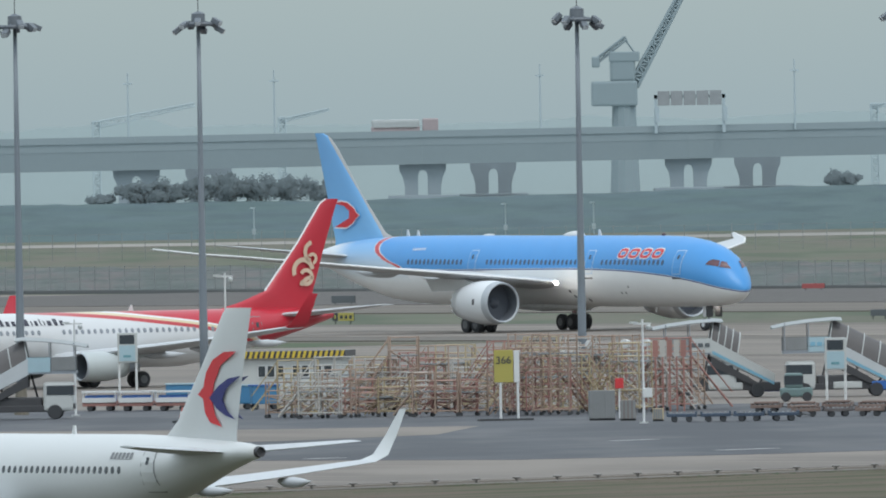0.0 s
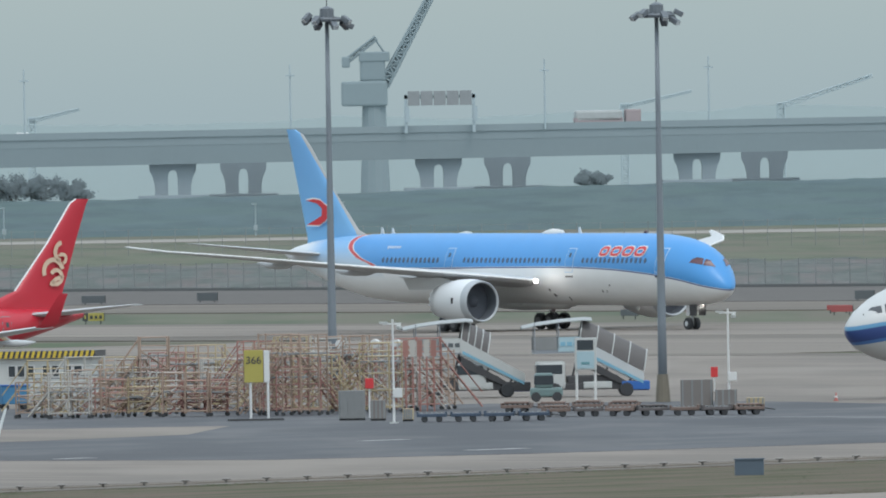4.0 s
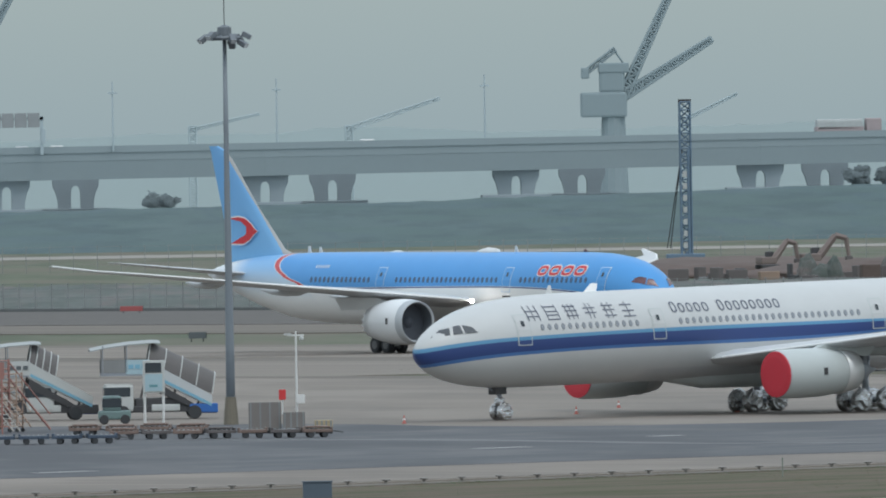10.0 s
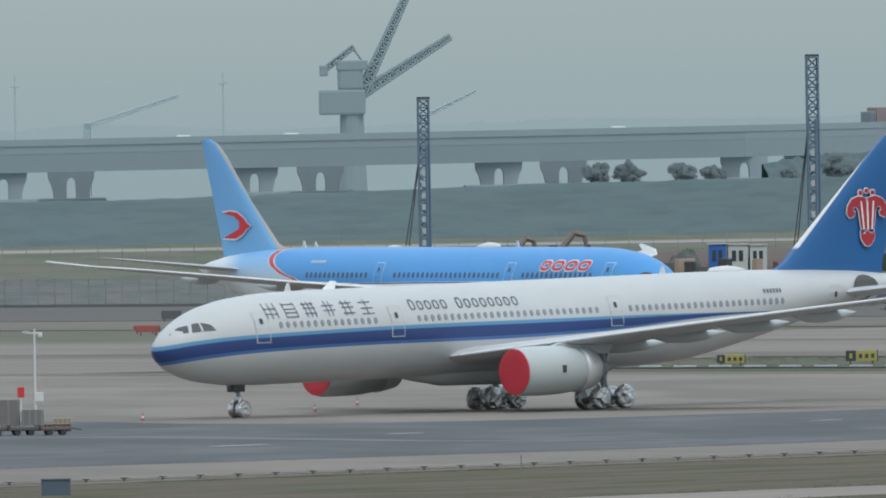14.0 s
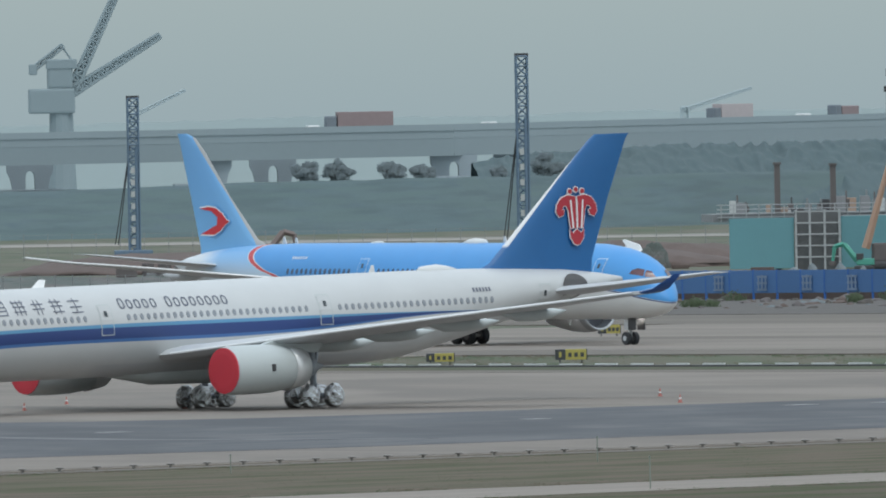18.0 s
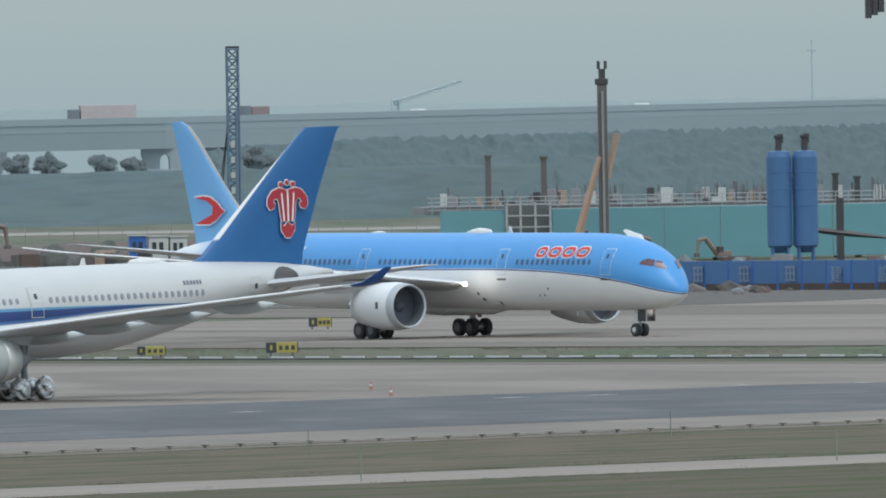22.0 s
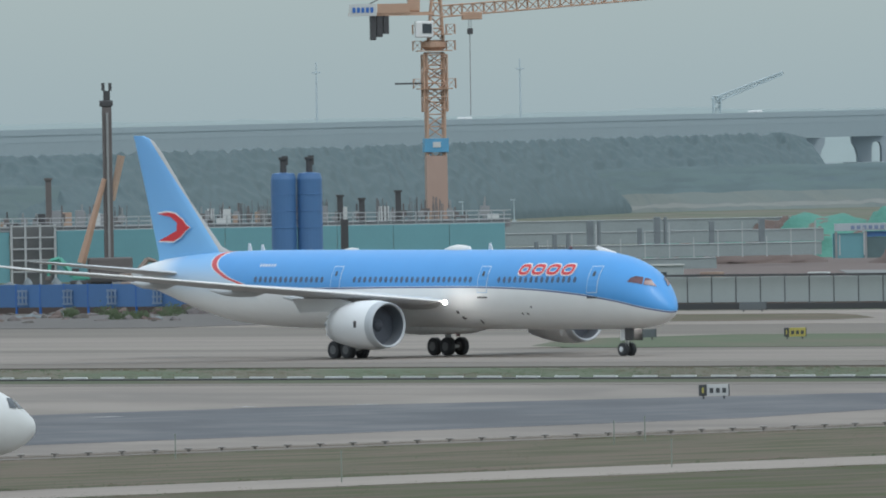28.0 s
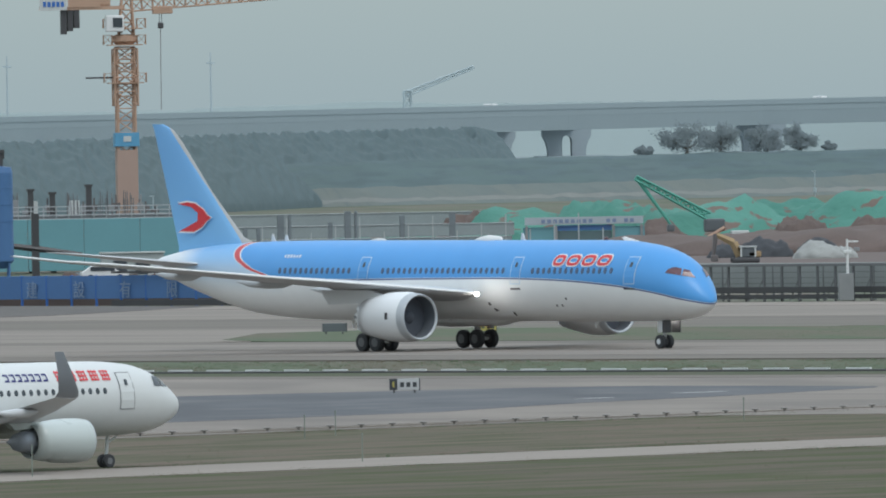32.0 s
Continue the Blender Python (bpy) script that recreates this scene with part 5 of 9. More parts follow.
for sg in (-1, 1):
    for i, (b, w) in enumerate(((6.6, 0.3), (7.1, 0.3), (7.6, 0.3), (8.1, 0.3), (8.6, 0.3), (9.1, 0.3), (9.6, 0.3), (10.1, 0.3), (11.1, 0.4), (11.7, 0.1), (12.0, 0.25), (12.45, 0.1), (12.75, 0.1), (13.05, 0.35), (13.6, 0.3), (14.1, 0.3))):
        red_jet.decal("title_shape", [[(b, 4.30), (b + w, 4.30), (b + w, 4.62 + 0.12 * (i % 3 == 2)), (b, 4.62 + 0.12 * (i % 3 == 2))]], sg, M_INK, lift=0.03, cut=0)
    for s in (arc(35.5, 7.6, 0.95, 0.62, 10, 200), arc(35.75, 7.2, 0.62, 0.34, -150, 150), arc(36.35, 8.9, 0.8, 0.5, 100, 250), arc(36.3, 8.45, 0.42, 0.18, -80, 150), arc(36.2, 6.1, 1.2, 0.92, 80, 150)):
        red_jet.fin_decal("scroll", [s], sg * 0.26, M_GOLD, fin, "pale gold scroll emblem")
edge = bmesh.new()
for (z0, b0), (z1, b1) in zip(((6.3, 32.4), (9.5, 35.2), (12.2, 37.2)), ((9.5, 35.2), (12.2, 37.2), (12.5, 37.7))):
    bar(edge, (red_jet.X(b0), 0, z0), (red_jet.X(b1), 0, z1), 0.06)
part("fin_edge", edge, M_EDGE, fin, "bright metal edge of the fin")
red_jet.root.matrix_basis = pose(-38.2 + 4.0 * math.cos(radians(36.7)), 1445.8 + 4.0 * math.sin(radians(36.7)), 0, 0, 0, -143.3)

# -- two white single-aisle jets on the near taxiway
HULL_D = [(0, 3.45, 3.25, 0.08), (0.35, 3.95, 2.75, 0.60), (1.1, 4.55, 2.25, 1.10), (2.2, 5.25, 1.92, 1.55), (3.6, 5.68, 1.78, 1.82), (5.5, 5.85, 1.74, 1.95), (7, 5.88, 1.74, 1.975),
          (24, 5.88, 1.74, 1.975), (27, 5.88, 2.05, 1.92), (31, 5.80, 3.05, 1.58), (34.5, 5.62, 4.15, 1.05), (36.5, 5.50, 4.62, 0.62), (37.5, 5.38, 4.80, 0.32)]
spec_d = dict(top=5.9, fin_label="white tail fin with a red and navy swallow", fin=[(5.2, 28.8, 35.6, 0, 0.55), (5.9, 29.4, 35.6, 0, 0.5), (6.5, 30.3, 35.7, 0, 0.46), (9.0, 32.5, 36.3, 0, 0.38), (11.5, 34.5, 37.0, 0, 0.24), (11.76, 34.9, 37.1, 0, 0.12)],
              wing=[(1.0, 11.6, 18.3, 2.4, 1.0), (1.98, 12.4, 18.4, 2.5, 0.9), (6.0, 14.5, 18.8, 2.95, 0.6), (11, 17.1, 20.2, 3.5, 0.4), (16.2, 19.9, 21.5, 4.2, 0.22)],
              tip=[(16.15, 19.9, 21.5, 4.2, 0.2), (16.7, 20.3, 21.7, 4.5, 0.14), (17.05, 21.0, 22.0, 5.5, 0.08), (17.3, 21.8, 22.4, 6.65, 0.05)], pods=((4.4, 16.6, 20.4), (8.2, 17.8, 21.6), (12.0, 19.3, 22.4)), wing_z=2.3,
              stab=[(0.3, 31.4, 35.6, 5.05, 0.42), (3.5, 33.4, 36.2, 5.25, 0.28), (6.1, 35.2, 36.7, 5.45, 0.12)], engine=(10.2, 5.75, 1.65, 1.22, 3.9), windows=[(6.6, 28.4)], win_z=4.25, doors=(5.0, 30.2),
              cockpit=[[(1.35, 4.35), (2.0, 4.42), (2.05, 4.90), (1.75, 4.85)], [(2.15, 4.42), (2.8, 4.45), (2.65, 4.98), (2.15, 4.95)]], main=(17.7, 3.8), door_up=1.0, door_w=1.1)


# White toned down evenly for the two near jets
M_DULLWHITE = surface("toned_down_white", (0.60, 0.62, 0.62), 0.35, vary=0.06, scale=0.4)
M_SHARKLET = surface("slate_wingtip", (0.24, 0.26, 0.29), 0.4, vary=0.1)


def white_jet(lab, aft=0.0, tip=None):
    spec = dict(spec_d, engine=(10.2 + aft, *spec_d["engine"][1:]))
    j, fin = single_aisle("narrowbody_airliner", lab, 5.07, HULL_D, M_DULLWHITE, M_DULLWHITE, tip or M_DULLWHITE, M_NACWHITE, spec)
    bm = lathe(bmesh.new(), [(j.X(37.3), 0.30, 5.09), (j.X(37.75), 0.24, 5.09), (j.X(37.6), 0.14, 5.09)], "X", 16)
    part("tail_exhaust", bm, M_DARKSTEEL, j.root, "dark round exhaust at the tail")
    for sg in (-1, 1):
        red = [(36.0, 9.75), (34.9, 9.72), (33.9, 9.35), (33.3, 8.75), (33.05, 8.1), (32.55, 7.75), (33.0, 7.55), (33.15, 6.9), (33.6, 6.45), (34.6, 6.25), (34.05, 6.75), (33.8, 7.4), (33.95, 8.2), (34.6, 9.1)]
        navy = [(36.35, 8.6), (35.3, 8.5), (34.4, 8.15), (33.55, 7.6), (34.2, 7.1), (34.9, 6.8), (35.8, 6.6), (35.1, 7.0), (34.7, 7.5), (35.1, 8.05)]
        j.fin_decal("swallow_red", [red], sg * 0.21, M_LOGORED, fin, "red half of a swallow emblem")
        j.fin_decal("swallow_navy", [navy], sg * 0.212, M_LOGONAVY, fin, "navy half of a swallow emblem")
        for i in range(5):
            b = 6.0 + i * 0.8
            j.decal("title_shape", [[(b, z0), (b + 0.6, z0), (b + 0.6, z0 + 0.08), (b, z0 + 0.08)] for z0 in (4.84, 5.05, 5.26)] + [[(b + c, 4.8), (b + c + 0.08, 4.8), (b + c + 0.08, 5.38), (b + c, 5.38)] for c in (0.05, 0.26, 0.47)], sg, M_LOGORED, lift=0.03 + 0.001 * i, cut=0.2)
        for i in range(13):
            b = 10.4 + i * 0.45
            if i != 7:
                j.decal("title_shape", [[(b, 4.84), (b + 0.1, 4.84), (b + 0.1, 5.26), (b, 5.26)], [(b + 0.1, 5.16), (b + 0.33, 5.16), (b + 0.33, 5.26), (b + 0.1, 5.26)], [(b + 0.1, 4.84), (b + 0.33, 4.84), (b + 0.33, 4.94), (b + 0.1, 4.94)]], sg, M_LOGONAVY, lift=0.03, cut=0.2)
        j.decal("registration", [[(27.0 + i * 0.32, 4.75), (27.22 + i * 0.32, 4.75), (27.22 + i * 0.32, 5.05), (27.0 + i * 0.32, 5.05)] for i in range(6)], sg, M_DARKGREY, lift=0.03, cut=0)
    return j


M_NACWHITE = surface("nacelle_cool_white", (0.47, 0.52, 0.51), 0.3, vary=0.04)
leaving_jet = white_jet("white single-aisle airliner with swallow emblem turning away")
leaving_jet.root.scale = (0.864,) * 3
coming_jet = white_jet("white single-aisle airliner rolling along the near strip", 1.0, tip=M_SHARKLET)
coming_jet.root.scale = (0.905,) * 3


# ---- the far shore: viaduct, cranes, embankment, woods ----
def deck_at(x):
    """Depth, top and underside of the viaduct at x."""
    rows = [(-260, 4300, 16.2, 9.4), (-120, 4300, 16.4, 9.6), (70, 4302, 17.0, 10.3), (250, 4330, 17.5, 11.1), (400, 4520, 18.6, 12.7), (640, 4850, 19.9, 14.2), (760, 4900, 20.2, 14.4)]
    return interp(rows, x)


viaduct = thing("viaduct", pose(0, 0, 0), "long grey concrete road viaduct over pale water", "bridge", kind="structure")
pier_xs = [-274 + 53.2 * i for i in range(5)] + [-8.4 + 4.6, 49.5, 101.5, 152.2, 201.8, 252, 303, 354, 405, 456, 507, 541.5, 594, 646, 698, 747]


def span_piece(x0, x1, off, lo, hi, inset):
    bm = bmesh.new()
    vs = []
    for x in (x0, x1):
        y, top, bot = deck_at(x)
        zz = [bot + (top - bot) * lo, bot + (top - bot) * hi]
        vs.append([bm.verts.new((x, y + off + inset, zz[0])), bm.verts.new((x, y + off + 15 - inset, zz[0])), bm.verts.new((x, y + off + 15 - inset * 0.3, zz[1])), bm.verts.new((x, y + off + inset * 0.3, zz[1]))])
    a, b = vs
    for i in range(4):
        j = (i + 1) % 4
        bm.faces.new((a[i], b[i], b[j], a[j]))
    bm.faces.new(a[::-1])
    bm.faces.new(b)
    bmesh.ops.recalc_face_normals(bm, faces=bm.faces)
    return bm


for off in (0, 27):
    for x0, x1 in zip(pier_xs, pier_xs[1:]):
        s = part("girder", span_piece(x0 + 0.004, x1 - 0.004, off, 0.0, 0.56, 1.2), M_BRIDGE, viaduct)
        part("deck_edge", span_piece(x0 + 0.003, x1 - 0.003, off, 0.56, 0.80, 0.3), M_BRIDGE, viaduct)
        part("parapet", span_piece(x0 + 0.005, x1 - 0.005, off - 0.3, 0.80, 1.0, 0.15), M_BRIDGE, viaduct)


def pier_mesh():
    """Two flared columns under one cap with a round-headed gap; its top at 0."""
    bm = bmesh.new()
    for s in (-1, 1):
        left = [(1.0, -12), (3.75, -12), (3.85, -3.4), (4.25, -2.1), (4.9, -1.1), (4.95, 0), (0.0, 0), (0.0, -1.0), (0.5, -1.1), (0.86, -1.5), (1.0, -2.1)]
        pts = [(s * x, z) for x, z in left]
        f1, f2 = [bm.verts.new((x, -1.6, z)) for x, z in pts], [bm.verts.new((x, 1.6, z)) for x, z in pts]
        bm.faces.new(f1)
        bm.faces.new(f2[::-1])
        for i in range(len(pts)):
            j = (i + 1) % len(pts)
            bm.faces.new((f1[i], f1[j], f2[j], f2[i]))
    bmesh.ops.recalc_face_normals(bm, faces=bm.faces)
    return mesh_of("pier", bm, M_PIER)


pm = pier_mesh()
for x in pier_xs:
    y, top, bot = deck_at(x)
    k = y / 4300
    for dx, dy in ((0, 5), (14.2, 29.5)):
        east = x > 520
        p = shared("pier", pm, viaduct, pose(x + dx * k * (0.18 if east else 1), y + dy, bot + 0.05, 0, 0, 0))
        p.scale = (1.1 if east else 0.95 * k, 1, 1.25)

cap_mesh = mesh_of("pile_cap", box(bmesh.new(), -7, 7, -4, 4, -9, 0, 0.15), M_PIER)
for x in pier_xs:
    y, top, bot = deck_at(x)
    for dx, dy in ((0, 5), (14.2, 29.5)):
        shared("pile_cap", cap_mesh, viaduct, pose(x + dx * y / 4300 * (0.18 if x > 520 else 1), y + dy, 4.5 + 0.0125 * min(x - 50, 200) + 0.003 * max(0, x - 250)))

# lamp poles and a sign gantry on the viaduct
for x in (-62.6, -33.3, 20, 71, 104, 146, 400, 450):
    y, top, _ = deck_at(x)
    lamp = thing("street_lamp", pose(x, y + 1, top - 1.2), "tall thin grey lamp pole on the viaduct", "street lamp", "lamp poles on the viaduct")
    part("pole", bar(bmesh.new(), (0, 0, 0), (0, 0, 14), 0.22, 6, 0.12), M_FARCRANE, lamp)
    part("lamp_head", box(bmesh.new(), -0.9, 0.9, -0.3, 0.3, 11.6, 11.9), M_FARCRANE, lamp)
y, top, _ = deck_at(50)
gantry = thing("sign_gantry", pose(50, y - 1.2, top - 0.5), "road sign gantry with grey panels on the viaduct", "sign gantry")
M_GANTRYGREY = surface("grey_sign_panel", (0.255, 0.27, 0.28), 0.7)
for x in (-6.9, 6.7):
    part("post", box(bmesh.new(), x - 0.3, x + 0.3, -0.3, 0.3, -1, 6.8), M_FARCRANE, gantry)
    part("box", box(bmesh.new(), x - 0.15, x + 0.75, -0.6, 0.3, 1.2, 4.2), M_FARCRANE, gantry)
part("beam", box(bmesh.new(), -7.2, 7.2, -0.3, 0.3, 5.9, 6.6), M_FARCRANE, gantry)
for i in range(5):
    part("sign_panel", box(bmesh.new(), -6.5 + i * 2.6, -4.1 + i * 2.6, -0.6, -0.4, 4.5, 7.4, 0.06), M_GANTRYGREY, gantry)


def vehicle(name, label, category, boxes):
    """A road vehicle, x ahead, from (part, material, x0, x1, z0, z1, bevel) rows, with wheels under it."""
    ob = thing(name, pose(0, 0, 0), label, category, "traffic on the viaduct")
    xs = []
    for nm, mat, x0, x1, z0, z1, bv in boxes:
        part(nm, box(bmesh.new(), x0, x1, -1.2, 1.2, z0, z1, bv), mat, ob)
        xs += [x0, x1]
    lo, hi = min(xs), max(xs)
    wm = MESHES.setdefault("roadwheel", mesh_of("wheel", lathe(bmesh.new(), [(-0.2, 0.45), (0.2, 0.45)], "X", 12), M_BLACK))
    for x in ([lo + 1.2, lo + 2.4, hi - 3.4, hi - 1.3] if hi - lo > 6 else [lo + 0.9, hi - 0.9]):
        for y in (-1.05, 1.05):
            shared("wheel", wm, ob, pose(x, y, 0.45, 0, 0, 90))
    return ob


M_TRUCKDARK = surface("dark_truck", (0.16, 0.185, 0.21), 0.6)
M_TRUCKORANGE = surface("brick_red_trailer", (0.25, 0.19, 0.19), 0.6)
tanker = vehicle("tanker_truck", "red tanker truck with a pale tank", "truck", [("chassis", M_TRUCKRED, -6.9, 6.4, 0.6, 1.2, 0), ("tank", M_TRUCKPALE, -6.6, 3.0, 1.2, 3.7, 0.5), ("skirt", M_TRUCKRED, -6.7, 3.1, 1.0, 2.2, 0.1), ("cab", M_TRUCKRED, 3.6, 6.8, 0.7, 3.8, 0.3)])
dark_truck = vehicle("box_truck", "dark grey box truck", "truck", [("body", M_TRUCKDARK, -6, 3.2, 0.8, 4.0, 0.2), ("cab", M_TRUCKDARK, 3.5, 5.8, 0.7, 3.2, 0.3)])
red_truck = vehicle("container_truck", "truck with a brick-red container", "truck", [("container", M_TRUCKORANGE, -6.5, 5.0, 1.0, 4.2, 0.1), ("cab", M_TRUCKDARK, 5.2, 7.4, 0.7, 3.4, 0.3)])
pale_truck = vehicle("container_truck", "truck with a pale pink container", "truck", [("container", surface("pale_pink_container", (0.42, 0.37, 0.37), 0.6), -6.5, 5.0, 1.0, 4.0, 0.1), ("cab", M_TRUCKDARK, 5.2, 7.4, 0.7, 3.2, 0.3)])
dump_truck = vehicle("dump_truck", "dull brown dump truck", "truck", [("tipper", M_TRUCKORANGE, -4, 2.2, 0.9, 3.0, 0.2), ("cab", M_TRUCKDARK, 2.4, 4.4, 0.7, 3.2, 0.3)])
cars = [vehicle("car", "small white car on the viaduct", "car", [("body", M_WHITE, -2.2, 2.2, 0.35, 1.05, 0.2), ("cabin", M_WHITE, -1.6, 1.0, 1.05, 1.6, 0.25)]) for _ in range(3)]


# harbour cranes, distance haze put into their base colour
def lattice(bm, a, b, w0, w1, steps, r, r2=None):
    """A square lattice boom from a to b, w0 wide at a and w1 at b."""
    a, b = Vector(a), Vector(b)
    d = (b - a).normalized()
    side = d.cross(Vector((0, 1, 0)))
    side = side.normalized() if side.length > 0.01 else Vector((1, 0, 0))
    up = d.cross(side).normalized()
    ring = []
    for i in range(steps + 1):
        u = i / steps
        c, w = a + (b - a) * u, (w0 + (w1 - w0) * u) / 2
        ring.append([c + side * w * sx + up * w * sy for sx, sy in ((1, 1), (-1, 1), (-1, -1), (1, -1))])
    for k in range(4):
        bar(bm, ring[0][k], ring[-1][k], r, 5)
    for i in range(steps):
        for k in range(4):
            j = (k + 1) % 4
            p, q = (k, j) if i % 2 else (j, k)
            bar(bm, ring[i][p], ring[i + 1][q], (r2 or r * 0.6), 4)
            bar(bm, ring[i + 1][k], ring[i + 1][j], (r2 or r * 0.6), 4)
    return bm


def harbour_crane(x, lab, tips):
    c = thing("harbour_crane", pose(x, 4750, 0), lab, "crane", "harbour cranes")
    bm = bmesh.new()
    lathe(bm, [(0, 3.4), (14, 2.8), (22, 2.6)], "Z", 12)
    part("tower", bm, M_HARBOUR, c)
    part("machine_house", box(bmesh.new(), -7.2, 3.0, -3, 3, 21.4, 26.9, 0.5), M_HARBOUR, c)
    part("mast", box(bmesh.new(), -3.0, 2.6, -2, 2, 26.8, 33.2, 0.6), M_HARBOUR, c)
    part("top", box(bmesh.new(), -3.2, 3.6, -2.2, 2.2, 31.2, 33.4, 0.3), M_HARBOUR, c)
    part("back_arm", lattice(bmesh.new(), (-6.2, 0, 31.2), (0.6, 0, 36.4), 1.0, 0.8, 5, 0.28), M_HARBOUR, c)
    part("counterweight", box(bmesh.new(), -7.0, -5.2, -1.4, 1.4, 30.0, 32.4, 0.3), M_HARBOUR, c)
    part("back_stay", bar(bmesh.new(), (0.4, 0, 36.2), (2.6, 0, 33.0), 0.25), M_HARBOUR, c)
    for tx, tz in tips:
        part("boom", lattice(bmesh.new(), (2.2, 0, 26.0), (tx, 0, tz), 2.0, 1.0, 20, 0.40, 0.34), M_HARBOUR, c)
    return c


harbour_crane(40.6, "harbour crane with a raised lattice boom, haze in its grey", [(16.2, 51.5)])
harbour_crane(189.2, "harbour crane with two lattice booms, haze in its grey", [(14.2, 51.0), (22.0, 38.2)])
# Booms paled towards the sky, haze in the base colour
M_FARPALE = surface("hazed_far_steel", (0.385, 0.46, 0.485), 0.85, vary=0.03)
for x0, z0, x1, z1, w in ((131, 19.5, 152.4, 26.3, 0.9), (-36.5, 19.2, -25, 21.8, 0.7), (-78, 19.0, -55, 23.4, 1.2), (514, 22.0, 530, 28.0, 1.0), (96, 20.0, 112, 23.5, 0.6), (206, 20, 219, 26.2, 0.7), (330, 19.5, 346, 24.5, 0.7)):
    c = thing("far_crane", pose(0, 4800, 0), "lattice crane boom with the far haze put into its colour", "crane", "far crane booms")
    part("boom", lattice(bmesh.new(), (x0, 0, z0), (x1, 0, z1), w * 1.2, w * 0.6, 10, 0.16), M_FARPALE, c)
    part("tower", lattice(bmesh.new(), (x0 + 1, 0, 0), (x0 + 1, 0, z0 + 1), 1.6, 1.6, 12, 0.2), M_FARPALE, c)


# distant land: low broken shapes against the sky, their colour paled as haze
def ridge(name, pts, y, mat, label):
    r = random.Random(name + str(y))
    bm = bmesh.new()
    top = []
    for (xa, za), (xb, zb) in zip(pts, pts[1:]):
        n = max(2, int((xb - xa) / 2.5))
        top += [(xa + (xb - xa) * i / n, za + (zb - za) * i / n + r.uniform(-0.25, 0.25)) for i in range(n)]
    top.append(pts[-1])
    f = [bm.verts.new((x, y, z)) for x, z in top]
    g = [bm.verts.new((x, y + 30, z - 3)) for x, z in top]
    lo, hi = [bm.verts.new((x, y, 0)) for x, z in top], [bm.verts.new((x, y + 30, 0)) for x, z in top]
    for i in range(len(top) - 1):
        bm.faces.new((lo[i], lo[i + 1], f[i + 1], f[i]))
        bm.faces.new((f[i], f[i + 1], g[i + 1], g[i]))
        bm.faces.new((hi[i + 1], hi[i], g[i], g[i + 1]))
    ob = part(name, bm, mat)
    return tagged(ob, label, "distant land", kind="structure")


ridge("backdrop", [(-200, 17.2), (-110, 17.5), (-92, 18.6), (-66, 20.4), (-60, 18.3), (-40, 18.6), (-10, 18.0), (20, 18.3), (34, 19.3), (60, 18.3), (90, 19.4), (120, 19.0), (130, 20.2), (150, 19.8), (170, 18.5), (215, 19.1), (250, 19.8), (290, 19.1), (330, 19.9), (350, 19.4), (420, 19.6), (470, 19.3), (490, 20.1), (520, 20.7), (545, 19.9), (600, 19.6), (760, 19.6)], 4928, M_HAZE, "land and harbour buildings on the horizon, hazed in their colour")

# embankment: a scrubby slope along the shore
bank_line = [(-400, 3520, 5.9), (-120, 3490, 5.9), (-10, 3473, 5.75), (30, 3467, 6.3), (60, 3462, 6.8), (100, 3473, 7.0), (143, 3485, 7.8), (171, 3498, 8.4), (205, 3522, 8.6), (245, 3575, 8.5), (300, 3700, 8.2), (360, 3990, 8.0), (440, 4180, 8.5), (560, 4320, 8.8), (800, 4500, 9.0)]
bm = bmesh.new()
rows = []
N = 480
for i in range(N + 1):
    x = -400 + 1200 * i / N
    y, z = interp(bank_line, x)
    row = []
    for k in range(13):
        u = k / 12
        p = Vector((x * 0.12, u * 4, 0.5))
        bush = 0.45 * abs(noise.noise(p)) + 0.28 * noise.noise(p * 3.1)
        row.append(bm.verts.new((x, y - 16 + 20 * u, -0.2 + (z + 0.2) * u + bush * (u > 0) * (1.2 - 0.5 * u))))
    row += [bm.verts.new((x, y + 12, z - 0.2)), bm.verts.new((x, y + 16, -0.2))]
    rows.append(row)
for p, q in zip(rows, rows[1:]):
    for i in range(14):
        f = bm.faces.new((p[i], q[i], q[i + 1], p[i + 1]))
        if i < 5 and p[i].co.x > 318 + 14 * i:
            f.material_index = 2 if i == 1 else 1
bmesh.ops.recalc_face_normals(bm, faces=bm.faces)
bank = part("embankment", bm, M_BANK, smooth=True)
# Lower slope coloured paler so the bank's foot looks higher from the camera
M_PALESLOPE = ground_mix("pale_slope_grass", (0.145, 0.176, 0.170), (0.160, 0.182, 0.168), (0.128, 0.158, 0.157), 0.05, (0.3, 1, 1), 0)
bank.data.materials.append(M_PALESLOPE)
bank.data.materials.append(surface("worn_earth_path", (0.185, 0.195, 0.186), 0.9, vary=0.3, scale=0.1))
tagged(bank, "long scrub-covered dark green embankment", "embankment", kind="structure")
# pale track at its foot and the wet flat behind
bm = prism(bmesh.new(), [(-400, 3330), (260, 3195), (260, 3280), (-400, 3420)], -0.2, 0.02)
tagged(part("track", bm, ground_mix("sandy_track", (0.31, 0.29, 0.26), (0.27, 0.255, 0.23), (0.34, 0.32, 0.28), 0.02, (0.3, 1, 1), 0)), "pale sandy track along the embankment", "track", kind="structure")
bm = prism(bmesh.new(), [(260.5, 3200), (800, 3860), (800, 3995), (260.5, 3290)], -0.2, 0.02)
tagged(part("track", bm, bpy.data.materials["sandy_track"]), "pale sandy track along the embankment", "track", kind="structure")


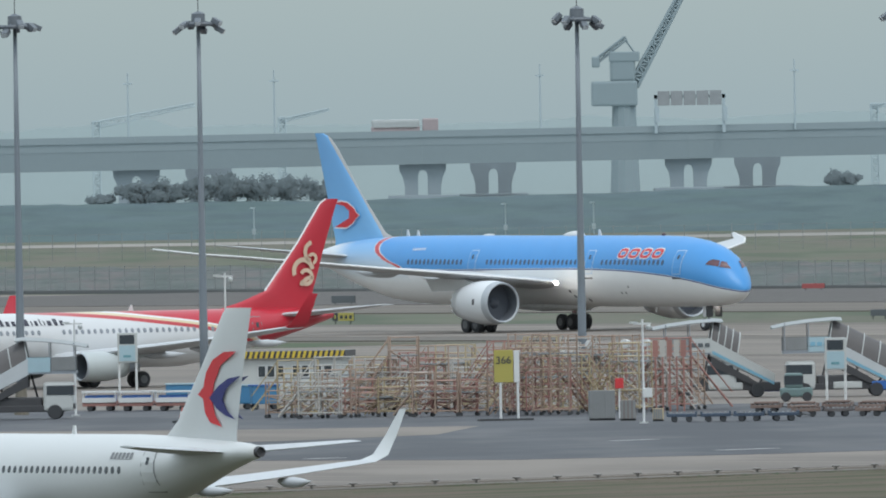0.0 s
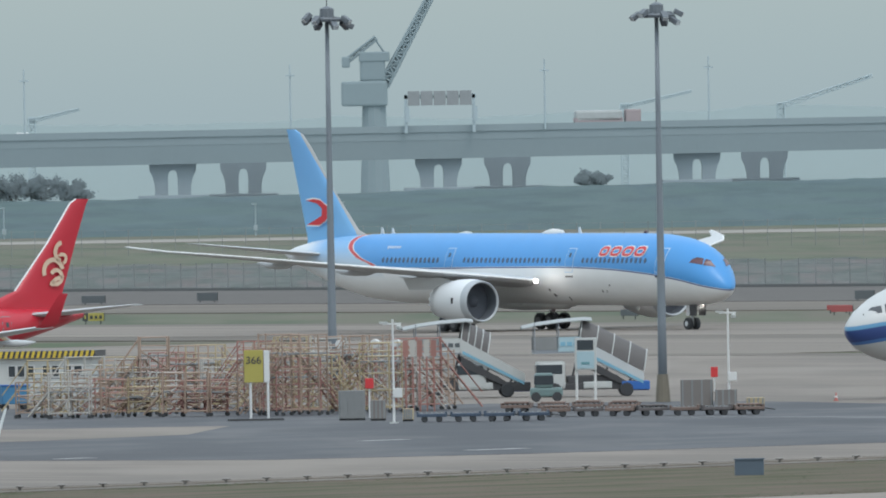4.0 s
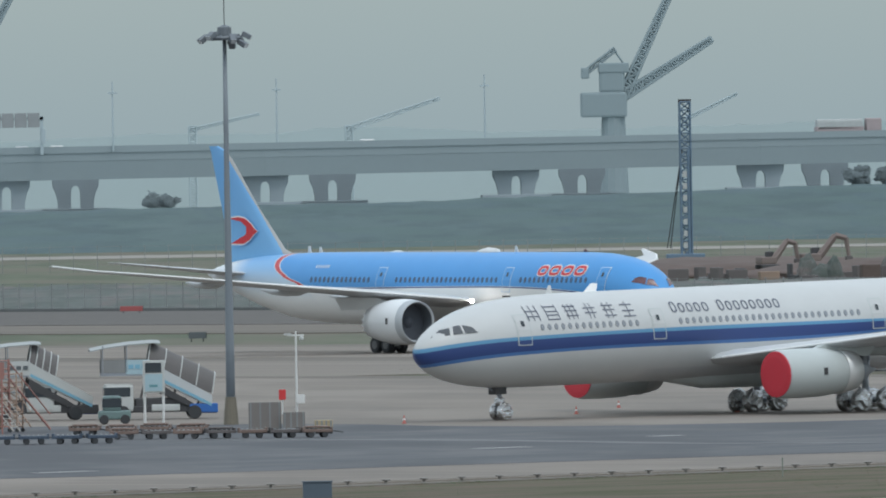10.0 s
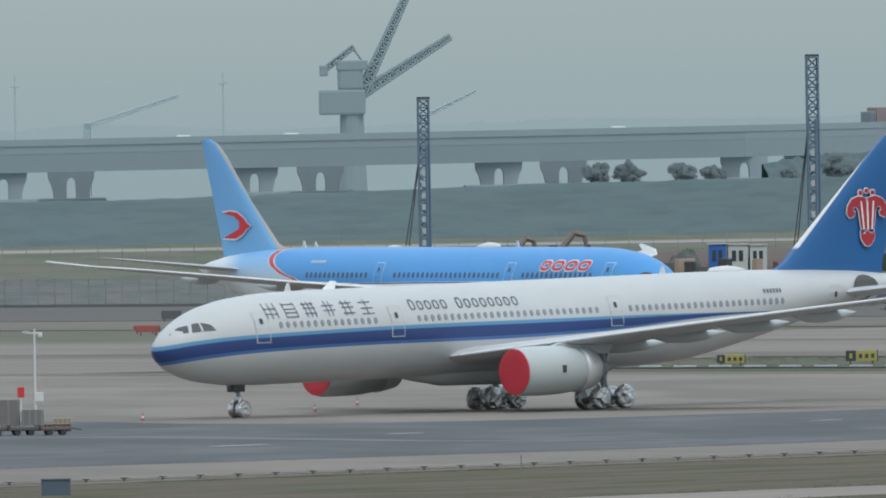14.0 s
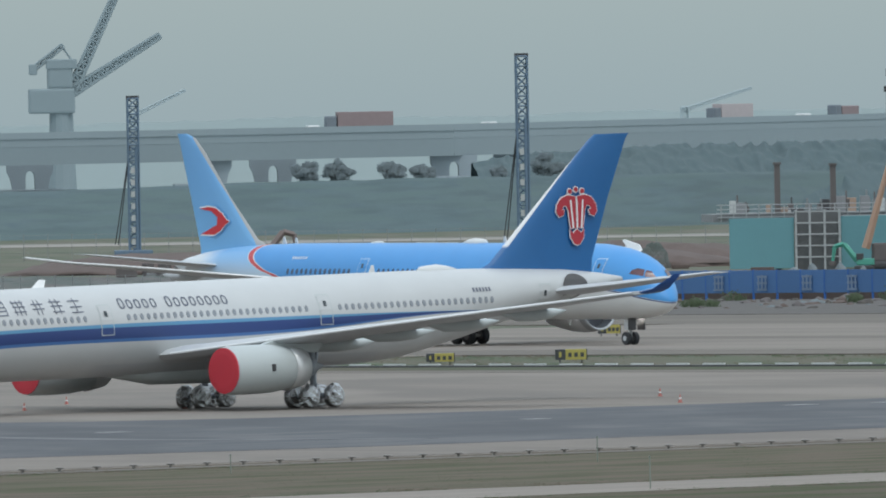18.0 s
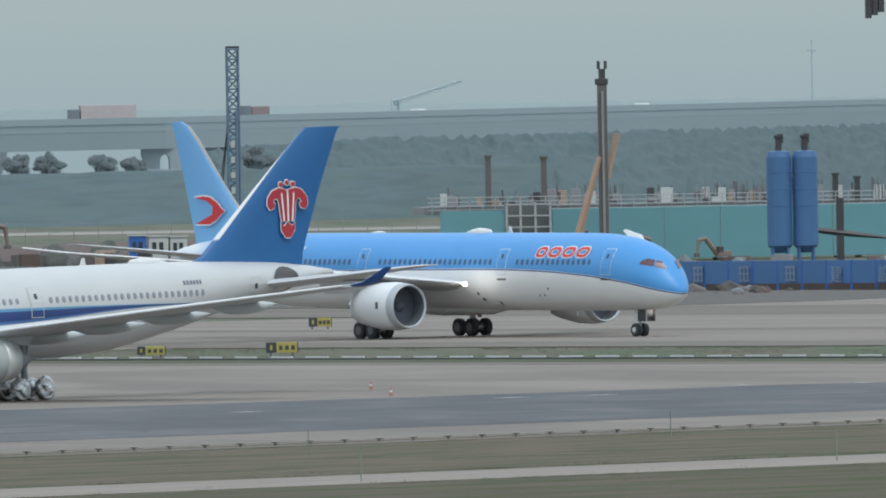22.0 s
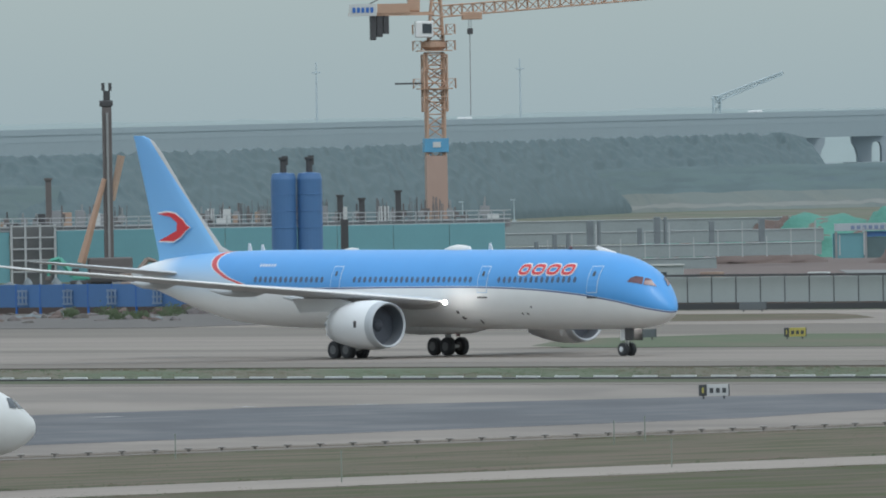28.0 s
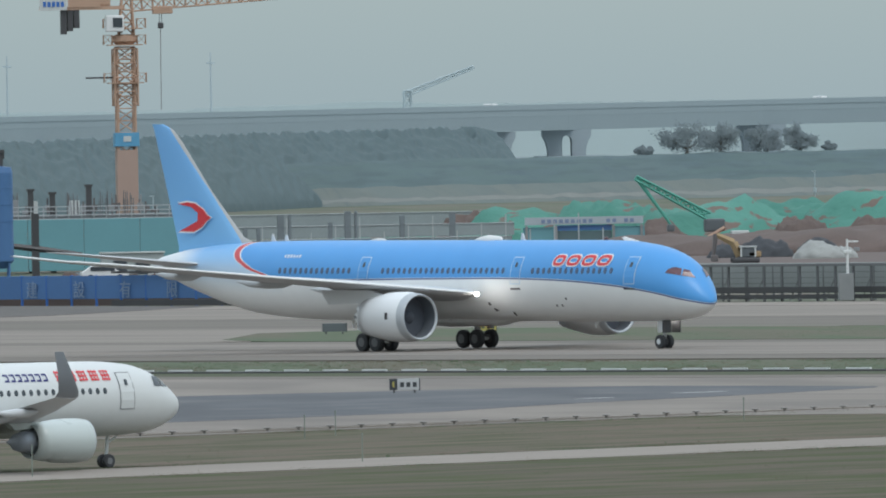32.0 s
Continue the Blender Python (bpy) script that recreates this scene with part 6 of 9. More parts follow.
# trees: trunk, limbs and a crown of many small leaf clumps
def leaf_cloud(r, blobs, count, size):
    """Small leaf pieces through ellipsoid blobs (x, y, z, rx, rz), with soft outward normals."""
    vs, fs, ns = [], [], []
    total = sum(b[3] * b[4] for b in blobs)
    for cx, cy, cz, rx, rz in blobs:
        for _ in range(int(count * rx * rz / total)):
            d = Vector((r.gauss(0, 1), r.gauss(0, 1), r.gauss(0, 1))).normalized()
            q = r.random() ** 0.42 * (1 + 0.55 * noise.noise(d * 2.9 + Vector((cx, cy, cz)))) * (1.0 + 0.35 * (r.random() < 0.10))
            p = Vector((cx + d.x * rx * q, cy + d.y * rx * q, max(0.05, cz + d.z * rz * q)))
            s, a, b = size * r.uniform(0.5, 1.5), r.uniform(0, math.tau), r.uniform(-0.7, 0.7)
            u, w = Vector((math.cos(a), b * 0.6, math.sin(a))) * s, Vector((-math.sin(a), b, math.cos(a))) * s * 0.6
            k = len(vs)
            vs += [tuple(p - u), tuple(p - w), tuple(p + u), tuple(p + w)]
            fs.append((k, k + 1, k + 2, k + 3))
            ns += [tuple((Vector((d.x * 0.5, d.y * 0.5 - 0.35, d.z * 0.35 + 0.55)) + Vector((r.gauss(0, 0.12), 0, r.gauss(0, 0.12)))).normalized())] * 4
    return vs, fs, ns


def leaf_mesh(name, vs, fs, ns, mat):
    me = bpy.data.meshes.new(name)
    me.from_pydata(vs, [], fs)
    me.normals_split_custom_set_from_vertices(ns)
    me.materials.append(mat)
    return me


def tree(x, y, z, w, h, seed, mat=None, lab="rounded dull green tree on the embankment"):
    r = random.Random(seed)
    t = thing("tree", pose(x, y, z), lab, "tree", "trees on the far shore")
    bm = bmesh.new()
    bar(bm, (0, 0, -0.5), (r.uniform(-0.2, 0.2), 0, h * 0.5), w * 0.03 + 0.07, 7, w * 0.015 + 0.04)
    blobs = [(0, 0, h * 0.30, w * 0.30, h * 0.26), (r.uniform(-0.15, 0.15) * w, 0, h * 0.66, w * 0.15, h * 0.26)]
    for i in range(13):
        a, u = i * 2.4 + r.uniform(-0.5, 0.5), r.uniform(0.4, 1.0)
        px, py = math.cos(a) * w * 0.42 * u, math.sin(a) * w * 0.3 * u
        rx = w * r.uniform(0.09, 0.17)
        pz = h * r.uniform(0.22, 0.95 - 0.38 * u) + rx * 0.2
        bar(bm, (0, 0, h * 0.2), (px, py, pz), 0.08, 5, 0.03)
        blobs.append((px, py, pz, rx, rx * r.uniform(0.6, 0.9)))
    part("trunk", bm, M_BARK, t)
    c = new("crown", leaf_mesh("crown", *leaf_cloud(r, blobs, 4200 if w > 3.5 else 2000, 0.15), mat or M_HAZELEAF))
    c.parent = t
    return t


TREES = [(-49, 7.5, 4.1), (-44.5, 7.5, 4.6), (-39.5, 8, 5.0), (-34.5, 8, 5.3), (-29.5, 8, 5.2), (-24.5, 7.5, 4.8), (-19.5, 6.5, 4.0), (-55.5, 4.5, 1.8), (64.8, 6.0, 2.7),
         (180.2, 4.9, 3.7), (185.6, 5.3, 4.1), (194.9, 5.2, 3.4), (199.7, 4.2, 2.8), (213.3, 3.2, 2.2), (222, 6, 4.4),
         (515, 11, 6.6), (523, 10.5, 6.6), (534, 9, 6.2), (542, 7, 6.4), (549, 3.2, 2.6), (505, 4, 2.4)]
for i, (x, w, h) in enumerate(TREES):
    y, z = interp(bank_line, x)
    tree(x, y + 9.5, z - 0.35, w * 1.08, h * 1.05, 100 + i)
# unseen pale water sheet behind the embankment, added to bounce light under the viaduct
bm = prism(bmesh.new(), [(-900, 3560), (200, 3560), (420, 4240), (900, 4560), (900, 4958), (-900, 4958)], -0.2, -0.02)
tagged(part("water", bm, surface("pale_bounce_water", (0.36, 0.40, 0.40), 0.25, vary=0.08, scale=0.02)), "pale water hidden behind the embankment, bouncing light under the viaduct", "water", kind="structure")

# shore wood: one belt of closed crowns, higher towards the back; the long slope faces the sky to lighten it
r = random.Random(21)
vs, fs = [], []
belt = [(214, 3570, 10.6), (222, 3580, 12.0), (250, 3600, 13.2), (300, 3660, 13.6), (370, 3900, 14.0), (430, 4160, 14.4), (482, 4300, 14.7), (487, 4310, 13.6)]
N, K = 900, 44
for i in range(N + 1):
    x = 214 + 273 * i / N
    y, top = interp([(a, b, c) for a, b, c in belt], x)
    for k in range(K + 1):
        u = k / K
        p = Vector((x * 0.34, u * 5.2, 3.1))
        crown = 0.7 * (1 - abs(noise.noise(p)) * 2.4) + 0.32 * noise.noise(p * 2.3) + 0.15 * noise.noise(p * 5.1)
        z = top * min(1.0, 1.03 * u ** 0.75) * 0.97 + crown * (0.35 + 0.65 * u) - (0.5 if k == 0 else 0)
        vs.append((x, y - 12 + u * 75 - 1.0 * crown, z))
for i in range(N):
    for k in range(K):
        a, b = i * (K + 1) + k, (i + 1) * (K + 1) + k
        fs.append((a, b, b + 1, a + 1))
k0 = len(vs)
for i in range(N + 1):
    x = 214 + 273 * i / N
    y, top = interp([(a, b, c) for a, b, c in belt], x)
    vs.append((x, y + 66, -0.2))
for i in range(N):
    fs.append((i * (K + 1) + K, (i + 1) * (K + 1) + K, k0 + i + 1, k0 + i))
me = bpy.data.meshes.new("shore_wood")
me.from_pydata(vs, [], fs)
me.shade_smooth()
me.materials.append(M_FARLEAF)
tagged(new("shore_wood", me), "dense mangrove wood along the shore, greyed by haze in its colour", "woods", kind="stuff")

# lamp posts in the far grass
for x, d in ((10, 60), (24, 60), (-30, 60), (330, 380), (344, 390), (532, 80), (-75, 60)):
    y, z = interp([(a, b, c) for a, b, c in bank_line], x)
    lp = thing("lamp_post", pose(x, y - d, 0), "slim pale grey lamp post with a box in the far grass", "lamp post", "far lamp posts")
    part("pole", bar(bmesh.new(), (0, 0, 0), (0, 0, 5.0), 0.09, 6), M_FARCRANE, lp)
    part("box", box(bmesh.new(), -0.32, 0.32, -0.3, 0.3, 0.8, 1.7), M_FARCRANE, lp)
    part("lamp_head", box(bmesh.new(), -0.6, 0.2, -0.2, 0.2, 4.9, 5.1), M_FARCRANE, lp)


# ---- the building site beyond the taxiway ----
def wall_run(name, x0, x1, n, panel, gap, z0, z1, mat, post_mat, label, category):
    """A hoarding along the airfield grid, from x0 to x1, in separate panels with posts between."""
    w = thing(name, pose(0, 0, 0), label, category, kind="structure")
    pm = mesh_of("panel", box(bmesh.new(), -panel / 2 + gap, panel / 2 - gap, -0.06, 0.06, z0, z1, 0.02), mat)
    sm = mesh_of("post", box(bmesh.new(), -0.07, 0.07, -0.09, 0.1, -0.1, z1 + 0.04), post_mat)
    m0 = (x0 - n * math.sin(PSI)) / math.cos(PSI)
    m1 = (x1 - n * math.sin(PSI)) / math.cos(PSI)
    m = m0
    while m < m1:
        x, y = field(m, n)
        shared("panel", pm, w, pose(x, y, 0, 0, 0, -54.946))
        x, y = field(m - panel / 2, n)
        shared("post", sm, w, pose(x, y, 0, 0, 0, -54.946))
        m += panel
    return w


M_HOARDBLUE = surface("blue_hoarding", (0.065, 0.16, 0.35), 0.6, vary=0.2, scale=0.4, random=0.3)
M_HOARDWHITE = surface("dirty_white_hoarding", (0.40, 0.435, 0.43), 0.7, vary=0.12, scale=0.4, random=0.2)
M_DULL = surface("dull_grey_plank", (0.24, 0.25, 0.255), 0.8, vary=0.2, random=0.3)
M_MESHPOST = surface("dull_fence_steel", (0.14, 0.145, 0.15), 0.7, vary=0.2, random=0.3)
blue_wall = wall_run("hoarding_blue", 112, 205, 1303, 3.6, 0.03, 0.62, 2.8, M_HOARDBLUE, M_BLUE, "blue sheet hoarding round the building site", "hoarding")
white_wall = wall_run("hoarding_white", 205.6, 226, 1303, 3.4, 0.04, 0.6, 2.95, M_HOARDWHITE, M_MESHPOST, "dirty white hoarding panels between dark posts", "hoarding")
M_GREYWALL = surface("dull_grey_sheet", (0.27, 0.29, 0.285), 0.8, vary=0.2, scale=0.3, random=0.3)
wall_run("hoarding_grey", 227.5, 297, 1305.5, 3.4, 0.04, 1.1, 3.05, M_GREYWALL, M_MESHPOST, "dull grey sheet wall behind the open fence", "hoarding")
mesh_fence = thing("mesh_fence", pose(0, 0, 0), "open mesh fence on dark steel posts before the earth heaps", "fence", kind="structure")
mp = mesh_of("post", box(bmesh.new(), -0.1, 0.1, -0.1, 0.1, -0.1, 3.2), M_MESHPOST)
brace = mesh_of("brace", bar(bmesh.new(), (0, -0.9, 0), (0, 0, 2.2), 0.05, 5), M_MESHPOST)
mf = (226.6 - 1303 * math.sin(PSI)) / math.cos(PSI)
for i in range(50):
    x, y = field(mf + i * 2.4, 1303)
    shared("post", mp, mesh_fence, pose(x, y, 0, 0, 0, -54.946))
    if i % 2:
        for turn in (-100, -10):
            shared("brace", brace, mesh_fence, pose(x, y, 0, 0, 0, turn))
for z, h in ((0.12, 0.4), (0.66, 0.55)):
    part("base_board", prism(bmesh.new(), [field(mf, 1302.4), field(mf + 38.6, 1302.4), field(mf + 38.6, 1302.6), field(mf, 1302.6)], z, z + h), M_DARKSTEEL, mesh_fence, "dark low board")
part("top_pipe", prism(bmesh.new(), [field(mf, 1302.7), field(mf + 118, 1302.7), field(mf + 118, 1303.1), field(mf, 1303.1)], 3.05, 3.3), M_MESHPOST, mesh_fence, "dark pipe along the top")
for z in (1.5, 2.0, 2.5):
    part("wire", prism(bmesh.new(), [field(mf, 1303), field(mf + 118, 1303), field(mf + 118, 1303.05), field(mf, 1303.05)], z, z + 0.045), M_MESHPOST, mesh_fence)
part("base_rail", prism(bmesh.new(), [field(-1531, 1302.0), field(-1462, 1302.0), field(-1462, 1302.8), field(-1531, 1302.8)], -0.05, 0.5), M_DARKSTEEL, white_wall, "dark base rail")
part("top_rail", prism(bmesh.new(), [field(-1531, 1302.0), field(-1462, 1302.0), field(-1462, 1302.4), field(-1531, 1302.4)], 3.0, 3.2), M_DARKSTEEL, white_wall, "dark pipe along the top")


def text_on(parent, body, m, n, z, size, mat):
    cv = bpy.data.curves.new("lettering", "FONT")
    cv.body, cv.size, cv.extrude, cv.align_x = body, size, 0.02, "CENTER"
    cv.materials.append(mat)
    ob = new("lettering", cv)
    x, y = field(m, n)
    ob.parent = parent
    ob.matrix_basis = pose(x, y, z, 90, 0, -54.946)
    return ob


def glyph_bars(parent, m, n, z, s, mat):
    """A block of plain strokes the size of one painted character."""
    bm = bmesh.new()
    for a0, a1, b0, b1 in ((-0.5, 0.5, 0.82, 0.96), (-0.5, 0.5, 0.42, 0.54), (-0.5, 0.5, 0.0, 0.12), (-0.42, -0.3, 0, 0.9), (0.3, 0.42, 0, 0.9), (-0.07, 0.07, 0, 1)):
        box(bm, a0 * s, a1 * s, -0.03, 0.0, b0 * s, b1 * s)
    x, y = field(m, n)
    part("character", bm, mat, parent).matrix_basis = pose(x, y, z, 0, 0, -54.946)


M_CHAR = surface("faint_lettering", (0.20, 0.275, 0.39), 0.7)
m_at = lambda x: (x - 1302.75 * math.sin(PSI)) / math.cos(PSI)
for i, xx in enumerate((145.1, 148.9, 152.8, 156.7, 160.5, 164.4, 168.3, 172.2, 176.1)):
    glyph_bars(blue_wall, m_at(xx), 1302.75, 0.85, 1.5, M_CHAR)
for xx, ch in ((180.0, "建"), (183.95, "設"), (187.8, "有"), (191.65, "限"), (195.4, "公"), (199.4, "司")):
    text_on(blue_wall, ch, m_at(xx), 1302.7, 0.85, 1.7, M_CHAR)

# teal screens with the raised working deck behind them
teal = thing("site_screen", pose(0, 0, 0), "long teal screen wall on the building site", "screen wall", kind="structure")
for x0, x1, z0, z1 in [(173.8, 181.2, 0.2, 6.0)] + [(186.6 + i * 6.45, 186.6 + (i + 1) * 6.45 - 0.05, 0.2, 6.1) for i in range(8)]:
    part("panel", box(bmesh.new(), x0, x1, 2449.8, 2450.2, z0, z1, 0.05), M_TEAL, teal)
M_CONCRETEDARK = surface("raw_concrete", (0.25, 0.26, 0.27), 0.85, vary=0.15)
M_PIPE = surface("pale_scaffold_pipe", (0.40, 0.42, 0.43), 0.6, vary=0.2)
deck = thing("working_deck", pose(0, 0, 0), "grey scaffold deck with railings above the screen", "platform")
part("slab", box(bmesh.new(), 172, 239, 2452, 2470, 5.6, 6.5), M_CONCRETEDARK, deck)
r = random.Random(11)
for i in range(46):
    x = 173 + i * 1.45
    part("rail_post", box(bmesh.new(), x - 0.06, x + 0.06, 2451.5, 2451.7, 5.6, 7.6), M_PIPE, deck)
for z in (6.1, 6.55, 7.0, 7.5):
    part("rail", box(bmesh.new(), 172.5, 239, 2451.3, 2451.45, z, z + 0.1), M_PIPE, deck)
for x0 in (194.5, 205.5, 209.0, 211.2, 214.8, 218.0, 224.6, 228.5, 231.0):
    bd = thing("rebar_bundle", pose(x0, 2457, 6.5), "bundle of dark upright reinforcing bars on the deck", "rebar", "rebar on the deck")
    for k in range(9):
        px = r.uniform(-0.8, 0.8)
        part("bar", bar(bmesh.new(), (px, r.uniform(-0.6, 0.6), 0), (px + r.uniform(-0.1, 0.1), 0, r.uniform(1.7, 2.8)), 0.055, 5), M_MESHPOST, bd)
for i in range(34):
    x, w, h = r.uniform(174, 238), r.uniform(0.4, 1.4), r.uniform(0.5, 1.9)
    c = thing("site_crate", pose(x, 2455 + r.uniform(0, 10), 6.5), "stacked dull building material on the deck", "crate", "stacks on the deck")
    part("block", box(bmesh.new(), -w / 2, w / 2, -0.4, 0.4, 0, h, 0.04), r.choice((M_DULL, M_DARKSTEEL, M_RUST, M_CREAM, M_CONCRETEDARK)), c)
for x, h in ((179.6, 12.1), (186.0, 11.9), (219.5, 9.4), (222.0, 9.0), (226.2, 9.8)):
    c = thing("steel_column", pose(x, 2453, 0), "dark rusty steel column standing on the site", "column", "steel columns")
    part("shaft", box(bmesh.new(), -0.32, 0.32, -0.32, 0.32, 0, h), M_RUSTDARK if h > 11 else M_DARKSTEEL, c)
    part("cap", box(bmesh.new(), -0.45, 0.45, -0.45, 0.45, h, h + 0.25), M_RUSTDARK if h > 11 else M_DARKSTEEL, c)
tower = thing("stair_tower", pose(0, 0, 0), "grey scaffold stair tower in the gap of the screen", "scaffold")
for x in (181.4, 183.0, 184.7, 186.4):
    part("standard", box(bmesh.new(), x - 0.12, x + 0.12, 2449.4, 2449.6, 0, 6.9), M_PIPE, tower)
for z in (1.4, 2.7, 4.0, 5.3, 6.6):
    part("ledger", box(bmesh.new(), 181.3, 186.5, 2449.3, 2449.4, z, z + 0.16), M_PIPE, tower)
part("netting", box(bmesh.new(), 181.3, 186.5, 2450.4, 2450.5, 0, 6.8), M_MESHPOST, tower)

# drilling rigs
M_RIGBLUE = surface("rig_blue_steel", (0.125, 0.19, 0.265), 0.55, vary=0.15)


def lattice_rig(x, y, z_top, w, lab):
    c = thing("drilling_rig", pose(x, y, 0), lab, "drilling rig", "drilling rigs")
    part("mast", lattice(bmesh.new(), (0, 0, 0), (0, 0, z_top), w, w, 22, 0.14, 0.09), M_RIGBLUE, c)
    for i in range(8):
        z = 1.5 + i * (z_top * 0.07)
        part("ladder_plate", box(bmesh.new(), -w * 0.3, w * 0.35, -w * 0.6, -w * 0.5, z, z + 0.7), M_CREAM, c, "pale plate on the lower mast")
    part("crown", box(bmesh.new(), -w * 0.62, w * 0.62, -0.5, 0.5, z_top, z_top + 0.35), M_DARKSTEEL, c)
    part("hammer_rail", bar(bmesh.new(), (w * 0.2, -0.8, 0.5), (w * 0.25, -0.8, z_top * 0.72), 0.22), M_RIGBLUE, c)
    for dx in (-2.4, -2.0):
        part("back_stay", bar(bmesh.new(), (dx, 1.5, 3), (-0.4, 0.4, z_top * 0.72), 0.07, 5), M_DARKSTEEL, c)
    part("base", box(bmesh.new(), -2.6, 2.2, -1.5, 1.5, 0.5, 2.3, 0.15), M_RIGBLUE, c)
    for s in (-1, 1):
        part("crawler", box(bmesh.new(), -2.8, 2.4, s * 1.6 - 0.4, s * 1.6 + 0.4, 0, 0.9, 0.3), M_DARKSTEEL, c)


lattice_rig(116.1, 2690, 21.3, 1.3, "tall blue lattice drilling rig on crawlers")
lattice_rig(150.3, 2450, 25.0, 1.25, "taller blue lattice drilling rig on crawlers")
rig = thing("drilling_rig", pose(191.8, 2440, 0), "dark solid mast drilling rig with orange boom", "drilling rig", "drilling rigs")
part("mast", box(bmesh.new(), -0.5, 0.55, -0.5, 0.5, 0.4, 20.2, 0.08), M_RUSTDARK, rig)
part("guide", box(bmesh.new(), -0.12, 0.16, -0.75, -0.5, 1.0, 19.5), M_DULL, rig, "pale guide rail")
part("head", box(bmesh.new(), -0.75, 0.7, -0.6, 0.6, 20.2, 20.9, 0.1), M_DARKSTEEL, rig)
part("top_section", box(bmesh.new(), -0.32, 0.4, -0.4, 0.4, 20.9, 22.0), M_DARKSTEEL, rig)
for s in (-1, 1):
    part("prong", box(bmesh.new(), 0.05 + s * 0.4 - 0.16, 0.05 + s * 0.4 + 0.16, -0.3, 0.3, 22.0, 22.9), M_DARKSTEEL, rig)
part("orange_boom", bar(bmesh.new(), (-3.2, -0.5, 2.4), (-0.4, -0.5, 12.0), 0.55, 6, 0.3), M_ORANGE, rig, "orange boom dulled by haze in its colour")
part("strut", bar(bmesh.new(), (0.5, 0, 9.5), (1.6, 0, 14.6), 0.35, 6, 0.5), M_RUST, rig)
part("body", box(bmesh.new(), -2.4, 2.6, -1.5, 1.5, 0.9, 3.0, 0.2), M_RUSTDARK, rig)
for s in (-1, 1):
    part("crawler", box(bmesh.new(), -2.6, 2.8, s * 1.5 - 0.4, s * 1.5 + 0.4, 0, 0.95, 0.3), M_DARKSTEEL, rig)

# cement silos
M_SILO = surface("silo_blue", (0.06, 0.15, 0.32), 0.5, vary=0.12)
for x in (199.75, 202.55):
    s = thing("cement_silo", pose(x, 2300, 0), "blue steel cement silo on legs with a filter on top", "silo", "cement silos")
    bm = lathe(bmesh.new(), [(1.6, 0.5), (2.4, 1.36), (11.9, 1.36), (12.5, 1.2), (12.6, 0.4)], "Z", 24)
    part("tank", bm, M_SILO, s, smooth=False)
    part("filter", lathe(bmesh.new(), [(12.55, 0.36), (13.9, 0.36), (14.0, 0.5), (14.25, 0.5)], "Z", 12), M_DARKSTEEL, s)
    part("vent", box(bmesh.new(), -0.15, 0.5, -0.2, 0.2, 13.4, 14.4), M_DARKSTEEL, s)
    for a in range(4):
        part("leg", bar(bmesh.new(), (1.1 * math.cos(a * 1.571 + 0.78), 1.1 * math.sin(a * 1.571 + 0.78), -0.1), (1.1 * math.cos(a * 1.571 + 0.78), 1.1 * math.sin(a * 1.571 + 0.78), 5.2), 0.14), M_SILO, s)
    for z in (6.6, 8.4, 10.2):
        part("hoop", lathe(bmesh.new(), [(z, 1.37), (z + 0.02, 1.40), (z + 0.1, 1.40), (z + 0.12, 1.37)], "Z", 24), M_SILO, s)

# a dark conveyor boom beside the silos
cb = thing("conveyor", pose(207.2, 2310, 0), "dark steel conveyor boom on a post beside the silos", "conveyor")
part("post", box(bmesh.new(), -0.45, 0.35, -0.3, 0.3, 0, 7.4), M_DARKSTEEL, cb)
part("boom", bar(bmesh.new(), (-4.6, 0, 4.2), (0, 0, 3.6), 0.28, 6, 0.42), M_DARKSTEEL, cb)
part("boom_tip", bar(bmesh.new(), (0, 0, 3.6), (5.0, 0, 3.0), 0.42, 6, 0.16), M_DARKSTEEL, cb)
r = random.Random(12)
for i in range(46):
    x, h = r.uniform(174, 238), r.uniform(0.9, 2.6)
    c = thing("scaffold_tube", pose(x, 2455 + r.uniform(0, 12), 6.5), "dull upright tube and plate standing on the deck", "tube", "tubes on the deck")
    part("tube", box(bmesh.new(), -0.09, 0.09, -0.09, 0.09, 0, h), r.choice((M_DULL, M_DARKSTEEL, M_RUSTDARK)), c)
    part("plate", box(bmesh.new(), -r.uniform(0.2, 0.6), r.uniform(0.2, 0.6), -0.12, -0.09, h * 0.2, h * 0.6), r.choice((M_DULL, M_RUSTDARK, M_CONCRETEDARK)), c)
# tower crane
M_CRANEORANGE = surface("tower_crane_orange", (0.43, 0.28, 0.20), 0.55, vary=0.15)
tc = thing("tower_crane", pose(233.0, 2478, 0), "orange tower crane with white cab and counterweight", "tower crane")
for px in (-1.0, 1.0):
    for py in (-1.0, 1.0):
        part("mast_leg", bar(bmesh.new(), (px, py, 0.2), (px, py, 25.85), 0.17, 6), M_CRANEORANGE, tc)
tie = mesh_of("mast_tie", bar(bmesh.new(), (-1, 0, 0), (1, 0, 0), 0.08, 5), M_CRANEORANGE)
brace = mesh_of("mast_brace", bar(bmesh.new(), (-1, 0, -0.7), (1, 0, 0.7), 0.08, 5), M_CRANEORANGE)
for i in range(9, 18):
    z0 = 0.9 + i * 1.425
    for k in range(4):
        turn = Matrix.Rotation(math.pi / 2 * k, 4, "Z") @ Matrix.Translation((0, -1.0, z0))
        shared("mast_brace", brace, tc, turn @ Matrix.Rotation(math.pi * (i % 2), 4, "Z"))
        shared("mast_tie", tie, tc, turn @ Matrix.Translation((0, 0, 0.7)))
part("wrapped_base", box(bmesh.new(), -1.22, 1.22, -1.22, 1.22, 0, 13.9, 0.08), M_CRANEWRAP, tc, "pale orange netting round the lower mast")
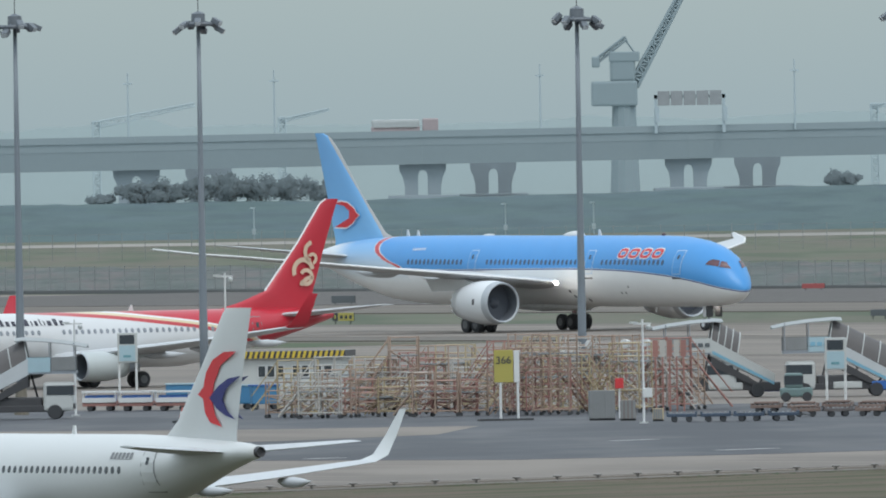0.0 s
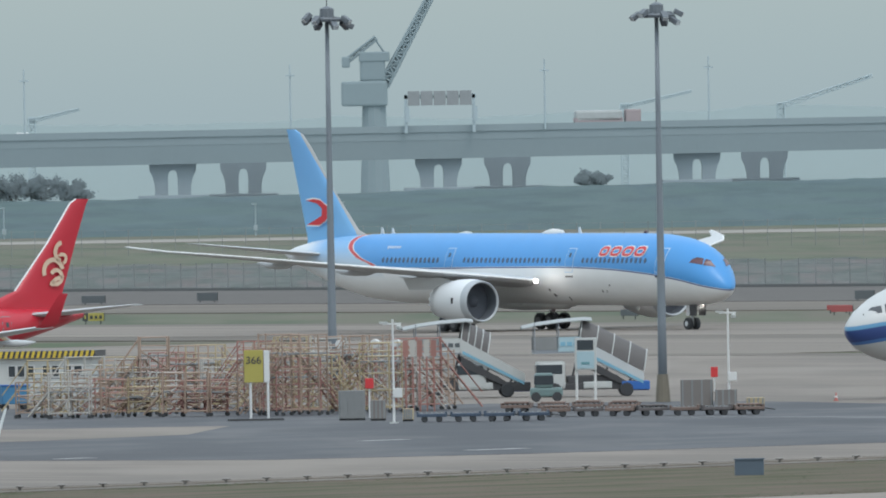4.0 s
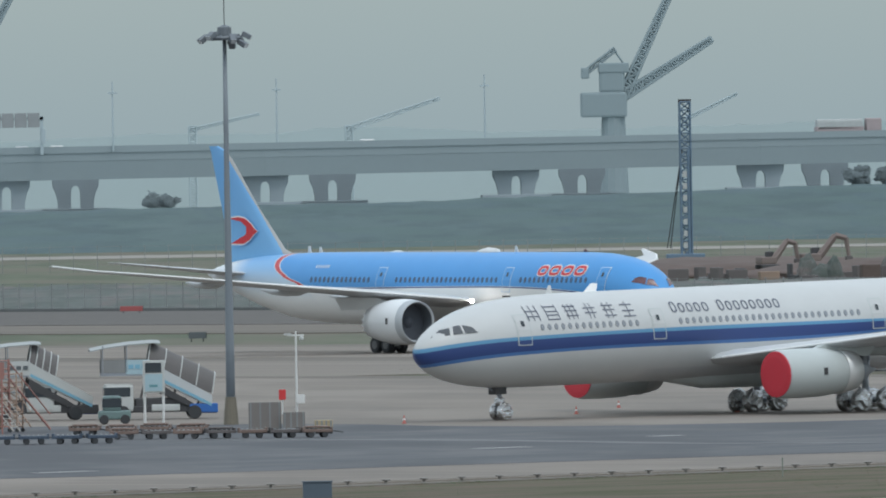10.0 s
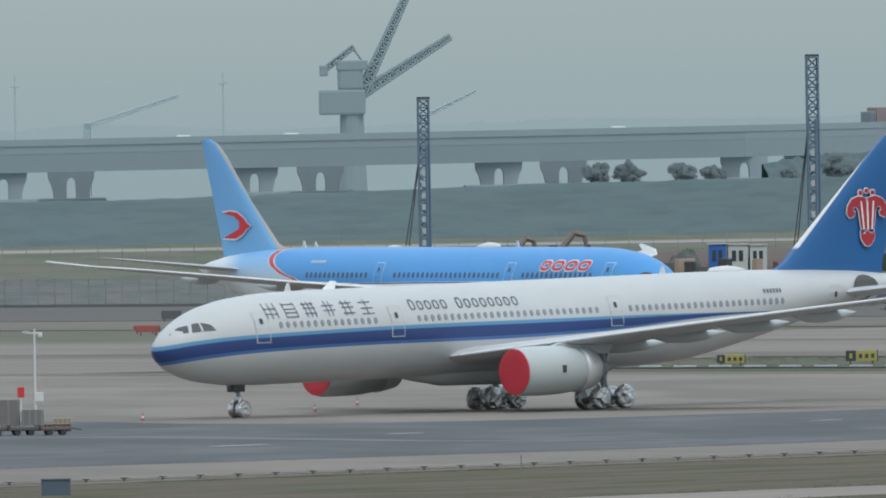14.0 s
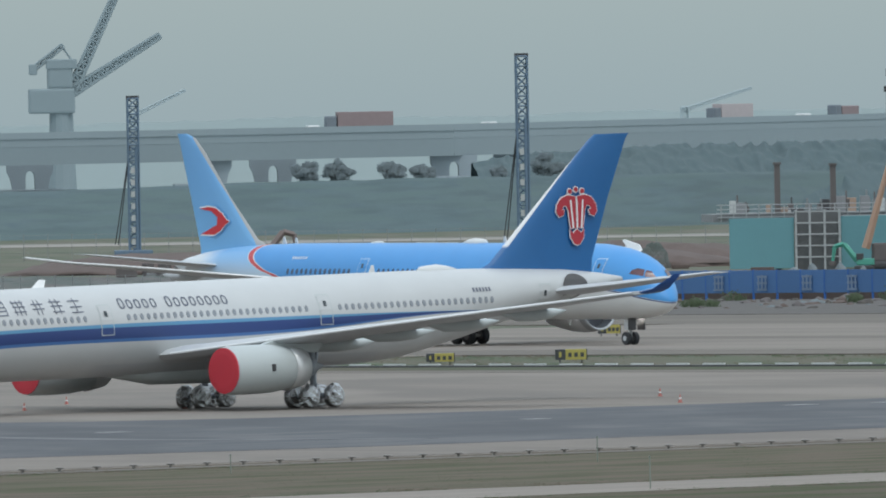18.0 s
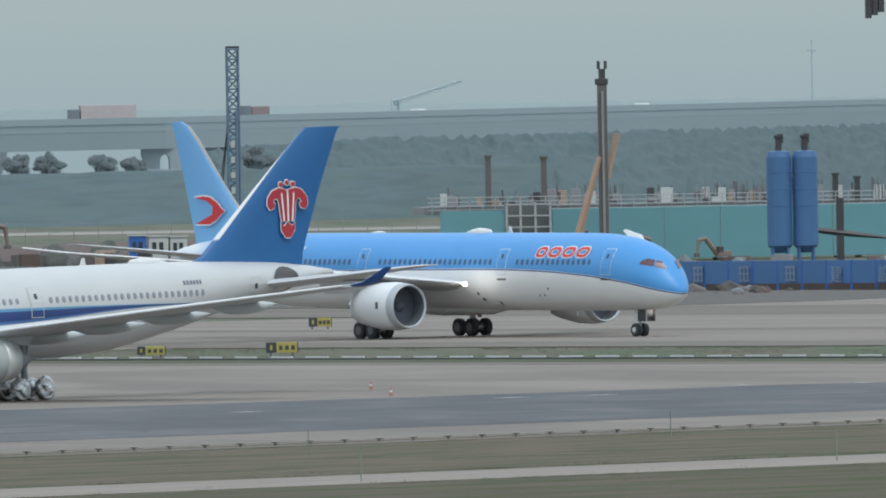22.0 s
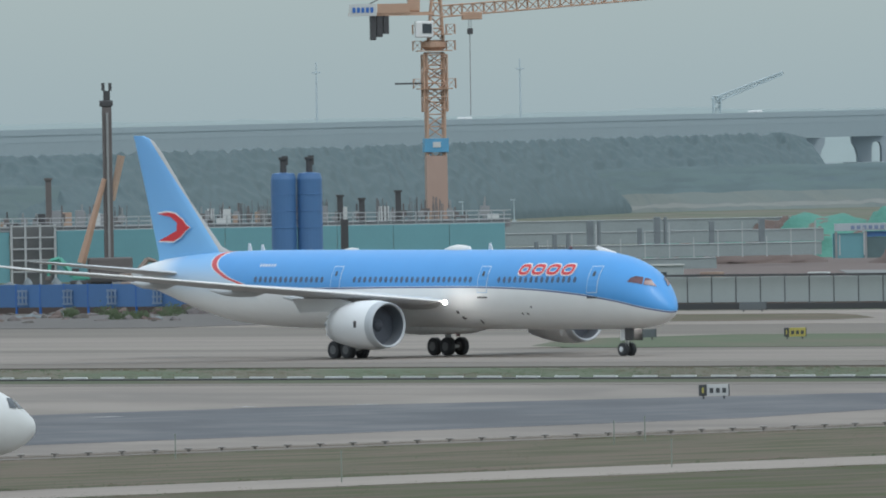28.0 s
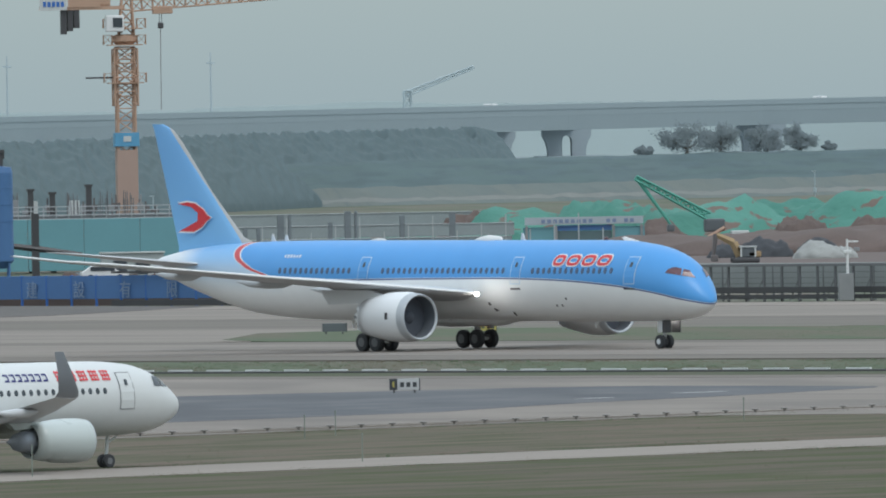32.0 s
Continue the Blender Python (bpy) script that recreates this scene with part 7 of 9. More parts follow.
part("blue_band", box(bmesh.new(), -1.4, 1.4, -1.4, 1.4, 14.3, 15.9, 0.03), M_BANDBLUE, tc, "light blue sign band")
part("band_mark", box(bmesh.new(), -0.45, 0.45, -1.45, -1.40, 14.85, 15.5), M_CREAM, tc)
part("climbing_frame", lattice(bmesh.new(), (0, 0, 19.0), (0, 0, 25.6), 2.7, 2.7, 4, 0.12, 0.07), M_CRANEORANGE, tc)
for z in (21.6, 26.0, 27.9):
    part("walkway", box(bmesh.new(), -2.0, 2.0, -1.6, 1.6, z, z + 0.12), M_CRANEORANGE, tc)
    for s in (-1, 1):
        part("railing", lattice(bmesh.new(), (s * 1.95, 0, z + 0.1), (s * 1.95, 0, z + 1.2), 1.0, 1.0, 1, 0.05), M_CRANEORANGE, tc)
part("side_arm", box(bmesh.new(), -4.6, -1.2, -0.2, 0.2, 22.2, 22.4), M_DARKSTEEL, tc)
part("slewing_ring", lathe(bmesh.new(), [(26.1, 1.0), (26.5, 1.5), (27.1, 1.5), (27.3, 0.9)], "Z", 16), M_CRANEORANGE, tc)
part("cab", box(bmesh.new(), -2.3, -0.2, -1.9, -0.6, 27.6, 29.5, 0.15), M_WHITE, tc, "white cab")
part("cab_window", box(bmesh.new(), -1.5, -0.4, -1.95, -1.9, 28.1, 29.2), M_GLASS, tc)
part("tower_top", lattice(bmesh.new(), (0.2, 0, 27.2), (0.4, 0, 36.0), 1.7, 0.5, 6, 0.13, 0.08), M_CRANEORANGE, tc)
part("counter_jib", box(bmesh.new(), -9.8, 0, -0.8, 0.8, 30.2, 30.6), M_CRANEORANGE, tc)
part("counter_jib_panel", box(bmesh.new(), -6.6, -2.8, -0.9, -0.8, 30.5, 31.6), M_CRANEORANGE, tc)
part("name_board", box(bmesh.new(), -9.9, -6.7, -0.95, -0.85, 30.2, 31.6), M_CREAM, tc, "pale board with blue strokes")
for i in range(5):
    part("board_stroke", box(bmesh.new(), -9.5 + i * 0.52, -9.15 + i * 0.52, -1.0, -0.95, 30.6, 31.2), M_BLUE, tc)
for i in range(3):
    part("counterweight", box(bmesh.new(), -7.4 + i * 0.75, -6.75 + i * 0.75, -0.7, 0.7, 27.4 + 0.35 * i, 30.2, 0.05), M_DARKSTEEL, tc)
part("winch", box(bmesh.new(), -3.0, -1.6, -0.6, 0.6, 30.6, 32.2, 0.2), M_CRANEORANGE, tc)
part("jib", lattice(bmesh.new(), (0.8, 0, 30.6), (44, 0, 33.4), 1.3, 0.9, 34, 0.10, 0.06), M_CRANEORANGE, tc)
part("trolley", box(bmesh.new(), 3.3, 5.6, -0.7, 0.7, 29.6, 30.5, 0.1), M_CRANEORANGE, tc)
for dx in (4.1, 4.35):
    part("hoist_rope", bar(bmesh.new(), (dx, 0, 29.6), (dx, 0, 28.5), 0.03, 4), M_DARKSTEEL, tc)
part("hook_block", box(bmesh.new(), 3.9, 4.55, -0.3, 0.3, 27.9, 28.6, 0.12), M_DARKSTEEL, tc)
part("load_line", bar(bmesh.new(), (4.2, 0, 27.9), (4.15, 0, 18.5), 0.05, 4), M_DULL, tc)
for p in ((-8.5, 0, 31), (20, 0, 32.2), (36, 0, 33.1)):
    part("stay", bar(bmesh.new(), (0.4, 0, 35.8), p, 0.06, 4), M_DARKSTEEL, tc)

# site cabins, car and litter behind the hoarding
def cabin(x, y, z, w, h, mat, lab):
    c = thing("site_cabin", pose(x, y, z), lab, "cabin", "site cabins")
    part("body", box(bmesh.new(), -w / 2, w / 2, -1.2, 1.2, 0, h, 0.05), mat, c)
    part("roof", box(bmesh.new(), -w / 2 - 0.1, w / 2 + 0.1, -1.35, 1.35, h, h + 0.14), M_CREAM, c)
    for i in range(2):
        x0 = -w * 0.32 + i * w * 0.36
        part("window", box(bmesh.new(), x0, x0 + w * 0.22, -1.25, -1.2, h * 0.42, h * 0.8), M_GLASS, c)
    return c


M_COLUMN = surface("dull_dark_column", (0.165, 0.195, 0.21), 0.8, vary=0.3, scale=0.8)
M_SHED = surface("pale_grey_shed", (0.31, 0.345, 0.35), 0.7, vary=0.12)
cabin(143.5, 2528, 0, 2.0, 3.4, M_BLUE, "small blue site cabin with white-framed windows")
cabin(145.9, 2528, 0, 2.3, 3.3, M_CREAM, "small white site cabin with windows")
cabin(148.3, 2528, 0, 2.0, 3.2, M_CREAM, "small white site cabin with windows")
cabin(218.1, 2100, 0, 7.0, 3.2, M_SHED, "pale grey site shed with a flat roof")
cabin(206.3, 2190, 0, 6.4, 3.7, M_SHED, "pale grey site shed beside the hoarding")
car = thing("parked_car", pose(188.2, 2026, 2.1), "white car parked on the raised site track", "car")
bm = bmesh.new()
side = [(-2.2, 0.35), (2.2, 0.35), (2.25, 0.75), (1.3, 0.95), (0.6, 1.5), (-1.1, 1.52), (-1.95, 0.98), (-2.25, 0.85)]
f1, f2 = [bm.verts.new((x, -0.85, z)) for x, z in side], [bm.verts.new((x, 0.85, z)) for x, z in side]
bm.faces.new(f1), bm.faces.new(f2[::-1])
for i in range(len(side)):
    j = (i + 1) % len(side)
    bm.faces.new((f1[j], f1[i], f2[i], f2[j]))
bmesh.ops.recalc_face_normals(bm, faces=bm.faces)
part("body", bm, M_WHITE, car)
part("side_window", prism(bmesh.new(), [(-1.4, -0.9), (0.9, -0.9), (0.9, -0.86), (-1.4, -0.86)], 0.98, 1.38), M_GLASS, car)
for x in (-1.4, 1.4):
    for y in (-0.8, 0.8):
        part("wheel", lathe(bmesh.new(), [(-0.1, 0.33), (0.1, 0.33)], "X", 14), M_BLACK, car).matrix_basis = pose(x, y, 0.33, 0, 0, 90)
bm = prism(bmesh.new(), [field(m_at(132), 1309), field(m_at(208), 1309), field(m_at(208), 1330), field(m_at(132), 1330)], -0.1, 2.1)
tagged(part("site_track", bm, M_SOIL), "raised brown earth track behind the hoarding", "earth bank", kind="structure")
def lump(w, d, h, seed):
    """A broken, flat-bottomed block of rubble."""
    q = random.Random(seed)
    bm = bmesh.new()
    bmesh.ops.create_icosphere(bm, subdivisions=2, radius=1.0)
    for v in bm.verts:
        k = 1 + 0.35 * noise.noise(v.co * 1.6 + Vector((seed, 0, 0))) + q.uniform(-0.12, 0.12)
        v.co = Vector((v.co.x * w * k, v.co.y * d * k, max(-0.1, v.co.z * h * k)))
    return bm


lumps = [[mesh_of("lump", lump(0.9, 0.6, 0.42 + 0.1 * (i % 3), i), m) for i in range(4)] for m in (M_RUBBLE, M_RUSTDARK, M_SOIL, M_COLUMN, M_SOIL, M_RUBBLE)]
r = random.Random(77)
for i in range(60):
    xx = r.uniform(134, 206)
    x, y = field(m_at(xx), r.uniform(1312, 1328))
    w, h = r.uniform(0.5, 2.2), r.uniform(0.4, 1.3)
    c = thing("material_stack", pose(x, y, 2.1, 0, 0, r.uniform(-50, -20)), "low stack of rusty and pale building material", "stack", "stacks behind the hoarding")
    if i % 3:
        shared("rubble_lump", r.choice(r.choice(lumps)), c, Matrix.Diagonal((w * 0.7, 1, h * 1.7, 1)))
    else:
        part("block", box(bmesh.new(), -w / 2, w / 2, -0.5, 0.5, 0, h, 0.06), r.choice((M_RUST, M_DULL, M_CREAM, M_CONCRETEDARK, M_RUSTDARK, M_SOIL)), c)
for i in range(260):
    near = r.random() ** 1.5
    x, y = field(r.uniform(-1690, -1545) + 55 * near, 1300.0 - 62 * near)
    c = thing("debris", pose(x, y, -0.05, 0, 0, r.uniform(-70, 70)), "dull rubble and scrap on the dark ground", "debris", "debris along the hoarding")
    k = r.uniform(0.35, 1.25) * (1 - 0.45 * near)
    shared("lump", r.choice(r.choice(lumps)), c, Matrix.Diagonal((k * r.uniform(0.6, 1.5), k, k * r.uniform(0.6, 1.7), 1)))
for i in range(34):
    near = r.random()
    x, y = field(r.uniform(-1690, -1550) + 50 * near, 1299 - 55 * near)
    wd = thing("weed_clump", pose(x, y, 0), "straggling dull green weeds among rubble", "weeds", "weeds along the hoarding")
    w = r.uniform(0.5, 1.2)
    c = new("leaves", leaf_mesh("leaves", *leaf_cloud(r, [(0, 0, 0.35, w, r.uniform(0.35, 0.75)), (w * 0.7, 0.3, 0.25, w * 0.6, 0.35)], 260, 0.09), M_TUFT))
    c.parent = wd
band("site_kerb", 1268, 1288, -1500, -1380, 0.02, M_STRIP, "pale concrete strip before the hoarding", "pavement")


# earth heaps, some under green net
def heap(name, pts, mat, lab, seed, category):
    """A lumpy mound over an ellipse list (x, y, rx, ry, h)."""
    r = random.Random(seed)
    bm = bmesh.new()
    for cx, cy, rx, ry, h in pts:
        rings = []
        for k in range(13):
            u = k / 12
            ring = []
            for i in range(40):
                a = i * math.tau / 40
                p = Vector((math.cos(a) * (1 - u) * 3, math.sin(a) * (1 - u) * 3, seed * 1.7))
                q = math.cos(u * 1.5) ** 0.9 * (1 + 0.12 * noise.noise(p) + r.uniform(-0.02, 0.02))
                z = h * (math.sin(u * 1.57) ** 1.15 * (1 + 0.30 * noise.noise(p * 1.3)) + (0.16 * noise.noise(p * 3.0) + 0.07 * noise.noise(p * 7.0)) * (u > 0))
                ring.append(bm.verts.new((cx + rx * q * math.cos(a), cy + ry * q * math.sin(a), z - 0.15)))
            rings.append(ring)
        for a, b in zip(rings, rings[1:]):
            for i in range(40):
                j = (i + 1) % 40
                bm.faces.new((a[i], a[j], b[j], b[i]))
        bm.faces.new(rings[-1])
    ob = part(name, bm, mat, smooth=True)
    return tagged(ob, lab, category, "earth heaps on the site")


def heaps(name, pts, mat, lab, seed, category):
    for i, p in enumerate(pts):
        heap(name, [p], mat, lab, seed * 10 + i, category)


heaps("earth_mound", [(150, 2560, 34, 20, 2.6), (120, 2600, 24, 20, 2.2), (172, 2580, 16, 14, 3.0)], M_SOIL, "wide low heap of brown earth", 3, "earth heap")
heaps("earth_mound", [(306, 2560, 13, 16, 2.6), (326, 2570, 18, 16, 3.0), (352, 2560, 20, 18, 2.9), (284, 2600, 8, 10, 1.6)], M_SOIL, "long bare heap of red-brown earth", 4, "earth heap")
r = random.Random(51)
heaps("bush", [(r.uniform(112, 172), r.uniform(2526, 2538), r.uniform(0.8, 2.2), 1.6, r.uniform(1.2, 2.9)) for i in range(16)], M_SHRUB, "dull dark bush among the earth heaps", 41, "bush")
for i in range(46):
    w, h = r.uniform(0.4, 2.6), r.uniform(0.5, 2.2)
    c = thing("material_stack", pose(r.uniform(108, 176), r.uniform(2518, 2536), -0.1, 0, 0, r.uniform(-40, 40)), "stack of rusty and dull building material by earth heaps", "stack", "stacks by the earth heaps")
    part("block", box(bmesh.new(), -w / 2, w / 2, -0.5, 0.5, 0, h, 0.1), r.choice((M_RUST, M_DULL, M_CONCRETEDARK, M_RUSTDARK, M_SOIL, M_RUSTDARK, M_DARKSTEEL)), c)
heaps("netted_mound", [(304, 2700, 11, 14, 5.0), (314, 2690, 9, 13, 6.2), (326, 2680, 12, 14, 5.6), (338, 2690, 10, 12, 5.6)], M_NET, "earth heap covered with green dust net", 5, "earth heap")
heaps("netted_mound", [(348, 2680, 13, 14, 6.3), (362, 2680, 12, 14, 6.0)], M_NET, "earth heap covered with green dust net", 6, "earth heap")
heaps("netted_mound", [(290, 2720, 10, 12, 4.0)], M_NET, "low earth heap covered with green dust net", 9, "earth heap")
heaps("earth_mound", [(332, 2640, 4, 5, 4.0), (342, 2650, 4.5, 5, 3.5), (297, 2700, 4, 4, 4.8), (313, 2630, 4, 5, 3.6)], M_SOIL, "bare earth breaking through the net", 7, "earth heap")
M_LANE = surface("dusty_lane", (0.165, 0.175, 0.17), 0.9, vary=0.2, scale=0.15)
M_SAND = surface("pale_grey_sand", (0.31, 0.32, 0.31), 0.95, vary=0.15, scale=0.6, bump=0.4)
M_SPOIL = surface("black_wet_spoil", (0.055, 0.06, 0.068), 0.9, vary=0.4, scale=0.5, bump=0.5)
heaps("sand_mound", [(311.6, 2462, 3.0, 3, 1.9), (314.8, 2464, 1.7, 2, 1.35)], M_SAND, "pale grey heap of sand on the bare earth", 8, "sand heap")
heaps("spoil_mound", [(310.2, 2500, 3.4, 3, 2.2), (305.6, 2500, 2.4, 3, 1.7), (317.6, 2510, 2.6, 3, 2.1)], M_SPOIL, "black heap of wet spoil beside the sand", 12, "earth heap")
bm = prism(bmesh.new(), [(238, 2330), (262, 2300), (290, 2310), (420, 2250), (520, 2760), (268, 2760), (240, 2500)], -0.3, -0.02)
tagged(part("earth_ground", bm, M_SOIL), "bare red-brown earth of the building site", "ground", kind="structure")
bm = prism(bmesh.new(), [(276, 2445), (297, 2394), (420, 2200), (420, 2120), (290, 2310), (268, 2360)], -0.3, 0.05)
tagged(part("site_lane", bm, M_LANE), "grey concrete lane behind the fence", "road", kind="structure")
M_DIGYELLOW = surface("dull_yellow_excavator", (0.33, 0.235, 0.13), 0.7, vary=0.2)
yx = thing("excavator", pose(295, 2402, 0.05), "dull yellow excavator with its arm lowered by the fence", "excavator", "small excavators on the site")
for side in (-1, 1):
    part("crawler", box(bmesh.new(), -0.9, 2.2, side * 1.0 - 0.25, side * 1.0 + 0.25, 0, 0.6, 0.2), M_DARKSTEEL, yx)
part("house", box(bmesh.new(), 0.9, 2.4, -1.0, 1.0, 0.65, 1.3, 0.15), M_DIGYELLOW, yx)
part("cab", box(bmesh.new(), 0.1, 1.7, -1.0, 0.0, 0.65, 1.75, 0.1), M_SIGNBACK, yx, "dark cab glass")
for cx in (0.1, 1.7):
    part("cab_post", box(bmesh.new(), cx - 0.09, cx + 0.09, -1.08, -0.9, 0.65, 1.8), M_CREAM, yx)
part("cab_roof", box(bmesh.new(), -0.1, 1.9, -1.1, 0.1, 1.75, 1.92), M_CREAM, yx, "pale cab roof")
part("boom", bar(bmesh.new(), (0.1, 0.3, 0.8), (-0.6, 0.3, 2.3), 0.55, 6, 0.5), M_DIGYELLOW, yx)
part("boom_end", bar(bmesh.new(), (-0.6, 0.3, 2.3), (-2.5, 0.3, 3.2), 0.5, 6, 0.32), M_DIGYELLOW, yx)
part("arm", bar(bmesh.new(), (-2.6, 0.3, 3.3), (-2.9, 0.3, 0.9), 0.34, 6, 0.22), M_RUSTDARK, yx, "dark steel arm")
part("bucket", box(bmesh.new(), -3.2, -2.4, -0.2, 0.8, 0.2, 0.95, 0.15), M_RUSTDARK, yx)
post = thing("camera_post", pose(245.1, 1916, 0), "white camera post standing on a pale grey cabinet", "post", "slim posts on the apron")
part("cabinet", box(bmesh.new(), -0.85, 0.5, -0.4, 0.4, 0, 2.4, 0.04), M_DULL, post, "pale grey cabinet")
part("pole", bar(bmesh.new(), (0, 0, 2.4), (0, 0, 5.5), 0.13, 8, 0.09), M_WHITE, post)
part("cross_arm", box(bmesh.new(), -0.1, 1.0, -0.05, 0.05, 5.2, 5.35), M_WHITE, post)
part("camera", box(bmesh.new(), -0.3, 0.35, -0.15, 0.15, 4.2, 4.5, 0.05), M_WHITE, post)
part("lamp", box(bmesh.new(), 0.6, 1.1, -0.15, 0.15, 4.4, 4.75, 0.05), M_CONCRETEDARK, post)
ex = thing("excavator", pose(316.0, 2600, 0), "green and orange excavator with a long raised boom", "excavator")
M_EXGREEN = surface("excavator_green", (0.08, 0.33, 0.26), 0.55)
part("boom", lattice(bmesh.new(), (-0.4, 0, 4.4), (-9.2, 0, 9.2), 0.9, 0.5, 8, 0.14, 0.1), M_EXGREEN, ex)
part("arm", bar(bmesh.new(), (-9.2, 0, 9.3), (-5.0, 0, 3.4), 0.30, 6, 0.18), M_EXGREEN, ex)
part("bucket", box(bmesh.new(), -5.5, -4.6, -0.6, 0.6, 2.6, 3.5, 0.2), M_SIGNBACK, ex)
part("house", box(bmesh.new(), -0.9, 1.5, -1.2, 1.2, 2.5, 4.1, 0.25), M_SIGNBACK, ex)
part("orange_arm", bar(bmesh.new(), (-1.6, -1.6, 1.2), (1.4, -1.6, 3.0), 0.28, 6), M_ORANGE, ex)
part("cab", box(bmesh.new(), 2.2, 4.4, -1.5, 0, 0.9, 2.6, 0.15), M_CREAM, ex)
for s in (-1, 1):
    part("crawler", box(bmesh.new(), -2.2, 3.0, s * 1.5 - 0.4, s * 1.5 + 0.4, 0, 1.0, 0.3), M_DARKSTEEL, ex)


def digger(x, y, z, turn, scale, mat, lab):
    """A small crawler excavator with its boom raised and arm hanging."""
    d = thing("excavator", pose(x, y, z, 0, 0, turn), lab, "excavator", "small excavators on the site")
    d.scale = (scale,) * 3
    for s in (-1, 1):
        part("crawler", box(bmesh.new(), -1.7, 1.7, s * 1.1 - 0.28, s * 1.1 + 0.28, 0, 0.75, 0.22), M_DARKSTEEL, d)
    part("house", box(bmesh.new(), -1.7, 1.3, -1.2, 1.2, 0.85, 2.0, 0.2), mat, d)
    part("cab", box(bmesh.new(), 0.1, 1.3, 0.1, 1.2, 1.5, 2.9, 0.15), M_DARKSTEEL, d)
    part("boom", bar(bmesh.new(), (1.2, -0.2, 1.6), (3.6, -0.2, 4.6), 0.62, 6, 0.5), mat, d)
    part("boom_end", bar(bmesh.new(), (3.6, -0.2, 4.6), (5.2, -0.2, 4.2), 0.5, 6, 0.42), mat, d)
    part("arm", bar(bmesh.new(), (5.2, -0.2, 4.3), (5.6, -0.2, 1.6), 0.4, 6, 0.28), mat, d)
    part("bucket", box(bmesh.new(), 5.1, 6.1, -0.7, 0.3, 0.8, 1.6, 0.15), M_RUSTDARK, d)
    return d


# Excavator colours turned grey-brown, the haze put into their paint
M_DIGRUST = surface("hazed_orange_excavator", (0.22, 0.175, 0.15), 0.7, vary=0.2)
M_DIGGER = surface("hazed_brick_excavator", (0.20, 0.16, 0.148), 0.7, vary=0.2)
digger(121.0, 2580, 0.9, 25, 0.72, M_DIGGER, "brick-red excavator with its arm raised, greyed as if in haze")
digger(126.4, 2582, 1.0, 10, 0.82, M_DIGGER, "brick-red excavator digging in brown earth, greyed as if in haze")
digger(193.5, 2432, 0.0, 20, 0.6, M_DIGRUST, "orange excavator beside the drilling rig, greyed as if in haze")
digger(188.0, 2434, 0.0, 170, 0.65, M_EXGREEN, "small green excavator before the screen")
digger(204.4, 2430, 0.0, 200, 0.55, M_DIGRUST, "orange excavator beside the silos, greyed as if in haze")
gate = thing("site_gate", pose(298, 2580, 0.5), "site gate with a long pale sign board", "gate")
M_BOARD = surface("blue_grey_sign_board", (0.36, 0.41, 0.445), 0.7, vary=0.12)
M_BOARDINK = surface("soft_blue_ink", (0.17, 0.225, 0.34), 0.7)
part("board", box(bmesh.new(), -7.2, 7.2, -0.15, 0.15, 3.3, 4.2), M_BOARD, gate, "pale sign board with blue strokes")
for i in range(16):
    if i not in (9, 10, 13):
        part("board_stroke", box(bmesh.new(), -5.2 + i * 0.72, -4.75 + i * 0.72, -0.2, -0.15, 3.48, 3.92), M_BOARDINK, gate)
for x in (-7, -3.4, 3.6, 7):
    part("post", box(bmesh.new(), x - 0.15, x + 0.15, -0.1, 0.1, 0, 3.2), M_DULL, gate)
# Dark block whose colour gives the shade inside the gateway
part("shed", box(bmesh.new(), -3.4, 3.4, 0.3, 3.0, 0, 2.5), surface("dark_gate_interior", (0.10, 0.155, 0.165), 0.8, vary=0.3, scale=0.6), gate, "dark block for the shaded gate interior")
part("lintel", box(bmesh.new(), -3.4, 3.4, 0.2, 0.5, 2.55, 3.2), M_HOARDBLUE, gate, "blue beam")
part("side_panel", box(bmesh.new(), -7.4, -3.6, 0.2, 0.4, 0, 3.0), M_TEAL, gate)
part("side_panel", box(bmesh.new(), 3.6, 7.4, 0.2, 0.4, 0, 3.0), M_TEAL, gate)

# unfinished frames: columns and pale slab edges
M_SLABEDGE = surface("pale_slab_edge", (0.36, 0.39, 0.40), 0.8)
M_SLABFACE = surface("grey_green_slab", (0.255, 0.30, 0.305), 0.85, vary=0.25, scale=0.25)
fr = thing("building_frame", pose(0, 0, 0), "unfinished concrete frame with pale slab edges", "building")
for i, (z, y) in enumerate(((1.2, 2520), (2.6, 2560), (3.9, 2620), (5.0, 2700))):
    part("slab_edge", box(bmesh.new(), 240 + i * 2, (270, 287, 294, 300)[i], y, y + 4, z, z + 0.09), M_SLABEDGE, fr)
    part("slab_face", box(bmesh.new(), 240 + i * 2, (270, 287, 294, 300)[i], y + 0.08, y + 4, z - 1.45, z), M_SLABFACE, fr)
for x, z0, z1, w in ((263.0, 2.2, 5.5, 0.8), (264.1, 2.2, 5.5, 0.35), (271.2, 2.3, 5.8, 0.75), (272.2, 2.3, 5.8, 0.3), (254.6, 2.2, 4.1, 0.5), (256.2, 2.2, 4.1, 0.4), (266.6, 2.2, 4.6, 0.5), (277.5, 2.2, 5.2, 0.6), (284, 2.2, 5.4, 0.7), (250.4, 1.6, 3.4, 0.4)):
    y = interp([(2.6, 2516.5), (4.0, 2556), (5.3, 2600), (6, 2600)], z1)[0] - 2
    part("column", box(bmesh.new(), x - w / 2, x + w / 2, y, y + 1, 0, z1, 0.05), M_COLUMN, fr)

for i in range(16):
    x = 251 + i * 2.9
    part("thin_post", box(bmesh.new(), x - 0.07, x + 0.07, 2530, 2530.2, 1.2, 3.6 + 0.9 * (i % 3)), M_SLABEDGE, fr)
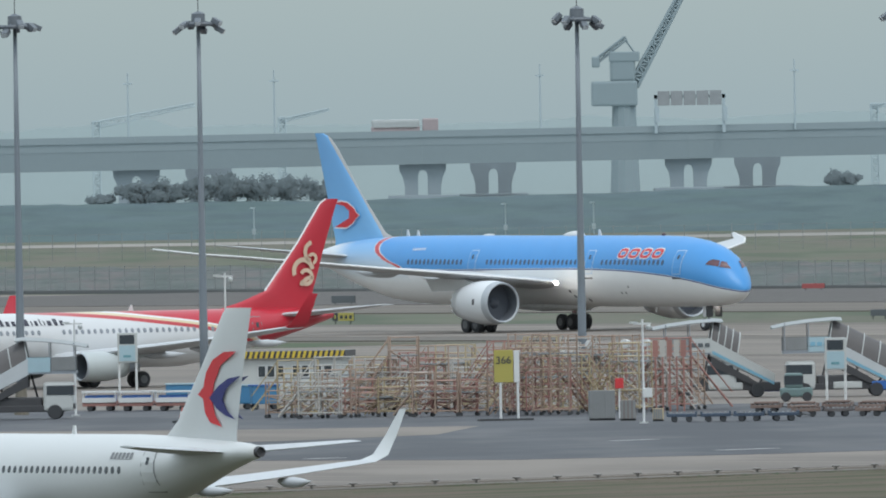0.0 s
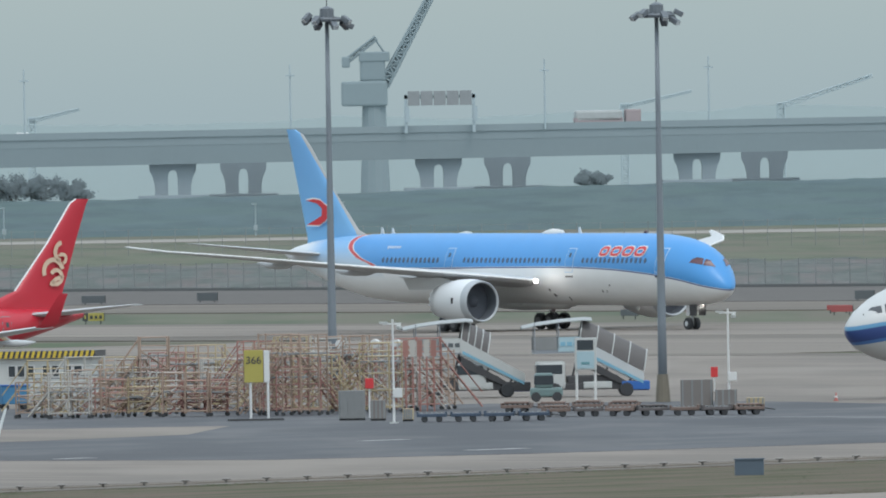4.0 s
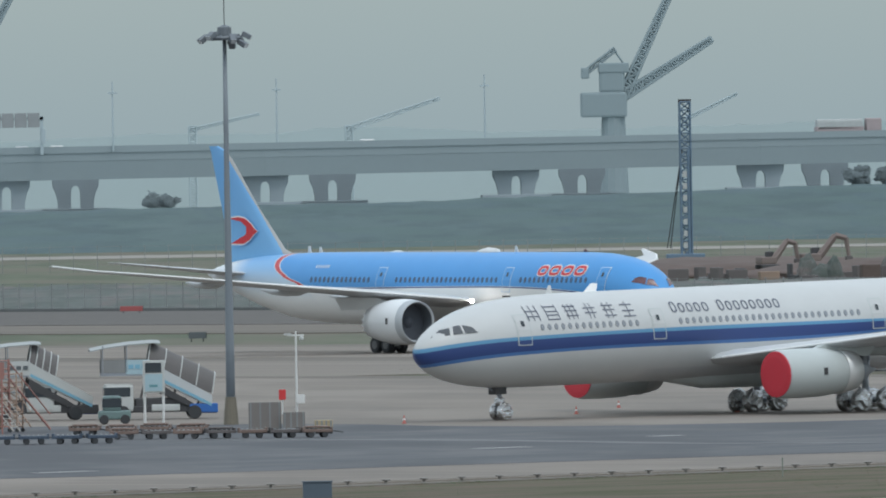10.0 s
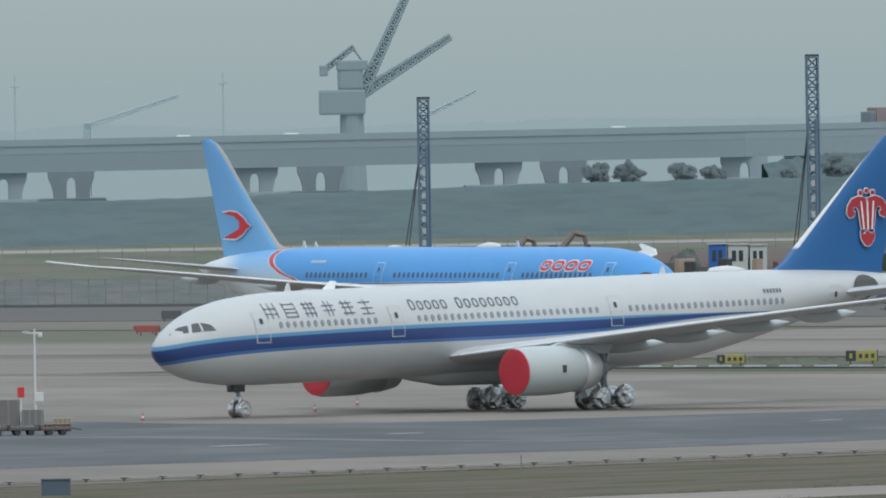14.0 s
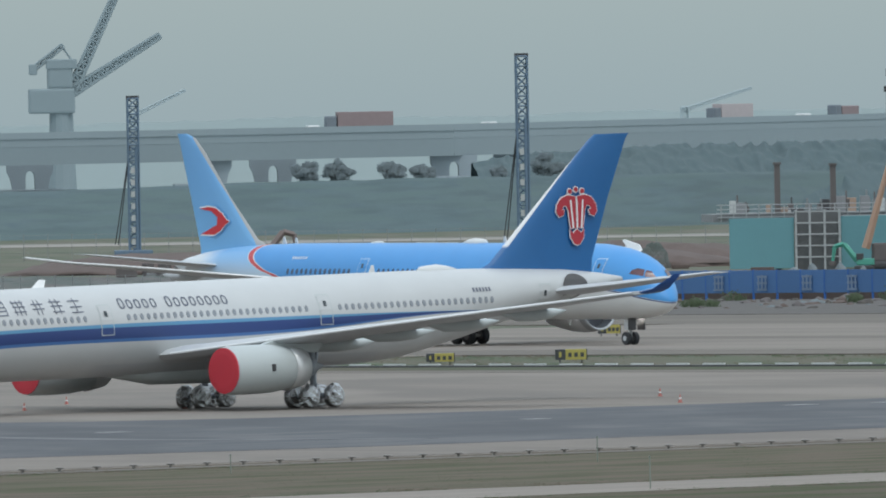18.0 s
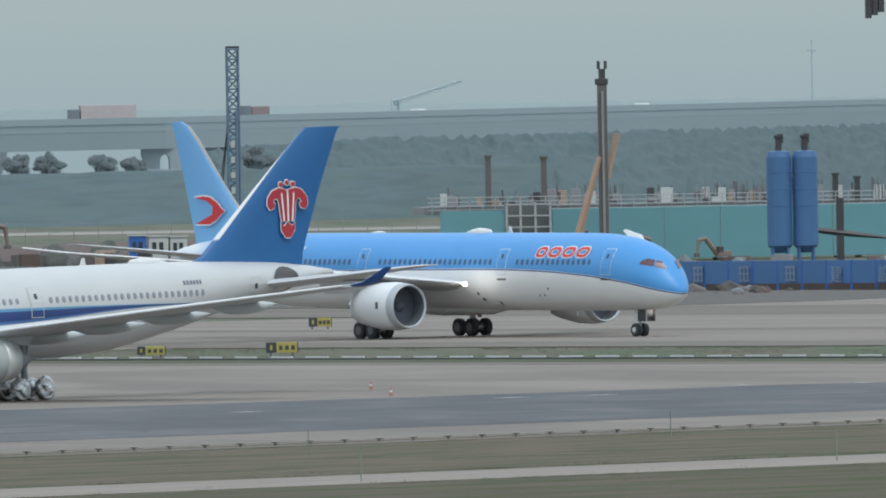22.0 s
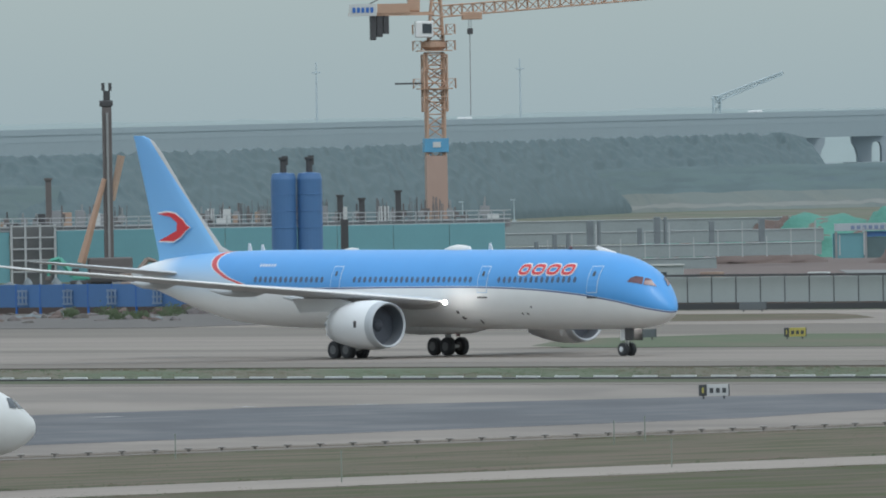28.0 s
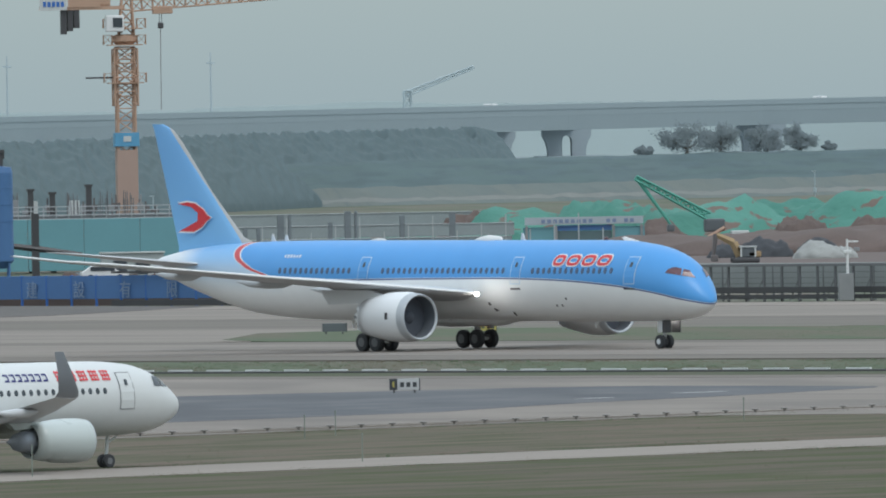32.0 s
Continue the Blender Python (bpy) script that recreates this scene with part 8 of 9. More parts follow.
# perimeter fence on the far side of the taxiways, with dark shrubs behind
fence = thing("perimeter_fence", pose(0, 0, 0), "long wire fence on slim grey posts with dark shrubs behind", "fence", kind="structure")
pm = mesh_of("post", bar(bmesh.new(), (0, 0, -0.1), (0, 0, 2.9), 0.07, 5), M_DULL)
m0, m1 = -2060, -1630
for i in range(150):
    m = m0 + (m1 - m0) * i / 149
    x, y = field(m, 1306)
    shared("post", pm, fence, pose(x, y, 0))
for z in (0.4, 1.4, 2.3, 2.8):
    a, b, c, d = field(m0, 1306), field(m1, 1306), field(m1, 1306.05), field(m0, 1306.05)
    part("wire", prism(bmesh.new(), [a, b, c, d], z, z + 0.04), M_DULL, fence)
part("kerb", prism(bmesh.new(), [field(m0, 1304.5), field(m1, 1304.5), field(m1, 1305.5), field(m0, 1305.5)], -0.1, 0.3), M_MESHPOST, fence, "dark low kerb under the fence")
vs, fs = [], []
N, K = 420, 16
for i in range(N + 1):
    m = -2150 + 510 * i / N
    for k in range(K + 1):
        n = 1312 + 110 * k / K
        x, y = field(m, n)
        p = Vector((m * 0.22, n * 0.05, 1.7))
        z = 0.25 + 0.06 * k + 0.75 * abs(noise.noise(p)) + 0.35 * noise.noise(p * 3.3)
        vs.append((x, y, z if 0 < k < K else -0.2))
for i in range(N):
    for k in range(K):
        a, b = i * (K + 1) + k, (i + 1) * (K + 1) + k
        fs.append((a, b, b + 1, a + 1))
me = bpy.data.meshes.new("perimeter_shrubs")
me.from_pydata(vs, [], fs)
me.shade_smooth()
me.materials.append(M_SHRUB)
tagged(new("perimeter_shrubs", me), "low dull grey-green shrubs behind the fence", "bushes", kind="stuff")
f2 = thing("perimeter_fence", pose(0, 0, 0), "second wire fence on tall posts across the grass", "fence", kind="structure")
pm2 = mesh_of("post", bar(bmesh.new(), (0, 0, -0.1), (0, 0, 3.6), 0.045, 5), M_DULL)
for i in range(100):
    shared("post", pm2, f2, pose(-60 + i * 3.2, 2950 - i * 1.2, 0))
for z in (1.0, 2.2, 3.4):
    part("wire", prism(bmesh.new(), [(-60, 2950), (260, 2830), (260, 2830.1), (-60, 2950.1)], z, z + 0.03), M_DULL, f2)


# ---- apron furniture and ground equipment ----


def flood_mast(x, y, h, seed):
    r = random.Random(seed)
    m = thing("floodlight_mast", pose(x, y, 0), "tall blue-grey floodlight mast with a ring of lamps", "floodlight mast", "floodlight masts on the apron")
    part("pole", lathe(bmesh.new(), [(0.0, 0.29), (5, 0.26), (12, 0.20), (18, 0.155), (h - 0.6, 0.12)], "Z", 14), M_MAST, m, smooth=True)
    part("foot", lathe(bmesh.new(), [(0, 0.46), (0.5, 0.43), (1.7, 0.33)], "Z", 12), M_FOOT, m, "faded yellow foot")
    bm = lathe(bmesh.new(), [(h - 0.75, 1.05), (h - 0.6, 1.12), (h - 0.5, 1.05)], "Z", 18)
    part("ring", bm, M_LAMPHEAD, m)
    for a in range(3):
        part("ring_arm", bar(bmesh.new(), (0, 0, h - 0.4), (1.1 * math.cos(a * 2.1), 1.1 * math.sin(a * 2.1), h - 0.6), 0.06, 5), M_LAMPHEAD, m)
    part("hood", lathe(bmesh.new(), [(h - 0.5, 0.45), (h + 0.05, 0.42), (h + 0.2, 0.1)], "Z", 12), M_LAMPHEAD, m)
    part("rod", bar(bmesh.new(), (0, 0, h), (0, 0, h + 2.2), 0.03, 5), M_DARKSTEEL, m)
    for a in range(9):
        ang = a * math.tau / 9 + r.uniform(-0.2, 0.2)
        cx, cy, cz = 1.35 * math.cos(ang), 1.1 * math.sin(ang), h - 0.75 + r.choice((-0.22, 0.1, 0.28))
        bm = box(bmesh.new(), -0.30, 0.30, -0.20, 0.20, -0.16, 0.16, 0.05)
        f = part("floodlight", bm, M_LAMPHEAD, m)
        f.matrix_basis = pose(cx, cy, cz, 0, 0, math.degrees(ang)) @ pose(0, 0, 0, 0, r.uniform(25, 45), 0)
        g = part("lens", box(bmesh.new(), 0.30, 0.32, -0.17, 0.17, -0.13, 0.13), M_LAMPGLASS, f)
    return m


for i, (x, y, h) in enumerate(((-26.1, 1321, 24.5), (-15.1, 1346.5, 24.6), (8.4, 1309.6, 24.3), (28.5, 1309.3, 24.2))):
    flood_mast(x, y, h, i)


def slim_post(x, y, h, lab, box_z=None, plate=None):
    m = thing("camera_post", pose(x, y, 0), lab, "post", "slim posts on the apron")
    part("pole", bar(bmesh.new(), (0, 0, 0), (0, 0, h), 0.075, 8, 0.055), M_WHITE, m)
    part("cross_arm", box(bmesh.new(), -0.55, 0.5, -0.04, 0.04, h - 0.3, h - 0.2), M_WHITE, m)
    part("dome", lathe(bmesh.new(), [(h - 0.62, 0.02), (h - 0.55, 0.14), (h - 0.4, 0.16), (h - 0.3, 0.06)], "Z", 10), M_CREAM, m).location.x = 0.36
    part("lamp", box(bmesh.new(), -0.75, -0.3, -0.08, 0.08, h - 0.24, h - 0.12), M_CREAM, m)
    if box_z:
        part("box", box(bmesh.new(), -0.05, 0.5, -0.2, 0.1, box_z, box_z + 0.55, 0.03), M_WHITE, m)
    part("foot", box(bmesh.new(), -0.25, 0.25, -0.25, 0.25, 0, 0.1), M_CREAM, m)
    return m


slim_post(11.4, 1235.7, 6.0, "slim white camera post with a box", 1.5)
slim_post(-22.6, 1311.3, 5.9, "slim white camera post")
slim_post(33.2, 1336.1, 5.4, "slim white camera post", 0.9)
slim_post(-14.0, 1375, 8.2, "slim white camera post beside the hut")

# stand number sign
sign = thing("stand_sign", pose(3.4, 1257.6, 0, 0, 0, 8), "yellow stand number sign on white posts", "sign")
part("plinth", box(bmesh.new(), -1.5, 1.7, -0.5, 0.5, 0, 0.14), M_DARKSTEEL, sign)
for x in (-0.18, 0.85):
    part("post", bar(bmesh.new(), (x, 0, 0.1), (x, 0, 4.1), 0.075, 8), M_WHITE, sign)
part("yellow_board", box(bmesh.new(), -0.55, 0.58, -0.12, 0.05, 2.25, 4.15, 0.03), M_SIGNYELLOW, sign)
part("white_board", box(bmesh.new(), 0.62, 0.95, -0.10, 0.05, 2.25, 4.12, 0.03), M_WHITE, sign)
cv = bpy.data.curves.new("number", "FONT")
cv.body, cv.size, cv.extrude, cv.align_x = "366", 0.62, 0.01, "CENTER"
cv.materials.append(M_INK)
num = new("number", cv)
num.parent, num.matrix_basis = sign, pose(0.0, -0.14, 3.35, 90, 0, 0)

for x, y in ((24.1, 1325.9), (-21.3, 1440)):
    g = thing("docking_board", pose(x, y, 0), "pale docking guide board on two white posts", "sign", "docking boards")
    for dx in (-0.55, 0.6):
        part("post", bar(bmesh.new(), (dx, 0, 0), (dx, 0, 2.2), 0.08, 8), M_WHITE, g)
    part("case", box(bmesh.new(), -0.65, 0.7, -0.2, 0.15, 1.85, 3.85, 0.04), M_CREAM, g)
    part("screen", box(bmesh.new(), -0.5, 0.5, -0.23, -0.2, 3.1, 3.7), M_GLASS, g)
    part("blue_panel", box(bmesh.new(), -0.52, 0.55, -0.23, -0.2, 1.95, 3.0), M_PALEBLUE, g)
    part("stroke", box(bmesh.new(), -0.25, 0.25, -0.25, -0.23, 2.2, 2.35), M_TEAL, g)


# striped hut
hut = thing("apron_hut", pose(-10.25, 1390, 0, 0, 0, -8), "small white hut with a yellow and black striped roof edge", "hut")
part("wall", box(bmesh.new(), -3.6, 3.6, 0, 4.0, 0, 2.5), M_CREAM, hut)
part("roof", box(bmesh.new(), -3.9, 3.9, -0.3, 4.3, 2.5, 2.95), M_DARKSTEEL, hut)
for i in range(22):
    x = -3.85 + i * 0.352
    bm = bmesh.new()
    f1 = [bm.verts.new((x + a, -0.34 + b, z)) for b in (0, 0.03) for a, z in ((0, 2.5), (0.176, 2.5), (0.30, 2.95), (0.12, 2.95))]
    for q in ((0, 1, 2, 3), (7, 6, 5, 4), (0, 4, 5, 1), (1, 5, 6, 2), (2, 6, 7, 3), (3, 7, 4, 0)):
        bm.faces.new([f1[k] for k in q])
    part("stripe", bm, M_YELLOW, hut)
for i, (x0, w) in enumerate(((-3.3, 0.35), (-1.9, 0.55), (-1.3, 0.55), (-0.7, 0.55), (0.35, 0.55), (0.95, 0.55), (1.7, 0.6), (2.4, 0.6))):
    fr = part("window_frame", box(bmesh.new(), x0, x0 + w, -0.05, 0.0, 1.25, 2.05), M_WHITE, hut)
    part("pane", box(bmesh.new(), x0 + 0.06, x0 + w - 0.06, -0.07, -0.05, 1.31, 1.99), M_GLASS, fr)


def wheel_set(parent, spots, r=0.3, w=0.18):
    me = MESHES.setdefault(("gw", r, w), mesh_of("wheel", lathe(bmesh.new(), [(-w / 2, r * 0.5), (-w / 2, r * 0.9), (-w / 4, r), (w / 4, r), (w / 2, r * 0.9), (w / 2, r * 0.5)], "X", 12), M_BLACK))
    for x, y in spots:
        shared("wheel", me, parent, pose(x, y, r, 0, 0, 90))


# Even grey, toned down from the white panels
M_CANOPY = surface("grey_canopy", (0.33, 0.35, 0.355), 0.6, vary=0.15)


def stair_truck(x, y, turn, panel, lab, reach=1.0, cab_at=0.0):
    """A truck with covered boarding stairs rising to a roofed platform over its cab."""
    t = thing("boarding_stairs", pose(x, y, 0, 0, 0, turn), lab, "stair truck", "boarding stair trucks")
    part("chassis", box(bmesh.new(), -3.2, 3.0, -0.9, 0.9, 0.45, 0.85, 0.05), M_DARKSTEEL, t)
    part("bumper", box(bmesh.new(), 2.2, 3.3, -1.05, 1.05, 0.35, 0.8, 0.05), M_NAVY, t)
    part("cab", box(bmesh.new(), -3.7 + cab_at, -1.9 + cab_at, -1.0, 1.0, 0.5, 2.25, 0.2), M_CREAM, t)
    part("windscreen", box(bmesh.new(), -3.75 + cab_at, -2.1 + cab_at, -1.03, 1.03, 1.45, 2.05, 0.05), M_GLASS, t)
    part("grille", box(bmesh.new(), -3.78 + cab_at, -3.7 + cab_at, -0.8, 0.8, 0.6, 0.95, 0.02), M_DARKSTEEL, t)
    wheel_set(t, [(a, b) for a in (-2.6, 1.9) for b in (-0.95, 0.95)], 0.45, 0.3)
    part("platform", box(bmesh.new(), -3.9, -0.9, -1.0, 1.0, 2.75, 2.95), M_STEEL, t)
    for dy in (-1.02, 1.0):
        part("platform_panel", box(bmesh.new(), -3.9, -2.4, dy, dy + 0.04, 2.95, 3.75), M_DULL, t)
        part("platform_panel", box(bmesh.new(), -2.35, -0.9, dy, dy + 0.04, 2.85, 3.75), panel, t)
    a0, b0, a1, b1 = -1.0, 2.85, 3.0, 0.85
    for dy in (-1.05, 1.0):
        bm = bmesh.new()
        pts = [(a0, b0 - 0.15), (a1, b1 - 0.15), (a1, b1 + 0.62), (a0, b0 + 0.85)]
        f1, f2 = [bm.verts.new((p, dy, q)) for p, q in pts], [bm.verts.new((p, dy + 0.05, q)) for p, q in pts]
        bm.faces.new(f1), bm.faces.new(f2[::-1])
        for i in range(4):
            j = (i + 1) % 4
            bm.faces.new((f1[j], f1[i], f2[i], f2[j]))
        bmesh.ops.recalc_face_normals(bm, faces=bm.faces)
        part("side_panel", bm, M_CREAM if panel is M_CREAM else M_PALEWHITE, t)
        bm = bmesh.new()
        pts = [(a0, b0 - 0.85), (a1 - 0.9, b1 - 0.3), (a1 - 0.6, b1 - 0.2), (a0, b0 - 0.2)]
        f1, f2 = [bm.verts.new((p, dy, q)) for p, q in pts], [bm.verts.new((p, dy + 0.05, q)) for p, q in pts]
        bm.faces.new(f1), bm.faces.new(f2[::-1])
        for i in range(4):
            j = (i + 1) % 4
            bm.faces.new((f1[j], f1[i], f2[i], f2[j]))
        bmesh.ops.recalc_face_normals(bm, faces=bm.faces)
        part("stringer", bm, M_DARKSTEEL, t)
    for i in range(11):
        u = i / 10
        px, pz = a0 + (a1 - a0) * u, b0 + (b1 - b0) * u
        part("step", box(bmesh.new(), px - 0.2, px + 0.2, -0.98, 0.98, pz - 0.03, pz + 0.03), M_STEEL, t)
    # arched cover over the flight
    bm, loops = bmesh.new(), []
    for u in [reach * q / 4 for q in range(5)]:
        px, pz = a0 + (a1 - a0) * u, b0 + (b1 - b0) * u + 0.72
        loops.append([bm.verts.new((px + 0.25 * math.sin(k * math.pi / 8), -1.0 * math.cos(k * math.pi / 8), pz + 1.3 * math.sin(k * math.pi / 8))) for k in range(9)])
    for a, b in zip(loops, loops[1:]):
        for k in range(8):
            bm.faces.new((a[k], a[k + 1], b[k + 1], b[k]))
    part("cover", bm, M_TUNNEL, t, "smoked arched cover over the steps", smooth=True)
    for u in [reach * q / 4 for q in range(5)]:
        bm = bmesh.new()
        px, pz = a0 + (a1 - a0) * u, b0 + (b1 - b0) * u + 0.72
        rings = []
        for k in range(9):
            c, d = math.cos(k * math.pi / 8), math.sin(k * math.pi / 8)
            rings.append([bm.verts.new((px + 0.25 * d + e, -g * 1.03 * c, pz + g * 1.33 * d)) for e, g in ((-0.04, 1.0), (0.0, 0.97), (0.04, 1.0), (0.0, 1.03))])
        for lo, hi in zip(rings, rings[1:]):
            for k in range(4):
                bm.faces.new((lo[k], lo[(k + 1) % 4], hi[(k + 1) % 4], hi[k]))
        bm.faces.new(rings[0])
        bm.faces.new(rings[-1])
        bmesh.ops.recalc_face_normals(bm, faces=bm.faces)
        part("hoop", bm, M_CREAM, t, "pale hoop")
    bm, loops = bmesh.new(), []
    for px, pz in ((-4.6, 4.42), (-3.6, 4.62), (-2.2, 4.80), (-0.7, 4.90), (-0.2, 4.86)):
        loops.append([bm.verts.new((px, py, pz + dz - 0.12 * py * py)) for py, dz in ((-1.1, 0), (0, 0.02), (1.1, 0), (1.1, 0.06), (0, 0.09), (-1.1, 0.06))])
    for a, b in zip(loops, loops[1:]):
        for k in range(6):
            bm.faces.new((a[k], a[(k + 1) % 6], b[(k + 1) % 6], b[k]))
    bm.faces.new(loops[0][::-1]), bm.faces.new(loops[-1])
    bmesh.ops.recalc_face_normals(bm, faces=bm.faces)
    part("canopy", bm, M_CANOPY, t, "pale curved canopy over the platform")
    strip_bm = bmesh.new()
    side = -1.09
    pts = [(a0 + 0.1, b0 - 0.08), (a1 - 0.05, b1 - 0.08), (a1 - 0.05, b1 + 0.12), (a0 + 0.1, b0 + 0.12)]
    f1, f2 = [strip_bm.verts.new((p, side, q)) for p, q in pts], [strip_bm.verts.new((p, side + 0.03, q)) for p, q in pts]
    strip_bm.faces.new(f1), strip_bm.faces.new(f2[::-1])
    for i in range(4):
        j = (i + 1) % 4
        strip_bm.faces.new((f1[j], f1[i], f2[i], f2[j]))
    bmesh.ops.recalc_face_normals(strip_bm, faces=strip_bm.faces)
    part("side_strip", strip_bm, M_SKYBLUE, t, "light blue strip along the flight")
    part("skirt", box(bmesh.new(), 1.6, 3.35, -1.08, 1.08, 0.4, 0.95, 0.05), M_BLUE if panel is not M_CREAM else M_DARKSTEEL, t, "blue tail skirt")
    for i in range(3):
        part("platform_mark", box(bmesh.new(), -2.2 + i * 0.42, -1.9 + i * 0.42, -1.06, -1.03, 3.2, 3.45), M_SKYBLUE if panel is not M_CREAM else M_SIGNBACK, t)
    part("underframe", box(bmesh.new(), -1.8, 1.4, -0.85, 0.85, 0.75, 1.35, 0.1), M_DARKSTEEL, t)
    for px in (-3.8, -2.3):
        for dy in (-1.0, 1.0):
            part("canopy_post", bar(bmesh.new(), (px, dy, 2.95), (px, dy, 4.66), 0.035, 5), M_STEEL, t)
    for px in (-1.6, 0.4, 2.0):
        part("prop", bar(bmesh.new(), (px, -0.7, 0.8), (px + 0.5, -0.7, 2.75 - max(0, px + 0.5) * 0.45), 0.07, 6), M_DARKSTEEL, t)
    part("tank", box(bmesh.new(), -0.8, 1.0, -0.98, -0.5, 0.5, 0.95, 0.1), M_CREAM, t)
    return t


stair_truck(17.6, 1346, 3, M_CREAM, "white boarding stairs on a truck with a short smoked cover", 0.42, 2.5)
stair_truck(25.0, 1342, 2, M_PALEBLUE, "pale blue and white boarding stairs on a truck")
st = stair_truck(-26.2, 1300, 178, M_PALEBLUE, "pale blue boarding stairs on a truck with a smoked cover")
tug = thing("baggage_tug", pose(21.6, 1322, 0), "small pale green baggage tug", "tug")
part("body", box(bmesh.new(), -1.0, 1.0, -0.7, 0.7, 0.3, 0.85, 0.12), M_TUG, tug)
part("cab", box(bmesh.new(), -0.7, 0.4, -0.65, 0.65, 0.85, 1.75, 0.12), M_TUG, tug)
part("window", box(bmesh.new(), -0.74, 0.44, -0.68, 0.68, 1.05, 1.6), M_GLASS, tug)
wheel_set(tug, [(a, b) for a in (-0.65, 0.65) for b in (-0.65, 0.65)])


# maintenance steps and scaffold stands, packed close together
def work_stand(x, y, turn, w, d, h, levels, mat, seed, lab):
    """A braced tube stand on castors with decks, a ladder flight and guard rails; tubes are parts by kind."""
    r = random.Random(seed)
    t = thing("work_stand", pose(x, y, 0, 0, 0, turn), lab, "scaffold", "maintenance stands on the apron")
    cx, cy = (-w / 2, 0, w / 2) if w > 2.2 else (-w / 2, w / 2), (-d / 2, d / 2)
    pm = MESHES.setdefault(("post", round(h, 1), mat.name), mesh_of("upright", bar(bmesh.new(), (0, 0, 0.2), (0, 0, round(h, 1)), 0.05, 5), mat))
    for px in cx:
        for py in cy:
            shared("upright", pm, t, pose(px, py, 0))
    cm = MESHES.setdefault("castor", mesh_of("castor", lathe(bmesh.new(), [(-0.05, 0.12), (0.05, 0.12)], "X", 8), M_BLACK))
    for px in (cx[0], cx[-1]):
        for py in cy:
            shared("castor", cm, t, pose(px, py, 0.12, 0, 0, 90))
    for k in range(levels + 1):
        z = 0.35 + (h - 1.2) * k / levels
        for py in cy:
            bm = bar(bmesh.new(), (-w / 2, py, z), (w / 2, py, z), 0.04, 5)
            part("ledger", bm, mat, t)
            if k < levels:
                z2 = 0.35 + (h - 1.2) * (k + 1) / levels
                for a, b in zip(cx, cx[1:]):
                    if r.random() < 0.5:
                        a, b = b, a
                    part("brace", bar(bmesh.new(), (a, py, z), (b, py, z2), 0.03, 4), mat, t)
        for px in cx:
            part("transom", bar(bmesh.new(), (px, -d / 2, z), (px, d / 2, z), 0.035, 4), mat, t)
    part("deck", box(bmesh.new(), -w / 2, w / 2, -d / 2, d / 2, h - 1.2, h - 1.12), M_DULL, t)
    for z in (h - 0.55, h - 0.05):
        for py in cy:
            part("guard_rail", bar(bmesh.new(), (-w / 2, py, z), (w / 2, py, z), 0.03, 4), mat, t)
    # sloping ladder with rungs
    sx = r.choice((-1, 1))
    run = (h - 1.1) * 0.75
    for py in (-d * 0.3, d * 0.3):
        part("stringer", bar(bmesh.new(), (sx * (w / 2 + run), py, 0.15), (sx * w / 2, py, h - 1.1), 0.05, 5), mat, t)
        part("handrail", bar(bmesh.new(), (sx * (w / 2 + run), py, 1.05), (sx * w / 2, py, h - 0.1), 0.03, 4), mat, t)
    n = int(h * 3)
    rung = MESHES.setdefault(("rung", round(d, 1), mat.name), mesh_of("rung", box(bmesh.new(), -0.1, 0.1, -d * 0.3, d * 0.3, -0.02, 0.02), mat))
    for i in range(1, n):
        u = i / n
        shared("rung", rung, t, pose(sx * (w / 2 + run * (1 - u)), 0, 0.15 + (h - 1.25) * u))
    return t


r = random.Random(9)
STANDS = []
for i in range(11):
    STANDS.append((-9.8 + i * 1.15, 1284 + r.uniform(-4, 10), r.uniform(-25, 25), r.uniform(1.6, 2.8), r.uniform(1.0, 1.6), r.uniform(2.2, 3.0), 2))
for i in range(12):
    STANDS.append((-4.6 + i * 1.05, 1294 + r.uniform(-3, 22), r.uniform(-25, 25), r.uniform(1.6, 2.6), r.uniform(1.0, 1.8), r.uniform(3.2, 4.6), 3))
for i in range(13):
    STANDS.append((5.0 + i * 0.76, 1275 + r.uniform(0, 34), r.uniform(-30, 30), r.uniform(1.8, 3.0), r.uniform(1.2, 2.0), r.uniform(3.4, 4.9), 3))
for i in range(6):
    STANDS.append((-9.0 + i * 2.3, 1303 + r.uniform(0, 12), r.uniform(-10, 10), r.uniform(2.0, 3.0), 1.4, r.uniform(2.6, 3.6), 2))
for i, (x, y, a, w, d, h, lv) in enumerate(STANDS):
    mat = (M_RUST, M_OCHRE, M_TUBEWHITE, M_RUST, M_TUBERED)[i % 5]
    lab = {M_RUST: "rusty brown wheeled maintenance steps", M_OCHRE: "ochre wheeled maintenance steps", M_TUBEWHITE: "chalky pale wheeled scaffold stand", M_TUBERED: "red-brown wheeled scaffold stand"}[mat]
    work_stand(x, y, a, w, d, h, lv, mat, i, lab)
for x, z in ((8.8, 4.0), (10.9, 4.0), (12.1, 4.05)):
    c = thing("hose_reel", pose(x, 1296, 0), "white drum on a red stand among the scaffolds", "drum", "drums among the scaffolds")
    part("stand", bar(bmesh.new(), (0, 0, 0), (0, 0, z - 0.3), 0.07, 6), M_TUBERED, c)
    part("drum", lathe(bmesh.new(), [(-0.22, 0.22), (-0.2, 0.28), (0.2, 0.28), (0.22, 0.22)], "X", 14), M_WHITE, c).matrix_basis = pose(0, 0, z, 0, 0, 70)
